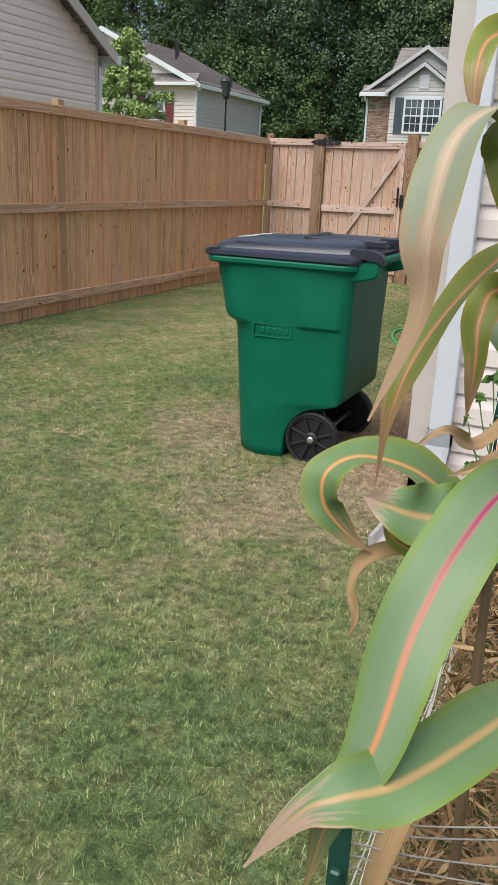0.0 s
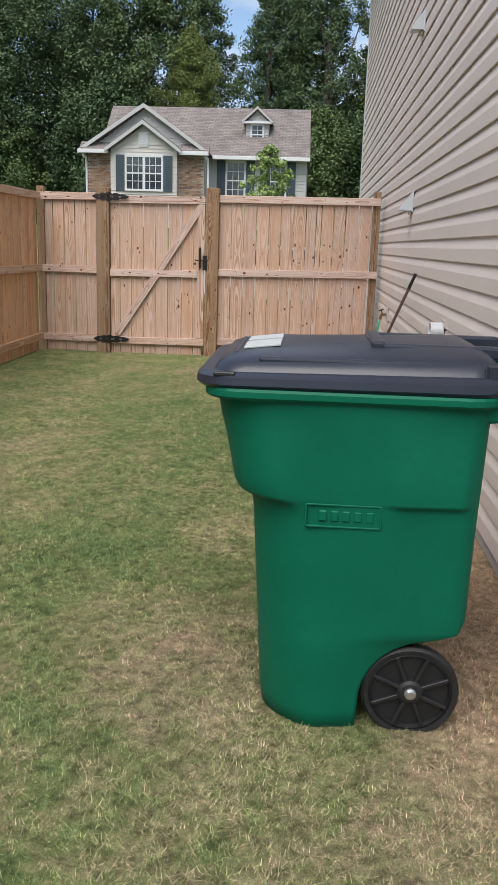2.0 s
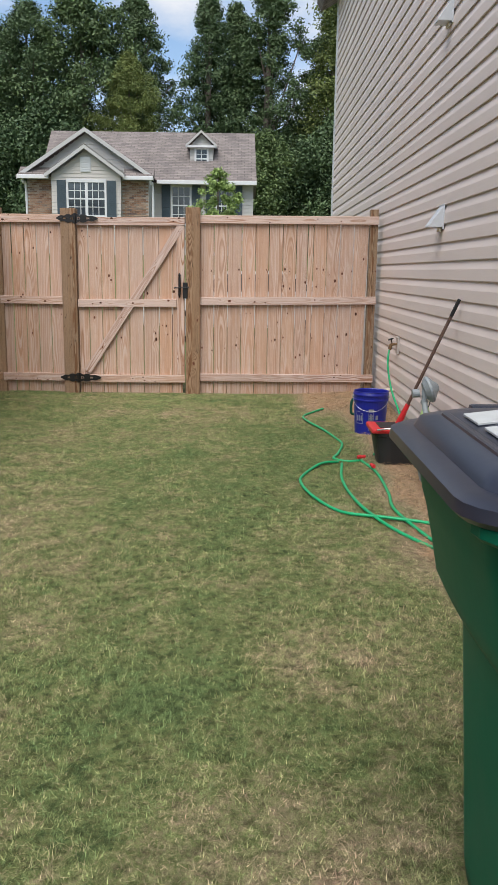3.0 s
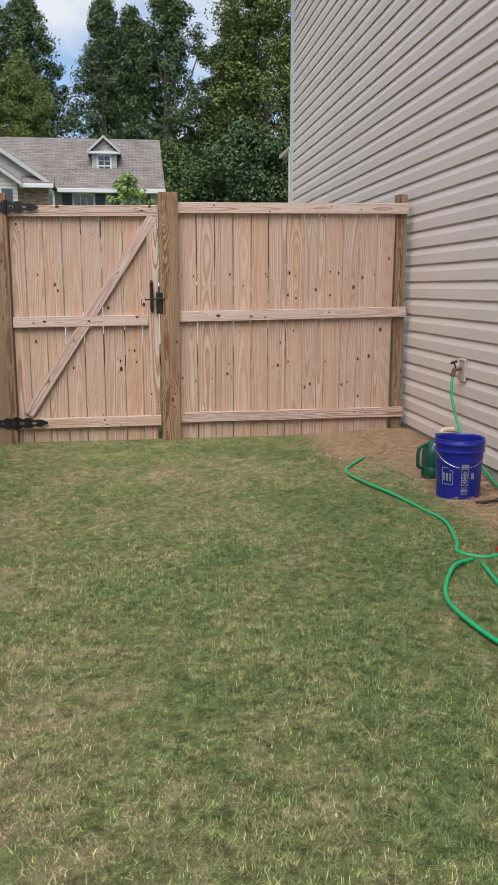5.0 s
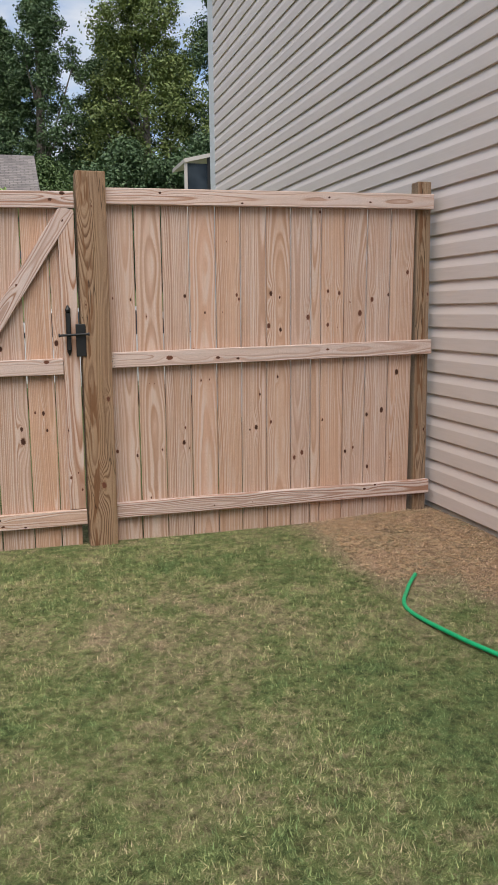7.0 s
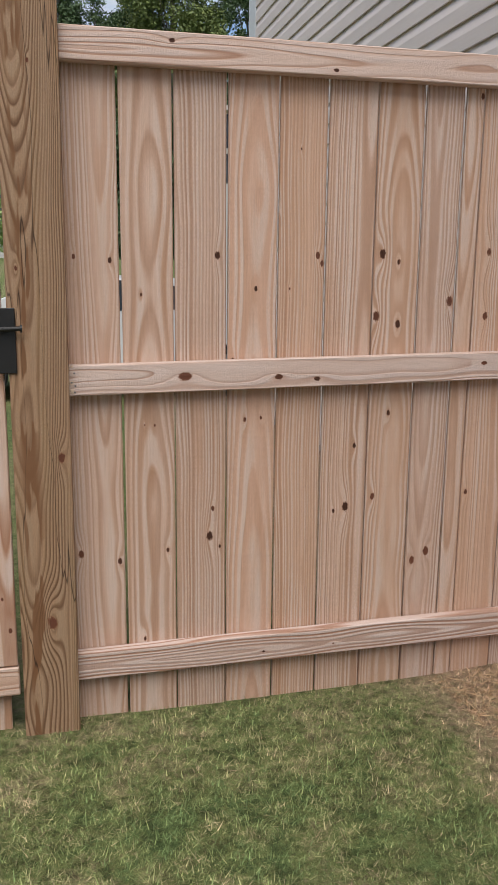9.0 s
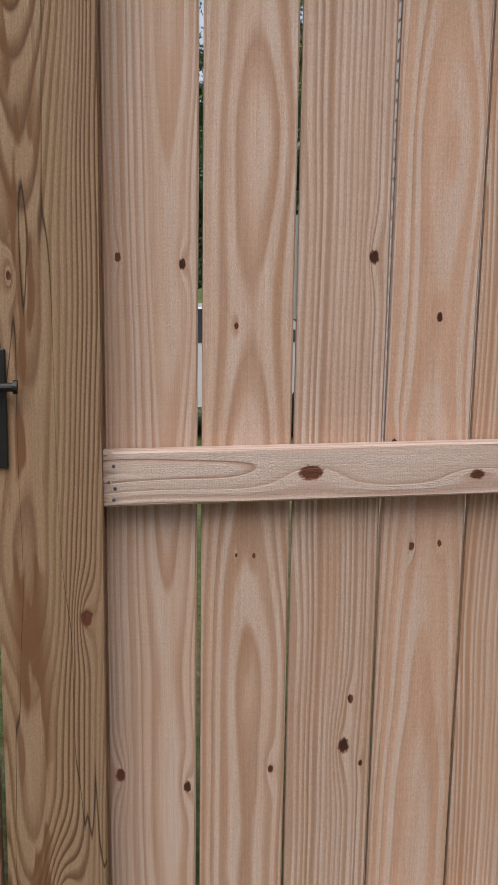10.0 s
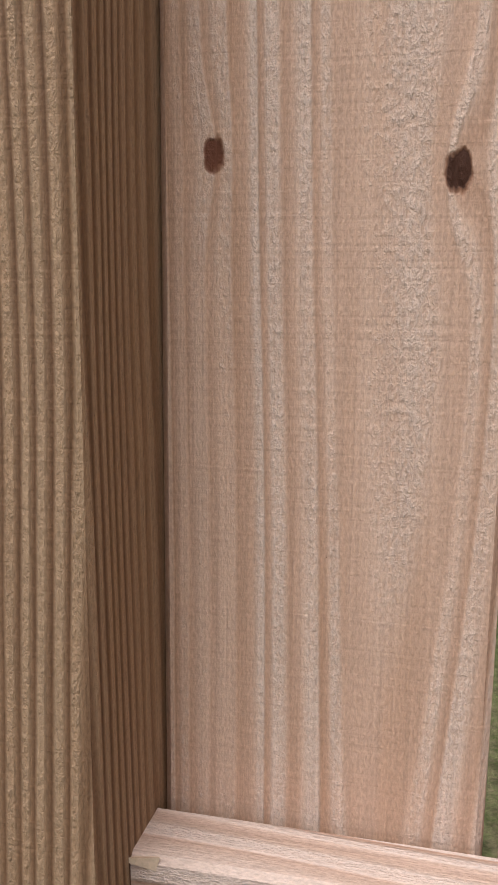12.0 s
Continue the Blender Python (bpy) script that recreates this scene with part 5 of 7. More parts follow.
    part("handle_bar", bm, M_green, c)
    bm = bmesh.new()
    cyl(bm, 0.012, 0.012, (-1.31, 3.97, 0.06), (-1.31, 4.64, 0.06), 10)
    part("axle", bm, M_steel, c)
    for s, y in ((1, 3.965), (-1, 4.645)):
        w = new("wheel")
        w.parent = c
        turn = pose(-1.315, y, 0.070, 90 if s > 0 else -90, 0, 0) @ Matrix.Diagonal((1.27, 1.27, 1.0, 1.0))
        bm = bmesh.new()
        lathe(bm, [(0.098, 0.008), (0.108, 0.010), (0.114, 0.0), (0.115, -0.02), (0.112, -0.038), (0.104, -0.046), (0.098, -0.046), (0.098, 0.008)], 36, turn)
        part("tyre", bm, M_black, w)
        bm = bmesh.new()
        lathe(bm, [(0.100, 0.0), (0.093, 0.004), (0.090, -0.012), (0.03, -0.012), (0.03, 0.006), (0.022, 0.012), (0.0, 0.012)], 32, turn)
        for i in range(8):
            box(bm, 0.02, 0.094, -0.0045, 0.0045, -0.012, 0.006, 0.0015, turn @ pose(0, 0, 0, 0, 0, 22 + 45 * i))
        part("rim", bm, M_black, w)
        bm = bmesh.new()
        lathe(bm, [(0.014, 0.010), (0.014, 0.018), (0.008, 0.022), (0.0, 0.022)], 14, turn)
        part("hub_cap", bm, M_steel, w, "bright steel hub cap")


waste_cart()


# ---- downspout and splash block ----
def downspout():
    d = thing("downspout", "white aluminium downspout on the house corner", "downspout", (0, 0, 0))
    x0, x1, yb, yf = -0.684, -0.578, WY0 - 0.016, WY0 - 0.092
    bm = bmesh.new()
    box(bm, x0, x1, yf, yb, 1.62, 6.0, 0.008)
    part("upper_pipe", bm, M_white, d)
    bm = bmesh.new()
    box(bm, x0 + 0.003, x1 - 0.003, yf + 0.003, yb, 0.24, 1.625, 0.008)
    part("lower_pipe", bm, M_white, d)
    bm = bmesh.new()
    outer = [[(x0 - 0.002, yf - 0.002, 0.28), (x1 + 0.002, yf - 0.002, 0.28), (x1 + 0.002, yb, 0.28), (x0 - 0.002, yb, 0.28)],
             [(x0 - 0.002, yf - 0.004, 0.20), (x1 + 0.002, yf - 0.004, 0.20), (x1 + 0.002, yb, 0.20), (x0 - 0.002, yb, 0.17)],
             [(x0, yf - 0.055, 0.115), (x1, yf - 0.055, 0.115), (x1, yf - 0.045, 0.045), (x0, yf - 0.045, 0.045)]]
    rows = [[bm.verts.new(p) for p in r] for r in outer]
    for p, q in zip(rows, rows[1:]):
        for i in range(4):
            j = (i + 1) % 4
            bm.faces.new((p[i], p[j], q[j], q[i]))
    bmesh.ops.solidify(bm, geom=bm.faces[:], thickness=0.0015)
    part("elbow", bm, M_white, d, "cut open white elbow end")
    bm = bmesh.new()
    for z in (2.6, 4.6):
        box(bm, x0 - 0.02, x1 + 0.02, yf - 0.003, yf - 0.0005, z, z + 0.025)
    part("strap", bm, M_white, d)


downspout()


def splash_block():
    s = thing("splash_block", "pale concrete splash block under the downspout", "splash block", (-0.60, 3.09, -0.075), turn=0)
    bm = bmesh.new()
    # wider at its mouth, raised on both sides and at the back
    L, wa, wb = 0.65, 0.150, 0.095
    zf, zb = 0.035, 0.075

    def ring(t):
        w = wa + (wb - wa) * t
        z = zf + (zb - zf) * t
        return [(-w, t * L, 0.0), (-w, t * L, z + 0.030), (-w + 0.018, t * L, z + 0.034), (-w + 0.036, t * L, z), (w - 0.036, t * L, z), (w - 0.018, t * L, z + 0.034), (w, t * L, z + 0.030), (w, t * L, 0.0)]
    rows = [[bm.verts.new(p) for p in ring(t)] for t in (0.0, 0.03, 0.5, 0.97, 1.0)]
    for p, q in zip(rows, rows[1:]):
        for i in range(8):
            j = (i + 1) % 8
            bm.faces.new((p[i], p[j], q[j], q[i]))
    bm.faces.new(rows[0])
    bm.faces.new(rows[-1])
    bmesh.ops.bevel(bm, geom=bm.edges[:], offset=0.004, segments=1, affect="EDGES")
    part("block", bm, M_splash, s)


M_splash = plain("pale_concrete", (0.32, 0.31, 0.30), 0.85, vary=0.12, scale=14, bump=0.4, spec=0.2)
splash_block()


# ---- gate iron ----
def hinge(x, z, post_left):
    """A wrought strap hinge: pointed leaves with scalloped edges and holes, a barrel and bolts."""
    g = new("hinge")
    g.parent = gate
    g.location = (x, 12.342, z)
    for s, length, wide in ((-1, post_left, 0.052), (1, 0.255, 0.050)):
        bm = bmesh.new()
        n = 30
        top, low = [], []
        for i in range(n + 1):
            u = i / n
            h = wide * (1 - u) ** 0.55 * (0.62 + 0.38 * abs(math.cos(u * math.pi * 2.6))) + 0.006
            top.append((s * u * length, h))
            low.append((s * u * length, -h))
        a = [[bm.verts.new((px, -0.006, pz)) for px, pz in l] for l in (top, low)]
        b = [[bm.verts.new((px, 0.0, pz)) for px, pz in l] for l in (top, low)]
        for i in range(n):
            u = (i + 0.5) / n
            hole = 0.28 < (u * 2.6) % 1.0 < 0.62 and u < 0.8
            if not hole:
                bm.faces.new((a[0][i], a[0][i + 1], a[1][i + 1], a[1][i]))
            else:
                for l0, l1 in ((a[0], a[1]), (a[1], a[0])):
                    m0, m1 = l0[i].co.lerp(l1[i].co, 0.34), l0[i + 1].co.lerp(l1[i + 1].co, 0.34)
                    bm.faces.new((l0[i], l0[i + 1], bm.verts.new(m1), bm.verts.new(m0)))
            bm.faces.new((a[0][i], a[0][i + 1], b[0][i + 1], b[0][i]))
            bm.faces.new((a[1][i], a[1][i + 1], b[1][i + 1], b[1][i]))
        part("leaf", bm, M_iron, g)
        for q in (0.16, 0.42, 0.74):
            bm = bmesh.new()
            lathe(bm, [(0.008, 0.0), (0.008, 0.005), (0.004, 0.008), (0.0, 0.008)], 8, pose(s * q * length, -0.005, 0.0, 90))
            part("bolt", bm, M_iron, g)
    bm = bmesh.new()
    cyl(bm, 0.010, 0.010, (0, -0.008, -0.055), (0, -0.008, 0.055), 10)
    part("barrel", bm, M_iron, g)


hinge(-4.206, 1.885, 0.205)
hinge(-4.206, 0.120, 0.205)


def latch():
    g = thing("gate_latch", "black gravity gate latch with a lever", "latch", (0, 0, 0))
    bm = bmesh.new()
    box(bm, -3.016, -2.962, 12.338, 12.345, 1.028, 1.205, 0.002)
    part("post_plate", bm, M_iron, g)
    bm = bmesh.new()
    box(bm, -3.066, -3.040, 12.344, 12.360, 1.06, 1.27, 0.004)
    cyl(bm, 0.012, 0.016, (-3.053, 12.352, 1.27), (-3.053, 12.352, 1.285), 10)
    cyl(bm, 0.016, 0.003, (-3.053, 12.352, 1.285), (-3.053, 12.352, 1.31), 10)
    cyl(bm, 0.003, 0.014, (-3.053, 12.352, 1.035), (-3.053, 12.352, 1.06), 10)
    part("gate_bar", bm, M_iron, g)
    bm = bmesh.new()
    cyl(bm, 0.0065, 0.0065, (-3.105, 12.325, 1.145), (-2.948, 12.325, 1.150), 12)
    cyl(bm, 0.0105, 0.0105, (-2.950, 12.325, 1.150), (-2.944, 12.325, 1.150), 14)
    cyl(bm, 0.0105, 0.0105, (-3.110, 12.325, 1.145), (-3.102, 12.325, 1.145), 12)
    cyl(bm, 0.007, 0.007, (-2.99, 12.325, 1.1485), (-2.99, 12.340, 1.1485), 10)
    cyl(bm, 0.007, 0.007, (-3.053, 12.325, 1.1465), (-3.053, 12.346, 1.1465), 10)
    part("lever", bm, M_iron, g)


latch()


def rail_nails(x, z):
    """Driven nails and torn fibres at a rail's end."""
    for dx, dz, tilt in ((0.018, 0.066, 10), (0.010, 0.040, -20), (0.020, 0.030, 15), (0.018, 0.012, 5)):
        bm = bmesh.new()
        lathe(bm, [(0.0, 0.0), (0.0028, 0.0), (0.0028, 0.0012), (0.0, 0.0015)], 10, pose(x + dx, 12.3802, z + dz, 90 + tilt * 0.3))
        n_ = tagged(part("nail", bm, M_nail), "grey nail head driven into the rail end", "nail", "rail nails")
    for i, (dz, l) in enumerate(((0.086, 0.010), (0.043, 0.014), (0.036, 0.008), (0.018, 0.009), (0.012, 0.011))):
        bm = bmesh.new()
        v = [bm.verts.new(p) for p in ((x + 0.014, 12.3798, z + dz - 0.004), (x + 0.016, 12.3798, z + dz + 0.003), (x - l * 0.55, 12.377, z + dz + 0.001), (x + 0.012, 12.385, z + dz))]
        for f in ((0, 1, 2), (0, 2, 3), (1, 3, 2), (0, 3, 1)):
            bm.faces.new([v[k] for k in f])
        part("splinter", bm, M_splinter, fence_back)


M_nail = plain("dull_nail_steel", (0.16, 0.16, 0.17), 0.45, 0.7, vary=0.2, scale=200)
M_splinter = plain("torn_wood", (0.60, 0.46, 0.35), 0.9, vary=0.2, scale=300)
rail_nails(-2.826, 0.955)


# ---- things on the house wall ----
def wedge_vent(y, z):
    """A white wall vent: back plate and a sloping hood, open below."""
    v = thing("wall_vent", "white plastic hooded wall vent on the siding", "vent", (WX - 0.016, y, z), group="wall vents")
    bm = bmesh.new()
    box(bm, -0.012, 0.0, -0.085, 0.085, -0.10, 0.09, 0.004)
    part("plate", bm, M_white, v)
    bm = bmesh.new()
    prism(bm, [(-0.008, 0.080), (-0.115, -0.070), (-0.115, -0.084), (-0.008, -0.084)], -0.072, 0.072)
    bmesh.ops.bevel(bm, geom=bm.edges[:], offset=0.003, segments=1, affect="EDGES")
    part("hood", bm, M_white, v)
    bm = bmesh.new()
    box(bm, -0.03, -0.012, -0.04, 0.04, -0.115, -0.085, 0.003)
    part("flap", bm, M_cream, v)


wedge_vent(9.50, 1.775)
wedge_vent(9.58, 3.27)


def pipe_vent():
    v = thing("pipe_vent", "short white round vent pipe on the siding", "vent", (WX - 0.016, 7.25, 0.845))
    bm = bmesh.new()
    rings = lathe(bm, [(0.055, 0.0), (0.055, 0.085), (0.049, 0.085), (0.049, 0.02), (0.0, 0.02)], 20, pose(0, 0, 0, 0, -90, 0))
    part("sleeve", bm, M_white, v, smooth=False)
    bm = bmesh.new()
    box(bm, -0.008, 0.0, -0.075, 0.075, -0.075, 0.075, 0.003)
    part("flange", bm, M_trim, v)


pipe_vent()


def spigot():
    s = thing("wall_spigot", "outdoor tap on a beige mounting block", "tap", (WX - 0.016, 11.12, 0.64))
    bm = bmesh.new()
    box(bm, -0.016, 0.0, -0.060, 0.060, -0.085, 0.085, 0.004)
    box(bm, -0.022, -0.012, -0.048, 0.048, 0.070, 0.080, 0.002)
    part("block", bm, M_trim, s)
    bm = bmesh.new()
    cyl(bm, 0.013, 0.013, (-0.01, 0, 0.01), (-0.075, 0, 0.005), 12)
    cyl(bm, 0.016, 0.018, (-0.070, 0, 0.010), (-0.085, 0.0, -0.045), 12)
    part("body", bm, M_brass, s)
    bm = bmesh.new()
    cyl(bm, 0.006, 0.006, (-0.06, 0, 0.01), (-0.075, 0, 0.055), 8)
    lathe(bm, [(0.0, 0.0), (0.026, 0.0), (0.030, 0.006), (0.026, 0.012), (0.0, 0.012)], 12, pose(-0.075, 0, 0.052, 0, -20, 0))
    part("wheel_handle", bm, M_iron, s)


M_brass = plain("dull_brass", (0.20, 0.12, 0.06), 0.45, 0.6, vary=0.2, scale=40)
spigot()


def elbow_pipe():
    e = thing("drain_pipe", "cream plastic elbow pipe coming from the wall foot", "pipe", (0, 0, 0))
    bm = bmesh.new()
    tube(bm, [(WX + 0.02, 11.27, 0.165), (WX - 0.07, 11.27, 0.168), (WX - 0.105, 11.27, 0.155), (WX - 0.115, 11.27, 0.12), (WX - 0.115, 11.27, -0.04)], 0.020, 10)
    part("pipe", bm, M_cream, e)
    bm = bmesh.new()
    cyl(bm, 0.025, 0.025, (WX - 0.115, 11.27, 0.085), (WX - 0.115, 11.27, 0.125), 12)
    part("collar", bm, M_cream, e)


elbow_pipe()


# ---- hoses ----
def hose(label, pts, r=0.0098):
    bm = bmesh.new()
    tube(bm, pts, r, 9, 10)
    ob = part("garden_hose", bm, M_hose, None, smooth=True)
    return tagged(ob, label, "hose", "garden hoses")


def on_ground(*pts):
    return [(x, y, float(ground_height(np.array(x), np.array(y))) + 0.013 + 0.008 * math.sin(x * 9 + y * 7)) for x, y in pts]


hose("bright green garden hose snaking over the lawn", on_ground((-1.50, 11.24), (-1.62, 11.08), (-1.73, 10.86), (-1.70, 10.5), (-1.60, 10.18), (-1.52, 9.80), (-1.50, 9.50), (-1.57, 9.15), (-1.62, 8.99), (-1.53, 8.90), (-1.42, 8.93)))
hose("bright green garden hose looped on the lawn", on_ground((-1.60, 8.86), (-1.74, 8.74), (-1.88, 8.47), (-1.92, 8.2), (-1.86, 7.86), (-1.72, 7.55), (-1.5, 7.42), (-1.25, 7.30), (-1.05, 7.12), (-0.93, 7.02)))
hose("bright green garden hose rising to the meter pipe", on_ground((-1.58, 8.80), (-1.63, 8.3), (-1.60, 7.7), (-1.48, 7.25), (-1.30, 6.88), (-1.12, 6.66), (-0.99, 6.58)) + [(-0.935, 6.60, 0.02), (-0.915, 6.75, 0.14), (-0.90, 7.1, 0.30), (-0.885, 7.6, 0.43), (-0.875, 7.85, 0.46), (-0.865, 7.95, 0.40), (-0.87, 8.0, 0.2), (-0.88, 8.05, 0.0)])
hose("bright green garden hose beside the mop bucket", on_ground((-1.42, 8.93), (-1.36, 8.55), (-1.37, 8.0), (-1.40, 7.6), (-1.33, 7.15), (-1.24, 6.86), (-1.08, 6.72), (-0.97, 6.80), (-1.0, 7.0)))
hose("bright green garden hose hanging from the wall tap", [(WX - 0.10, 11.12, 0.60), (WX - 0.115, 11.09, 0.54), (WX - 0.12, 11.05, 0.42), (WX - 0.095, 10.94, 0.22), (WX - 0.06, 10.72, 0.06), (WX - 0.07, 10.45, -0.01), (-0.90, 10.1, -0.03), (-0.96, 9.6, -0.035), (-1.08, 9.25, -0.035), (-1.3, 9.1, -0.035)])


def nozzle(at, turn):
    n_ = thing("hose_fitting", "red plastic hose connector on the lawn", "hose fitting", at, turn=turn)
    bm = bmesh.new()
    lathe(bm, [(0.0, 0.0), (0.012, 0.0), (0.015, 0.007), (0.015, 0.028), (0.011, 0.034), (0.013, 0.06), (0.010, 0.066), (0.0, 0.066)], 12, pose(0, 0, 0.0, 0, 90, 0))
    part("body", bm, M_red, n_)


nozzle((-1.45, 8.92, -0.018), 20)
nozzle((-1.37, 8.62, -0.02), 100)


# ---- bucket, can, mop tub, meter, bag ----
def letter(parent, text, size, at, turn, material, name="lettering", bend=None):
    cu = bpy.data.curves.new(name, "FONT")
    cu.body, cu.size, cu.align_x, cu.align_y = text, size, "CENTER", "CENTER"
    cu.extrude = 0.0008
    tmp = bpy.data.objects.new(name, cu)
    scene.collection.objects.link(tmp)
    me = bpy.data.meshes.new_from_object(tmp.evaluated_get(bpy.context.evaluated_depsgraph_get()))
    bpy.data.objects.remove(tmp)
    ob = link(name, me, material, parent)
    ob.matrix_basis = pose(*at) @ pose(0, 0, 0, 90, 0, turn)
    return ob


def bucket():
    b = thing("bucket", "blue plastic bucket with white printed panels", "bucket", (-1.185, 10.13, -0.062))
    bm = bmesh.new()
    lathe(bm, [(0.0, 0.0), (0.128, 0.0), (0.132, 0.006), (0.148, 0.30), (0.157, 0.302), (0.157, 0.312), (0.150, 0.316), (0.151, 0.345), (0.158, 0.347), (0.158, 0.357), (0.151, 0.377), (0.155, 0.380), (0.150, 0.383), (0.144, 0.375), (0.140, 0.30), (0.126, 0.012), (0.0, 0.012)], 40)
    part("shell", bm, M_blue, b, smooth=False)
    bm = bmesh.new()
    arc = [(0.158 * math.cos(a), 0.158 * math.sin(a), 0.330 - 0.115 * math.sin((a - radians(172)) / radians(178) * math.pi)) for a in np.linspace(radians(172), radians(350), 12)]
    tube(bm, arc, 0.0014, 6, 4)
    part("wire_handle", bm, M_steel, b)
    for ang in (172, 350):
        bm = bmesh.new()
        cyl(bm, 0.012, 0.012, (0.150 * math.cos(radians(ang)), 0.150 * math.sin(radians(ang)), 0.33), (0.163 * math.cos(radians(ang)), 0.163 * math.sin(radians(ang)), 0.33), 10)
        part("handle_lug", bm, M_paper, b)

    def curved(z0, z1, a0, a1, material, out=0.0012, name="print"):
        m_ = bmesh.new()
        rows = []
        for k in range(9):
            a = radians(a0 + (a1 - a0) * k / 8)
            rows.append([m_.verts.new(((0.132 + 0.0545 * z + out) * math.cos(a), (0.132 + 0.0545 * z + out) * math.sin(a), z)) for z in (z0, z1)])
        for p, q in zip(rows, rows[1:]):
            m_.faces.new((p[0], q[0], q[1], p[1]))
        bmesh.ops.solidify(m_, geom=m_.faces[:], thickness=0.0006)
        part(name, m_, material, b)
    # frame of the printed mark on one side, panel and small code block on the other
    for z0, z1, a0, a1 in ((0.10, 0.105, 205, 236), (0.205, 0.21, 205, 224), (0.105, 0.205, 205, 207), (0.105, 0.19, 234, 236), (0.19, 0.195, 226, 236)):
        curved(z0, z1, a0, a1, M_paper, name="mark_frame")
    for a0 in (208, 217, 226):
        curved(0.125, 0.175, a0, a0 + 5, M_paper, name="mark_bar")
    for j in range(6):
        curved(0.045 + j * 0.008, 0.049 + j * 0.008, 256, 274, M_paper, name="text_bar")
    curved(0.215, 0.235, 256, 274, M_paper, name="text_bar")
    for z0, z1, a0, a1 in ((0.10, 0.104, 256, 274), (0.205, 0.209, 256, 274), (0.104, 0.205, 256, 257.5), (0.104, 0.205, 272.5, 274)):
        curved(z0, z1, a0, a1, M_paper, name="panel_frame")
    for k in range(10):
        a = 2 * math.pi * k / 10
        curved(0.152 + 0.035 * math.sin(a) - 0.006, 0.152 + 0.035 * math.sin(a) + 0.006, 265 + 6 * math.cos(a) - 1.6, 265 + 6 * math.cos(a) + 1.6, M_paper, name="panel_ring")
    curved(0.13, 0.175, 262, 268, M_paper, name="panel_mark")
    curved(0.14, 0.18, 281, 290, M_paper, name="code_block")


bucket()


def watering_can():
    c = thing("plastic_jug", "dark green plastic jug with a moulded handle", "jug", (-1.14, 10.60, -0.05), turn=8)
    c.scale = (0.86, 0.86, 0.86)
    bm = bmesh.new()
    sec = [(0.0, 0.125, 0.085), (0.01, 0.135, 0.095), (0.10, 0.135, 0.095), (0.105, 0.131, 0.091), (0.115, 0.135, 0.095), (0.22, 0.132, 0.092), (0.27, 0.115, 0.08), (0.30, 0.085, 0.06), (0.315, 0.04, 0.035), (0.335, 0.036, 0.033)]
    rows = []
    for z, a, b in sec:
        row = []
        for k in range(28):
            t = 2 * math.pi * k / 28
            cx, sx = math.cos(t), math.sin(t)
            row.append(bm.verts.new((a * math.copysign(abs(cx) ** 0.55, cx), b * math.copysign(abs(sx) ** 0.55, sx), z)))
        rows.append(row)
    for p, q in zip(rows, rows[1:]):
        for k in range(28):
            bm.faces.new((p[k], p[(k + 1) % 28], q[(k + 1) % 28], q[k]))
    bm.faces.new(rows[0])
    bm.faces.new(rows[-1])
    part("body", bm, M_can, c, smooth=True)
    bm = bmesh.new()
    tube(bm, [(-0.115, 0, 0.09), (-0.175, 0, 0.10), (-0.188, 0, 0.14), (-0.186, 0, 0.22), (-0.165, 0, 0.262), (-0.10, 0, 0.285)], 0.015, 10)
    part("handle", bm, M_can, c, smooth=True)
    bm = bmesh.new()
    lathe(bm, [(0.0, 0.335), (0.040, 0.335), (0.040, 0.36), (0.0, 0.362)], 16)
    part("cap", bm, M_can, c)


watering_can()


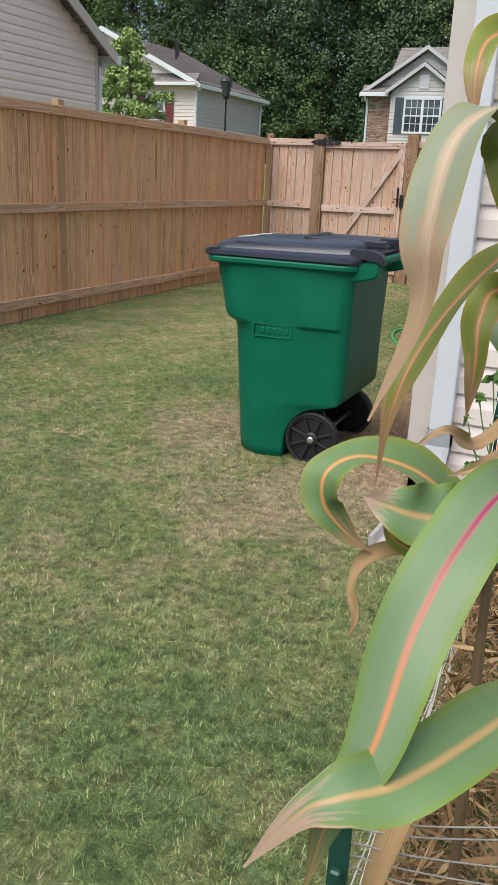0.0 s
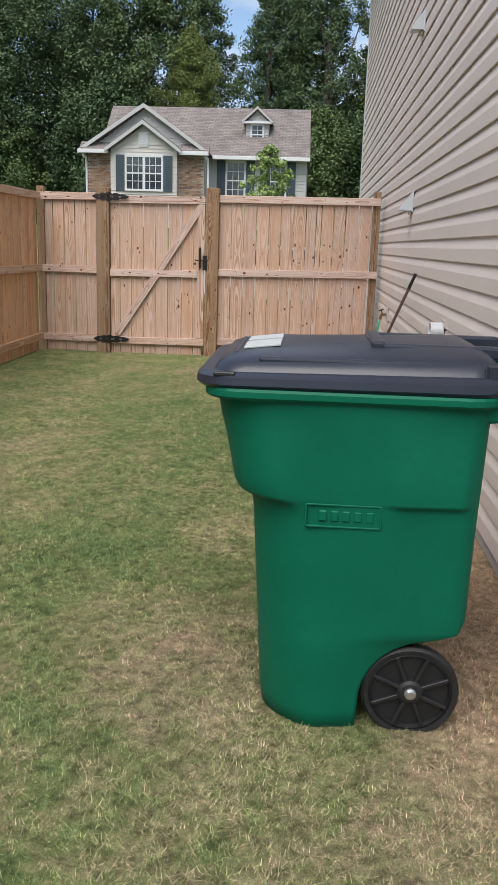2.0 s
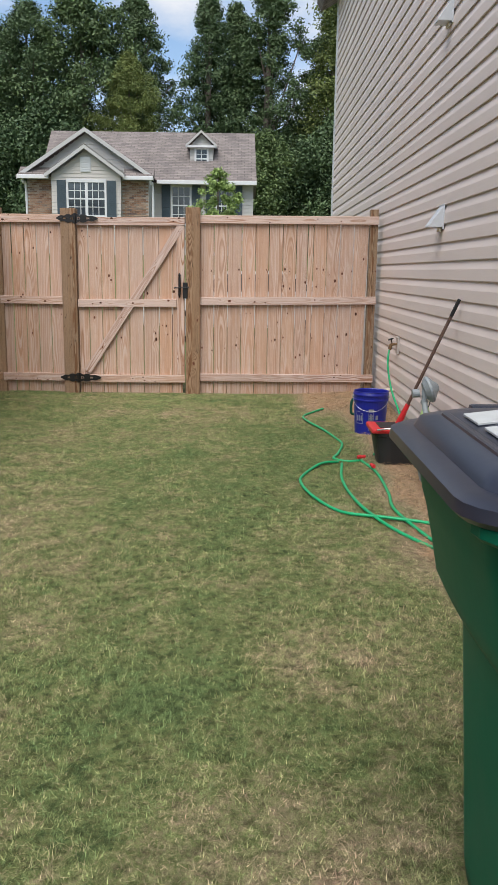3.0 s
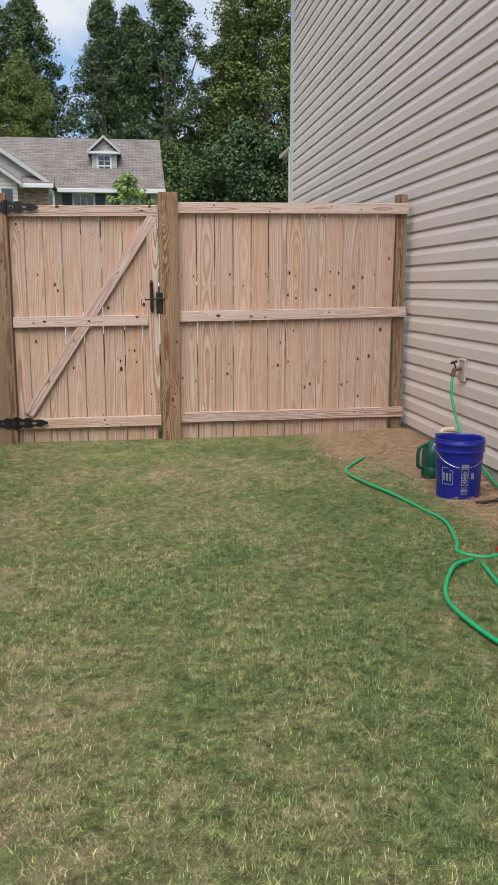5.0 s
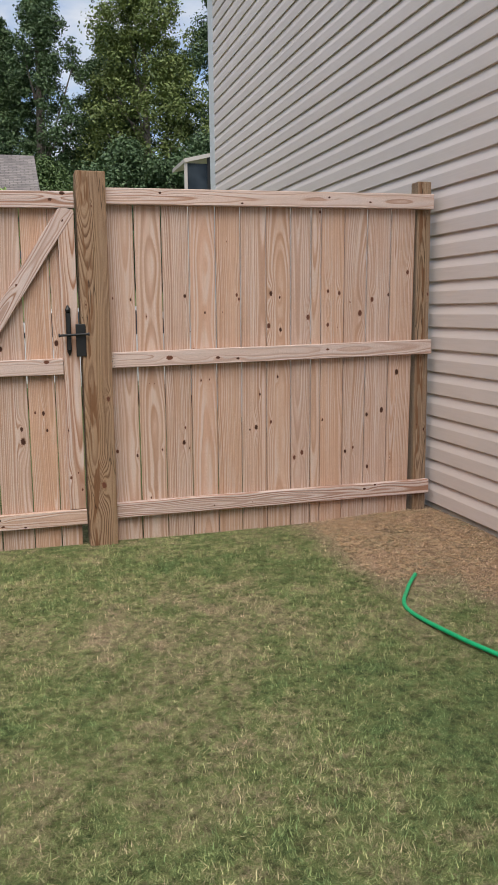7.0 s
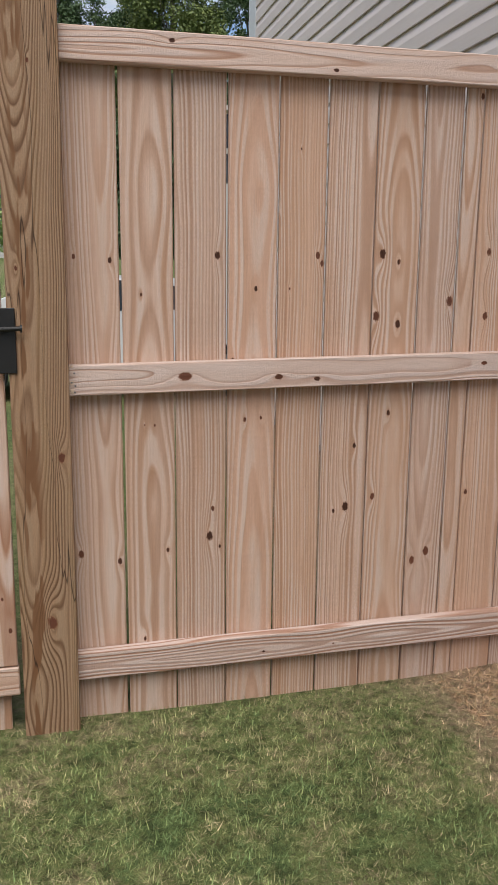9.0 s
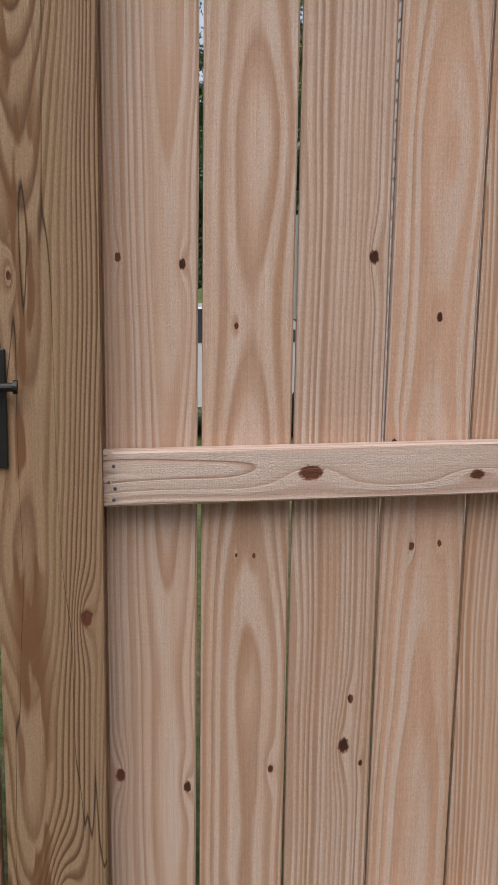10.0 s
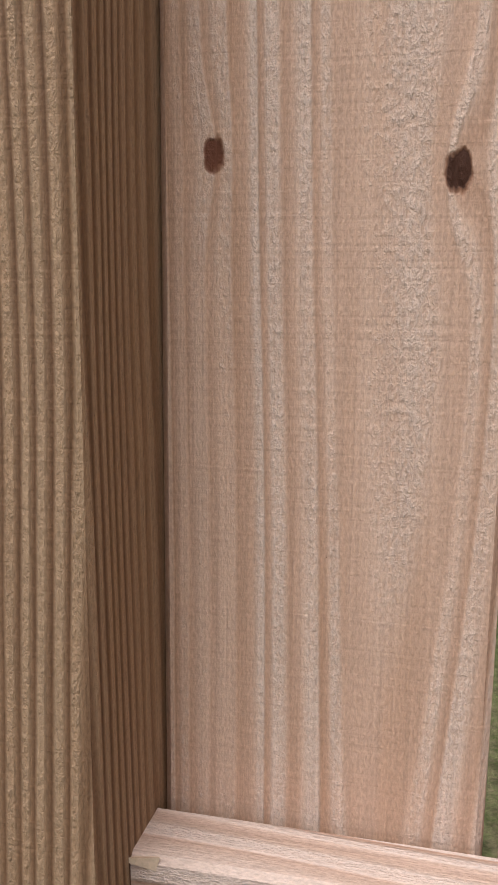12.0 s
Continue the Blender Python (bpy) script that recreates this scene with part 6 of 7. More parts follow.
def mop_tub():
    t = thing("mop_tub", "charcoal mop tub with a red wringer rim", "mop tub", (-1.155, 8.95, -0.06))
    bm = bmesh.new()
    rows = []
    for z, a, b in ((0.0, 0.145, 0.12), (0.01, 0.15, 0.125), (0.22, 0.19, 0.155), (0.225, 0.203, 0.168), (0.245, 0.205, 0.17), (0.245, 0.185, 0.15), (0.06, 0.150, 0.12)):
        row = []
        for k in range(32):
            u = 2 * math.pi * k / 32
            row.append(bm.verts.new((a * math.copysign(abs(math.cos(u)) ** 0.6, math.cos(u)), b * math.copysign(abs(math.sin(u)) ** 0.6, math.sin(u)), z)))
        rows.append(row)
    for p, q in zip(rows, rows[1:]):
        for k in range(32):
            bm.faces.new((p[k], p[(k + 1) % 32], q[(k + 1) % 32], q[k]))
    bm.faces.new(rows[0])
    bm.faces.new(rows[-1])
    part("tub", bm, M_tub, t)
    bm = bmesh.new()
    box(bm, -0.215, 0.09, -0.165, 0.165, 0.247, 0.282, 0.012)
    part("wringer_rim", bm, M_red, t)
    # wringer opening: a flat black slab on the rim stands for the dark hollow
    bm = bmesh.new()
    box(bm, -0.15, 0.05, -0.115, 0.115, 0.283, 0.287, 0.001)
    part("wringer_well", bm, M_black, t)
    bm = bmesh.new()
    tube(bm, [(-0.19, -0.15, 0.27), (-0.1, -0.20, 0.29), (0.1, -0.20, 0.29), (0.17, -0.14, 0.25)], 0.006, 8)
    part("carry_handle", bm, M_steel, t)
    m = thing("mop", "brown mop pole leaning on the wall, red socket", "mop", (0, 0, 0))
    base, top = Vector((-1.14, 8.98, 0.24)), Vector((-0.808, 8.72, 1.165))
    d = (top - base).normalized()
    bm = bmesh.new()
    cyl(bm, 0.0125, 0.0125, base + d * 0.10, top - d * 0.12, 12)
    part("pole", bm, M_rust, m)
    bm = bmesh.new()
    cyl(bm, 0.0135, 0.013, top - d * 0.13, top, 12)
    part("grip", bm, M_black, m)
    bm = bmesh.new()
    cyl(bm, 0.026, 0.017, base - d * 0.03, base + d * 0.16, 12)
    part("socket", bm, M_red, m)


mop_tub()


def gas_meter():
    g = thing("gas_meter", "grey gas meter with regulator on cream pipes", "gas meter", (-1.08, 8.02, 0.0))
    bm = bmesh.new()
    rows = []
    for z, a, b in ((0.02, 0.06, 0.05), (0.03, 0.085, 0.07), (0.10, 0.10, 0.085), (0.215, 0.105, 0.09), (0.225, 0.118, 0.10), (0.245, 0.118, 0.10), (0.255, 0.105, 0.09), (0.31, 0.095, 0.08), (0.345, 0.06, 0.05), (0.355, 0.03, 0.03)):
        row = []
        for k in range(24):
            u = 2 * math.pi * k / 24
            row.append(bm.verts.new((a * math.copysign(abs(math.cos(u)) ** 0.65, math.cos(u)), b * math.copysign(abs(math.sin(u)) ** 0.65, math.sin(u)), z)))
        rows.append(row)
    for p, q in zip(rows, rows[1:]):
        for k in range(24):
            bm.faces.new((p[k], p[(k + 1) % 24], q[(k + 1) % 24], q[k]))
    bm.faces.new(rows[0])
    bm.faces.new(rows[-1])
    part("body", bm, M_meter, g)
    bm = bmesh.new()
    cyl(bm, 0.018, 0.018, (0.0, 0, 0.02), (0.0, 0, -0.08), 10)
    part("foot", bm, M_meter, g)
    bm = bmesh.new()
    box(bm, -0.075, 0.035, -0.125, -0.085, 0.245, 0.325, 0.006)
    part("dial_box", bm, M_cream, g)
    bm = bmesh.new()
    box(bm, -0.06, 0.02, -0.129, -0.124, 0.262, 0.312, 0.002)
    part("dial_window", bm, M_glass, g)
    for a, b, r, mat in (((0.0, 0, 0.34), (0.0, 0, 0.43), 0.022, M_meter), ((0.0, 0, 0.42), (0.10, 0.02, 0.425), 0.021, M_meter), ((0.10, 0.02, 0.425), (0.315, 0.03, 0.425), 0.018, M_cream), ((-0.03, 0.07, 0.33), (-0.05, 0.17, 0.52), 0.019, M_meter), ((-0.05, 0.17, 0.50), (-0.05, 0.17, 0.60), 0.018, M_meter)):
        bm = bmesh.new()
        cyl(bm, r, r, a, b, 12)
        cyl(bm, r * 1.3, r * 1.3, Vector(a).lerp(Vector(b), 0.08), Vector(a).lerp(Vector(b), 0.28), 8)
        part("pipe", bm, mat, g)
    bm = bmesh.new()
    lathe(bm, [(0.0, -0.04), (0.055, -0.036), (0.082, -0.012), (0.088, -0.008), (0.088, 0.008), (0.082, 0.012), (0.05, 0.036), (0.02, 0.06), (0.0, 0.062)], 20, pose(-0.02, 0.17, 0.60, 0, 70, 0))
    part("regulator", bm, M_meter, g)
    bm = bmesh.new()
    cyl(bm, 0.028, 0.028, (-0.085, 0.17, 0.575), (-0.13, 0.17, 0.57), 12)
    part("regulator_cap", bm, M_meter, g)
    # bag hung on the meter
    b = thing("plastic_bag", "pale green plastic bag hanging from the meter", "bag", (-1.065, 8.42, 0.03))
    bm = bmesh.new()
    rng = np.random.default_rng(8)
    rows = []
    for z, r in ((0.02, 0.03), (0.035, 0.085), (0.08, 0.110), (0.14, 0.105), (0.21, 0.085), (0.27, 0.06), (0.32, 0.042), (0.36, 0.035), (0.42, 0.02)):
        rows.append([bm.verts.new((r * math.cos(2 * math.pi * k / 26) * (1 + 0.10 * rng.normal()) + 0.04 * (0.3 - z), 0.75 * r * math.sin(2 * math.pi * k / 26) * (1 + 0.10 * rng.normal()), z)) for k in range(26)])
    for p, q in zip(rows, rows[1:]):
        for k in range(26):
            bm.faces.new((p[k], p[(k + 1) % 26], q[(k + 1) % 26], q[k]))
    bm.faces.new(rows[0])
    part("sack", bm, M_bag, b, smooth=True)
    for s in (-1, 1):
        bm = bmesh.new()
        tube(bm, [(0.015 * s, 0, 0.41), (0.02 + 0.02 * s, 0.03, 0.48), (0.10, 0.15, 0.54)], 0.004, 6)
        part("handle_loop", bm, M_black, b)
    r_ = thing("red_bottle", "small red bottle standing beside the meter", "bottle", (-0.93, 8.30, -0.06))
    bm = bmesh.new()
    lathe(bm, [(0.0, 0.0), (0.045, 0.0), (0.048, 0.01), (0.048, 0.30), (0.02, 0.36), (0.018, 0.42), (0.0, 0.42)], 16)
    part("body", bm, M_red, r_)


gas_meter()


def shears(at):
    s = thing("hand_tool", "black and white hand tool lying on straw", "tool", at, turn=10)
    for k, mat in ((-1, M_black), (1, M_tub)):
        bm = bmesh.new()
        tube(bm, [(-0.10, 0.02 * k, 0.01), (-0.02, 0.0, 0.015), (0.05, 0.015 * k, 0.02), (0.10, 0.02 * k, 0.03)], 0.010, 8)
        part("grip", bm, mat, s)
    bm = bmesh.new()
    cyl(bm, 0.018, 0.018, (0.09, 0.0, 0.035), (0.13, 0.0, 0.045), 10)
    part("head", bm, M_paper, s)


shears((-1.06, 9.88, -0.05))


# ---- garden by the path: maize, tomatoes, stakes, netting ----
def leaf_skin(name, edge, body, rib, rib_edge, dry, dry_from=0.82, rib_wide=0.16, rib_tip=None):
    """A maize leaf: pale or coloured midrib, fine parallel veins, browned tip and margins."""
    n = Nodes(name)
    u = n.m("ABSOLUTE", n.attr("across"))
    v = n.attr("along")
    p = n.comb(n.m("MULTIPLY", n.attr("across"), 1.0), n.m("MULTIPLY", v, 0.15), n.rand())
    vein = n.noise(n.vm("MULTIPLY", p, (38.0, 6.0, 9.0)), 1.0, 2.0)
    blot = n.noise(n.vm("MULTIPLY", p, (3.0, 22.0, 5.0)), 1.0, 4.0, 0.65)
    col = n.mix(n.ramp(n.m("ADD", u, n.m("MULTIPLY", n.m("SUBTRACT", blot, 0.5), 0.5)), (0.70, 0.0), (1.25, 1.0)), body, edge)
    col = n.mix(0.22, col, n.ramp(vein, (0.3, 0.72), (0.7, 1.2)), "MULTIPLY")
    w = n.m("ADD", u, n.m("MULTIPLY", n.m("SUBTRACT", blot, 0.5), 0.12))
    if rib_tip:
        fade = n.ramp(v, (0.25, 0.0), (0.62, 1.0))
        rib, rib_edge = n.mix(fade, rib, rib_tip), n.mix(fade, rib_edge, tuple(c * 0.8 for c in rib_tip))
    col = n.mix(n.ramp(w, (rib_wide * 0.45, 1.0), (rib_wide, 0.0)), col, n.mix(n.ramp(u, (0.0, 0.0), (0.10, 1.0)), rib, rib_edge))
    d = n.m("ADD", n.m("ADD", n.m("SUBTRACT", v, dry_from), n.m("MULTIPLY", n.m("SUBTRACT", blot, 0.5), 0.7)), n.m("MULTIPLY", n.ramp(u, (0.82, 0.0), (1.0, 1.0)), 0.10))
    col = n.mix(n.m("MULTIPLY", d, 7.0, clamp=True), col, n.mix(vein, dry, tuple(c * 0.55 for c in dry)))
    return n.done(col, 0.5, normal=n.bump(vein, 0.16, 0.002), spec=0.4)


M_corn = leaf_skin("maize_leaf_green", (0.17, 0.19, 0.02), (0.105, 0.172, 0.062), (0.48, 0.26, 0.10), (0.40, 0.19, 0.06), (0.38, 0.22, 0.13))
M_corn_tan = leaf_skin("maize_leaf_fading", (0.21, 0.21, 0.09), (0.185, 0.215, 0.135), (0.42, 0.31, 0.24), (0.36, 0.27, 0.17), (0.36, 0.235, 0.135), 0.62, 0.34)
M_corn_tip = leaf_skin("maize_leaf_dry_tip", (0.13, 0.19, 0.03), (0.108, 0.182, 0.072), (0.36, 0.25, 0.11), (0.30, 0.21, 0.08), (0.42, 0.29, 0.20), 0.72)
M_corn_pink = leaf_skin("maize_leaf_pink_rib", (0.12, 0.19, 0.03), (0.125, 0.190, 0.090), (0.20, 0.02, 0.07), (0.32, 0.10, 0.12), (0.40, 0.23, 0.09), 0.9, 0.14, (0.44, 0.20, 0.08))
M_corn_olive = leaf_skin("maize_leaf_olive", (0.20, 0.17, 0.01), (0.125, 0.155, 0.016), (0.40, 0.24, 0.12), (0.30, 0.13, 0.03), (0.34, 0.20, 0.10), 0.72, 0.24)
M_corn_dry = leaf_skin("maize_leaf_dry", (0.30, 0.19, 0.09), (0.35, 0.23, 0.11), (0.44, 0.29, 0.14), (0.26, 0.12, 0.05), (0.28, 0.15, 0.07))
M_stalk = plain("maize_stalk", (0.13, 0.085, 0.045), 0.5, vary=0.3, scale=18)
M_vine = plain("tomato_vine", (0.10, 0.17, 0.04), 0.6, vary=0.25, scale=20)
M_tom_leaf = leaf_mat("tomato_leaves", (0.06, 0.13, 0.03), (0.10, 0.20, 0.05), (0.19, 0.30, 0.08))
M_tomato = plain("ripe_tomato", (0.62, 0.15, 0.035), 0.28, vary=0.15, scale=12, bump=0.02)
M_petal = plain("yellow_petals", (0.75, 0.50, 0.02), 0.6, vary=0.1, scale=30)
M_stake = plain("green_steel_stake", (0.008, 0.05, 0.035), 0.4, vary=0.15, scale=30)
M_string = plain("white_netting", (0.42, 0.40, 0.36), 0.8, vary=0.1, scale=60)
M_straw = leaf_mat("dead_stems", (0.10, 0.055, 0.035), (0.20, 0.13, 0.08), (0.36, 0.27, 0.18), 0.8)


def maize_leaf(parent, pts, width, material, face, seed=0, fold=0.22, wave=0.20):
    """A strap leaf along a bent midrib, widest a third of the way, its edges waved, its blade folded at the rib."""
    rng = np.random.default_rng(seed)
    line = tube_points(pts, 9)
    n = len(line)
    bm = bmesh.new()
    cols = [-1, -0.66, -0.33, -0.1, 0.1, 0.33, 0.66, 1]
    ph = rng.uniform(0, 6)
    rows, info = [], []
    hint = Vector(face).normalized()
    for i, c in enumerate(line):
        v = i / (n - 1)
        d = (line[min(i + 1, n - 1)] - line[max(i - 1, 0)]).normalized()
        side = d.cross(hint).normalized()
        up = side.cross(d)
        w = width * min(1.0, (0.55 + 1.6 * v)) * max(0.04, 1 - max(0, (v - 0.35) / 0.65) ** 1.7)
        row = []
        for u in cols:
            ripple = wave * w * math.sin(v * 17 + ph + (2 if u > 0 else 0)) * abs(u) ** 2
            row.append(bm.verts.new(c + side * (u * w) + up * (fold * w * abs(u) + ripple - 0.06 * w)))
            info.append((u, v))
        rows.append(row)
    for p, q in zip(rows, rows[1:]):
        for k in range(len(cols) - 1):
            bm.faces.new((p[k], p[k + 1], q[k + 1], q[k]))
    ob = part("leaf", bm, material, parent, smooth=True)
    for key, col in (("across", 0), ("along", 1)):
        at = ob.data.attributes.new(key, "FLOAT", "POINT")
        at.data.foreach_set("value", np.array([q[col] for q in info], dtype=np.float32))
    return ob


def maize_near():
    p = thing("maize_plant", "maize plant with green, pink-ribbed and withered leaves", "maize plant", (0, 0, 0), group="maize plants")
    bm = bmesh.new()
    tube(bm, [(0.03, 0.80, -0.06), (0.015, 0.79, 0.4), (0.01, 0.785, 0.75), (-0.005, 0.79, 1.0), (-0.03, 0.83, 1.25), (-0.05, 0.90, 1.52)], lambda q: 0.017 * (1 - 0.55 * q) * (1 + 0.10 * math.cos(q * 50)), 10, 8)
    part("stalk", bm, M_stalk, p)
    cam_side = (-0.05, -0.9, 0.35)
    maize_leaf(p, [(-0.005, 0.79, 1.08), (-0.041, 0.64, 1.139), (-0.065, 0.561, 1.118), (-0.082, 0.506, 1.070), (-0.093, 0.464, 1.000), (-0.115, 0.449, 0.945), (-0.129, 0.451, 0.875)], 0.029, M_corn_pink, cam_side, 1)
    maize_leaf(p, [(0.01, 0.79, 0.93), (-0.004, 0.60, 0.985), (-0.039, 0.507, 0.990), (-0.074, 0.455, 0.983), (-0.104, 0.429, 0.980), (-0.129, 0.423, 0.963), (-0.166, 0.422, 0.903)], 0.029, M_corn_tip, (-0.1, -0.6, 0.75), 2)
    maize_leaf(p, [(-0.045, 0.88, 1.38), (-0.078, 0.80, 1.425), (-0.100, 0.716, 1.425), (-0.121, 0.654, 1.395), (-0.128, 0.628, 1.328), (-0.125, 0.622, 1.273), (-0.153, 0.603, 1.185)], 0.028, M_corn_tan, (-0.35, -0.9, 0.2), 3)
    maize_leaf(p, [(-0.03, 0.86, 1.28), (-0.066, 0.82, 1.322), (-0.098, 0.743, 1.295), (-0.127, 0.668, 1.245), (-0.144, 0.642, 1.189), (-0.156, 0.657, 1.110)], 0.021, M_corn_olive, (-0.5, -0.8, 0.35), 4)
    maize_leaf(p, [(-0.05, 0.90, 1.46), (-0.10, 0.85, 1.495), (-0.124, 0.797, 1.488), (-0.129, 0.763, 1.458), (-0.123, 0.753, 1.405)], 0.019, M_corn_olive, (-0.2, -0.95, 0.1), 5)
    maize_leaf(p, [(-0.03, 0.85, 1.24), (-0.095, 0.845, 1.268), (-0.107, 0.812, 1.243), (-0.104, 0.798, 1.198), (-0.107, 0.805, 1.145)], 0.018, M_corn_olive, (-0.1, -1, 0), 6)
    maize_leaf(p, [(-0.02, 0.86, 1.22), (-0.102, 0.894, 1.246), (-0.080, 0.859, 1.212), (-0.063, 0.853, 1.166)], 0.020, M_corn_pink, (0.1, -1, 0.1), 7)
    maize_leaf(p, [(-0.04, 0.85, 1.40), (-0.087, 0.74, 1.400), (-0.087, 0.706, 1.385), (-0.075, 0.70, 1.345), (-0.060, 0.72, 1.30)], 0.020, M_corn_olive, (0.2, -1, 0), 8)


def maize_far():
    p = thing("maize_plant", "drooping maize plant with a curled leaf and dry tips", "maize plant", (0, 0, 0), group="maize plants")
    bm = bmesh.new()
    tube(bm, [(-0.085, 1.245, -0.06), (-0.09, 1.24, 0.3), (-0.10, 1.227, 0.75), (-0.10, 1.20, 1.10), (-0.075, 1.16, 1.38)], lambda q: 0.011 * (1 - 0.5 * q) * (1 + 0.10 * math.cos(q * 45)), 10, 8)
    part("stalk", bm, M_stalk, p)
    maize_leaf(p, [(-0.100, 1.227, 0.800), (-0.150, 1.226, 0.880), (-0.215, 1.179, 0.953), (-0.290, 1.123, 0.983), (-0.332, 1.087, 0.962), (-0.332, 1.081, 0.915), (-0.298, 1.097, 0.868), (-0.262, 1.113, 0.838)], 0.044, M_corn, (-0.3, -0.5, 0.8), 11)
    maize_leaf(p, [(-0.100, 1.215, 0.900), (-0.146, 1.130, 0.912), (-0.196, 1.100, 0.915), (-0.238, 1.090, 0.925), (-0.275, 1.085, 0.935)], 0.050, M_corn_tip, (-0.2, -0.8, 0.5), 19, 0.3, 0.25)
    maize_leaf(p, [(-0.097, 1.178, 1.197), (-0.076, 1.047, 1.115), (-0.107, 0.938, 1.083), (-0.138, 0.887, 1.106), (-0.167, 0.868, 1.088)], 0.0115, M_corn_dry, (-0.2, -0.8, 0.5), 12, 0.4, 0.3)
    maize_leaf(p, [(-0.097, 1.186, 1.147), (-0.061, 0.940, 1.098), (-0.092, 0.894, 1.074), (-0.130, 0.875, 1.057)], 0.0107, M_corn_dry, (0, -0.9, 0.4), 13, 0.4, 0.3)
    maize_leaf(p, [(-0.106, 1.227, 0.819), (-0.196, 1.178, 0.836), (-0.260, 1.121, 0.832), (-0.282, 1.096, 0.787), (-0.270, 1.092, 0.737), (-0.282, 1.088, 0.696)], 0.0115, M_corn_dry, (-0.3, -0.8, 0.3), 14, 0.5, 0.5)
    maize_leaf(p, [(-0.163, 1.162, 0.819), (-0.229, 1.137, 0.852), (-0.253, 1.129, 0.889)], 0.0131, M_corn_olive, (0.1, -1, 0.2), 15, 0.4, 0.3)
    maize_leaf(p, [(-0.097, 1.244, 0.737), (-0.163, 1.227, 0.770), (-0.212, 1.195, 0.721), (-0.233, 1.186, 0.614)], 0.0164, M_corn_dry, (-0.2, -0.9, 0.2), 16, 0.4, 0.4)
    maize_leaf(p, [(-0.089, 1.236, 0.590), (-0.114, 1.063, 0.606), (-0.138, 0.949, 0.573), (-0.163, 0.899, 0.459), (-0.171, 0.891, 0.344)], 0.0246, M_corn_dry, (-0.2, -0.9, 0.3), 17, 0.4, 0.3)
    maize_leaf(p, [(-0.097, 1.227, 0.942), (-0.081, 1.162, 0.959), (-0.106, 1.063, 0.901), (-0.122, 1.031, 0.787)], 0.0246, M_corn, (0, -0.9, 0.4), 18)


maize_near()
maize_far()


def straw_litter():
    """Dead grass stems lying along the wall foot and in the fence corner."""
    rng = np.random.default_rng(17)
    x, y = rng.uniform(-2.05, -0.80, 60000), rng.uniform(4.7, 12.38, 60000)
    keep = dryness(x, y) > 0.80
    x, y = x[keep], y[keep]
    n = len(x)
    a = rng.uniform(0, 2 * math.pi, n)
    l = rng.uniform(0.010, 0.034, n)[:, None]
    w = rng.uniform(0.0007, 0.0016, n)[:, None]
    u = np.stack([np.cos(a), np.sin(a), rng.normal(0, 0.16, n)], -1)
    v = np.stack([-np.sin(a), np.cos(a), rng.normal(0, 0.4, n)], -1)
    ctr = np.stack([x, y, ground_height(x, y) + rng.uniform(0.004, 0.022, n)], -1)
    co = np.stack([ctr - u * l, ctr + v * w, ctr + u * l, ctr - v * w], 1).reshape(-1, 3)
    k = np.arange(n) * 4
    tri = np.stack([k, k + 1, k + 2, k, k + 2, k + 3], -1).reshape(-1)
    tagged(link("straw_litter", mesh_from("straw_litter", co, tri), M_litter), "dead tan grass stems lying along the house wall", "plant litter", kind="stuff")


M_litter = leaf_mat("dead_grass_stems", (0.20, 0.12, 0.07), (0.40, 0.265, 0.17), (0.56, 0.41, 0.29), 0.8)
straw_litter()


def stake(at, height, label):
    s = thing("garden_stake", label, "stake", at, group="garden stakes")
    bm = bmesh.new()
    box(bm, -0.014, 0.014, -0.003, 0.003, -0.05, height, 0.001)
    box(bm, -0.003, 0.003, 0.003, 0.022, -0.05, height, 0.001)
    part("post", bm, M_stake, s)
    z = 0.12
    while z < height:
        bm = bmesh.new()
        box(bm, -0.008, 0.008, -0.016, -0.003, z, z + 0.014, 0.003)
        part("hook", bm, M_stake, s)
        z += 0.105
    return s


stake((-0.205, 0.86, -0.05), 0.68, "dark green steel stake with a white tie")
stake((-0.335, 3.34, -0.05), 0.70, "dark green steel stake with hooks")
tie = thing("cable_tie", "white plastic tie on the stake", "tie", (-0.205, 0.86, 0.585))
bm = bmesh.new()
lathe(bm, [(0.019, -0.004), (0.021, -0.004), (0.021, 0.004), (0.019, 0.004), (0.019, -0.004)], 16)
part("band", bm, M_string, tie)


def netting():
    """Garden netting slumped between the stakes: a bundle of cords."""
    n_ = thing("garden_netting", "slack white garden netting strung along the bed", "netting", (0, 0, 0))
    rng = np.random.default_rng(3)
    for i in range(9):
        z0, z1 = 0.58 - 0.012 * i, 0.60 - 0.06 * i
        x1 = -0.335 + rng.uniform(-0.01, 0.03)
        pts = [(-0.203, 0.862, z0 if i < 3 else z0 - 0.05 * i)]
        for k in range(1, 6):
            t = k / 6
            sag = 0.40 * math.sin(math.pi * t) ** 0.8 * (0.75 + 0.35 * rng.random())
            pts.append((-0.203 + (x1 + 0.203) * t + rng.uniform(-0.02, 0.02), 0.862 + 2.48 * t, max(-0.02, z0 + (z1 - z0) * t - sag)))
        pts.append((x1, 3.335, max(0.0, z1)))
        bm = bmesh.new()
        tube(bm, pts, 0.0016, 5, 6)
        part("cord", bm, M_string, n_)
    for i in range(5):
        bm = bmesh.new()
        a = rng.uniform(0.95, 1.25)
        tube(bm, [(-0.20 - rng.uniform(0, 0.02), 0.865, 0.58 - 0.02 * i), (-0.12, 0.86 + 0.1 * a, 0.52 - 0.03 * i), (0.02, 0.9 + 0.25 * a, 0.42 - 0.05 * i)], 0.0014, 5, 5)
        part("cord", bm, M_string, n_)


netting()


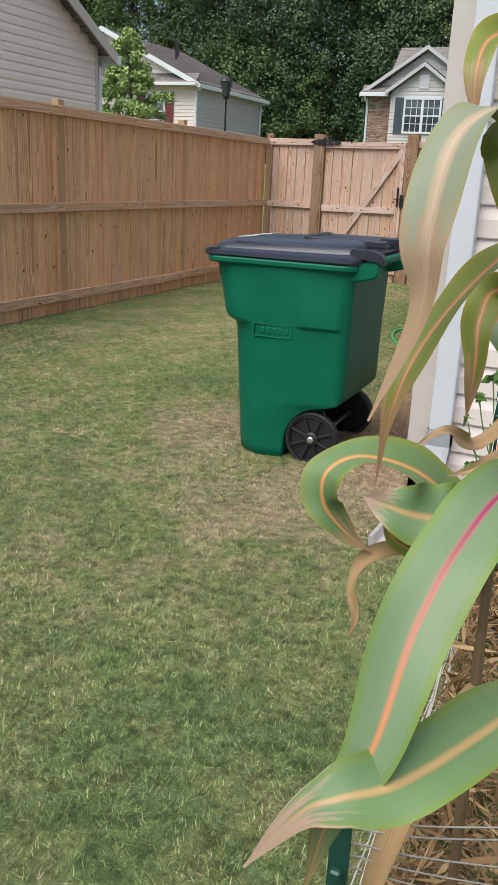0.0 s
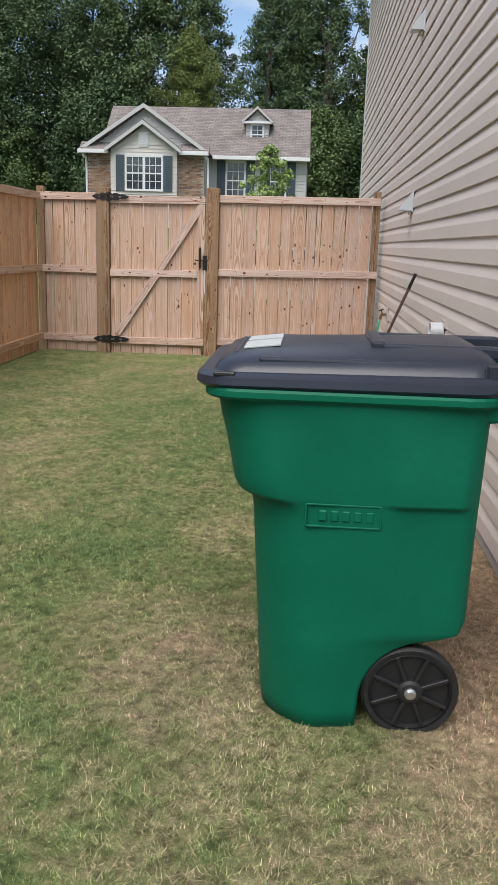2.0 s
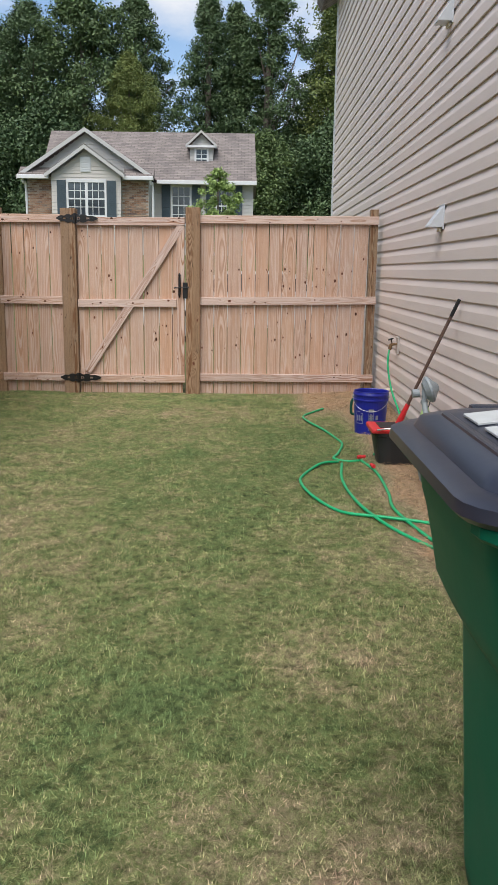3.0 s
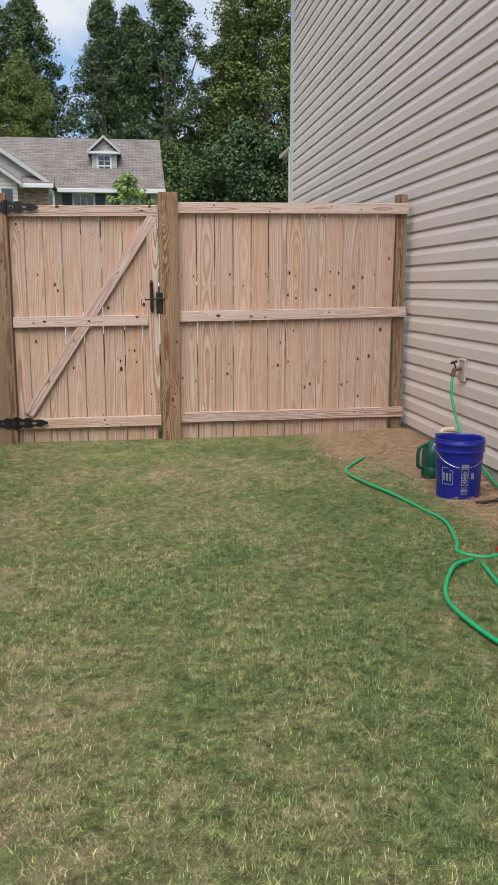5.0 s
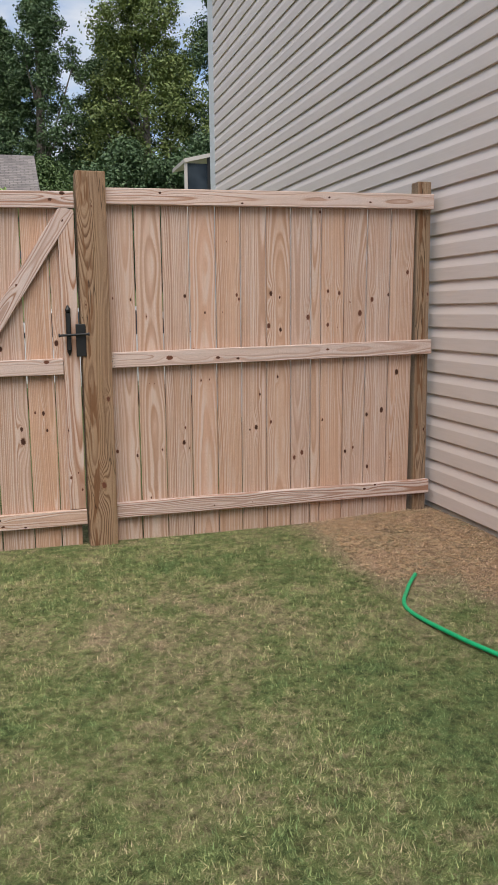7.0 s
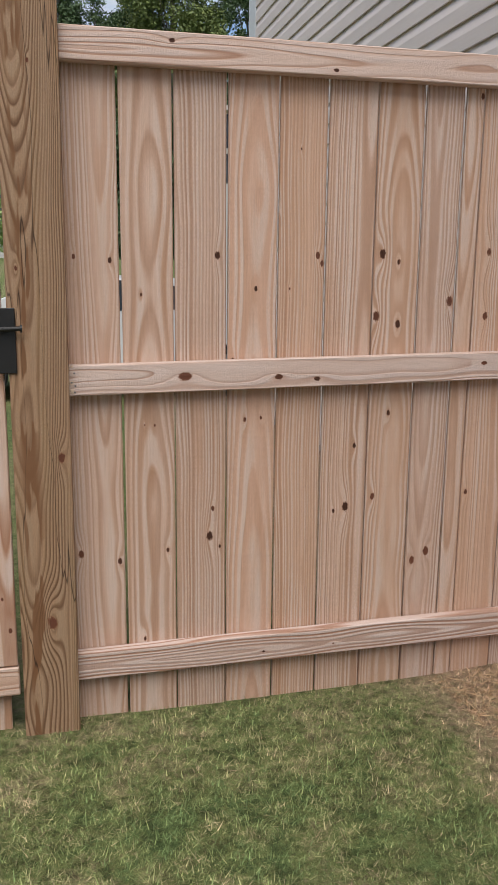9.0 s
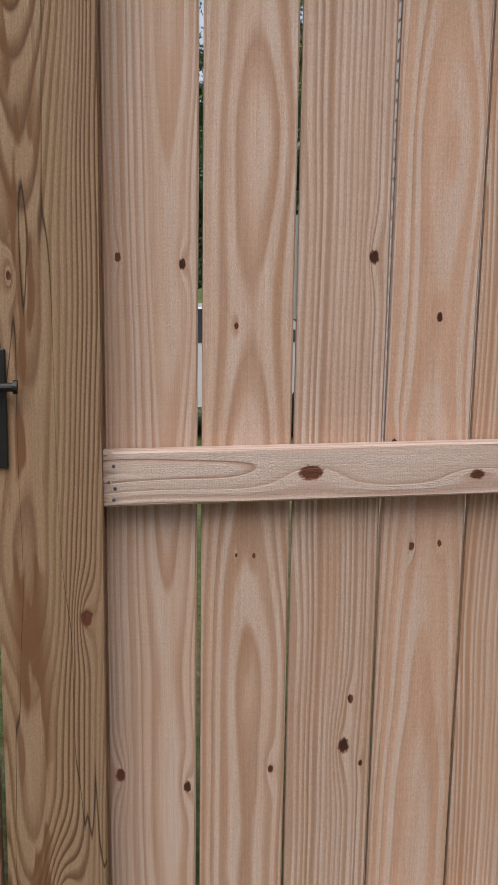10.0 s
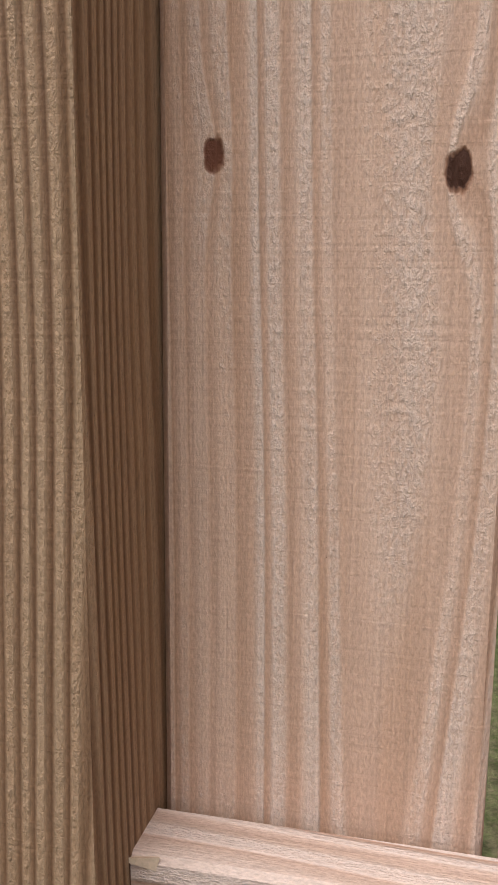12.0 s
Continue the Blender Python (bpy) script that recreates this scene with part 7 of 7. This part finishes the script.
def tomato_plant():
    p = thing("tomato_plant", "tomato vine with pale green leaves and flowers", "tomato plant", (-0.31, 3.32, -0.05))
    rng = np.random.default_rng(6)
    pts = []
    for i in range(9):
        a = rng.uniform(0, 2 * math.pi)
        r = rng.uniform(0.06, 0.22)
        top = (r * math.cos(a) + 0.06, r * math.sin(a) - 0.03, rng.uniform(0.25, 0.62))
        bm = bmesh.new()
        tube(bm, [(0.02, 0, 0), (top[0] * 0.4, top[1] * 0.4, top[2] * 0.55), top], lambda q: 0.005 * (1 - 0.6 * q) + 0.001, 6, 5)
        part("stem", bm, M_vine, p)
        if i < 7:
            for k in range(6):
                t = 0.2 + 0.6 * k / 6
                pts.append((top[0] * t + rng.normal(0, 0.03), top[1] * t + rng.normal(0, 0.03), 0.06 + top[2] * t * 0.75, 0.06))
    for q in ((-0.10, -0.02, 0.62), (-0.13, -0.03, 0.52), (-0.06, 0.0, 0.70)):
        bm = bmesh.new()
        tube(bm, [(-0.02, 0, 0.35), (q[0] * 0.7, q[1], q[2] - 0.12), q], 0.0028, 6, 5)
        part("stem", bm, M_vine, p)
        pts.append((*q, 0.02))
    co, tri = leaf_cloud(np.array(pts), 420, rng, 0.030)
    link("foliage", mesh_from("foliage", co, tri), M_tom_leaf, p)["kind"] = "stuff"
    for x, y, z, r in ((-0.018, -0.06, 0.375, 0.036), (0.035, -0.05, 0.44, 0.042)):
        f = bmesh.new()
        rings = lathe(f, [(0.0, -0.82 * r), (0.5 * r, -0.75 * r), (0.9 * r, -0.4 * r), (r, 0.0), (0.92 * r, 0.38 * r), (0.6 * r, 0.70 * r), (0.2 * r, 0.74 * r), (0.0, 0.66 * r)], 20, Matrix.Translation((x, y, z)))
        part("tomato", f, M_tomato, p, "ripe orange-red tomato", True)
    for x, y, z in ((0.02, -0.10, 0.14), (-0.03, -0.55, -0.02 + 0.06)):
        f = bmesh.new()
        for k in range(6):
            a = 2 * math.pi * k / 6
            v = [f.verts.new(q) for q in ((x, y, z), (x + 0.02 * math.cos(a - 0.4), y - 0.006, z + 0.02 * math.sin(a - 0.4)), (x + 0.030 * math.cos(a), y - 0.002, z + 0.030 * math.sin(a)), (x + 0.02 * math.cos(a + 0.4), y - 0.006, z + 0.02 * math.sin(a + 0.4)))]
            f.faces.new(v)
        part("flower", f, M_petal, p, "yellow flower")


tomato_plant()


def dead_stems():
    """Withered stems and leaves strewn along the bed."""
    rng = np.random.default_rng(12)
    n = 2600
    y = rng.uniform(0.7, 3.3, n)
    x = -0.30 + 0.08 * (y - 0.7) / 2.6 * -1 + np.abs(rng.normal(0, 0.16, n)) + 0.10
    z = ground_height(x, y) + np.abs(rng.normal(0, 0.07, n))
    c = np.stack([x, y, z, np.full(n, 0.02)], -1)
    ctr = c[:, :3]
    u = rng.normal(0, 1, (n, 3)) * np.array([1, 1, 0.8])
    u /= np.linalg.norm(u, axis=1)[:, None]
    v = np.cross(u, rng.normal(0, 1, (n, 3)))
    v /= np.linalg.norm(v, axis=1)[:, None]
    l = rng.uniform(0.03, 0.10, n)[:, None]
    w = rng.uniform(0.002, 0.008, n)[:, None]
    co = np.stack([ctr - u * l, ctr + v * w, ctr + u * l, ctr - v * w], 1).reshape(-1, 3)
    k = np.arange(n) * 4
    tri = np.stack([k, k + 1, k + 2, k, k + 2, k + 3], -1).reshape(-1)
    tagged(link("dead_stems", mesh_from("dead_stems", co, tri), M_straw), "withered brown stems and leaves along the bed", "plant litter", kind="stuff")


dead_stems()


# ---- beyond the fence ----
def parked_car():
    c = thing("parked_car", "white car parked beyond the fence", "car", (-2.2, 20.4, -0.05))
    bm = bmesh.new()
    prof = [(-2.2, 0.30), (-2.25, 0.55), (-2.15, 0.82), (-1.25, 0.98), (-0.65, 1.38), (0.75, 1.40), (1.55, 1.02), (2.15, 0.92), (2.22, 0.55), (2.15, 0.28)]
    prism(bm, prof, -0.85, 0.85)
    bmesh.ops.bevel(bm, geom=bm.edges[:], offset=0.06, segments=3, affect="EDGES")
    part("body", bm, M_farwhite, c)
    bm = bmesh.new()
    prism(bm, [(-1.10, 0.98), (-0.60, 1.33), (0.68, 1.34), (1.35, 1.02)], -0.856, 0.856)
    part("side_glass", bm, M_glass, c)
    for x in (-1.35, 1.35):
        for y in (-0.80, 0.80):
            w = new("wheel")
            w.parent = c
            m = pose(x, y, 0.31, 90 if y < 0 else -90)
            bm = bmesh.new()
            lathe(bm, [(0.20, 0.08), (0.29, 0.08), (0.31, 0.05), (0.31, -0.08), (0.20, -0.08), (0.20, 0.08)], 28, m)
            part("tyre", bm, M_black, w)
            bm = bmesh.new()
            lathe(bm, [(0.20, 0.05), (0.17, 0.06), (0.05, 0.05), (0.0, 0.07)], 20, m)
            part("rim", bm, M_steel, w)


parked_car()


def glazed_bay():
    """A glazed white-framed enclosure beyond the far corner of the house."""
    g = thing("glazed_porch", "white framed glazed upper porch beyond the house", "porch", (1.75, 30.0, 0.0))
    bm = bmesh.new()
    box(bm, -0.55, 2.2, 0.0, 1.6, -0.2, 3.55, 0.02)
    part("wall", bm, M_siding_far, g)
    for x in (-0.50, 0.12, 0.75):
        bm = bmesh.new()
        box(bm, x - 0.04, x + 0.04, -0.03, 0.05, 3.5, 5.15 + 0.22 * (x + 0.5), 0.005)
        part("upright", bm, M_trim if x != 0.12 else M_iron, g)
    for x0, x1 in ((-0.46, 0.08), (0.16, 0.71)):
        bm = bmesh.new()
        box(bm, x0, x1, 0.0, 0.02, 3.56, 5.1)
        part("pane", bm, M_glass, g)
    bm = bmesh.new()
    prism(bm, [(-0.55, 5.10), (2.2, 5.75), (2.2, 5.85), (-0.55, 5.20)], -0.08, 1.6)
    part("roof_edge", bm, M_trim, g)
    bm = bmesh.new()
    box(bm, -0.5, 0.75, -0.02, 0.03, 4.22, 4.34, 0.005)
    part("mid_bar", bm, M_trim, g)


glazed_bay()
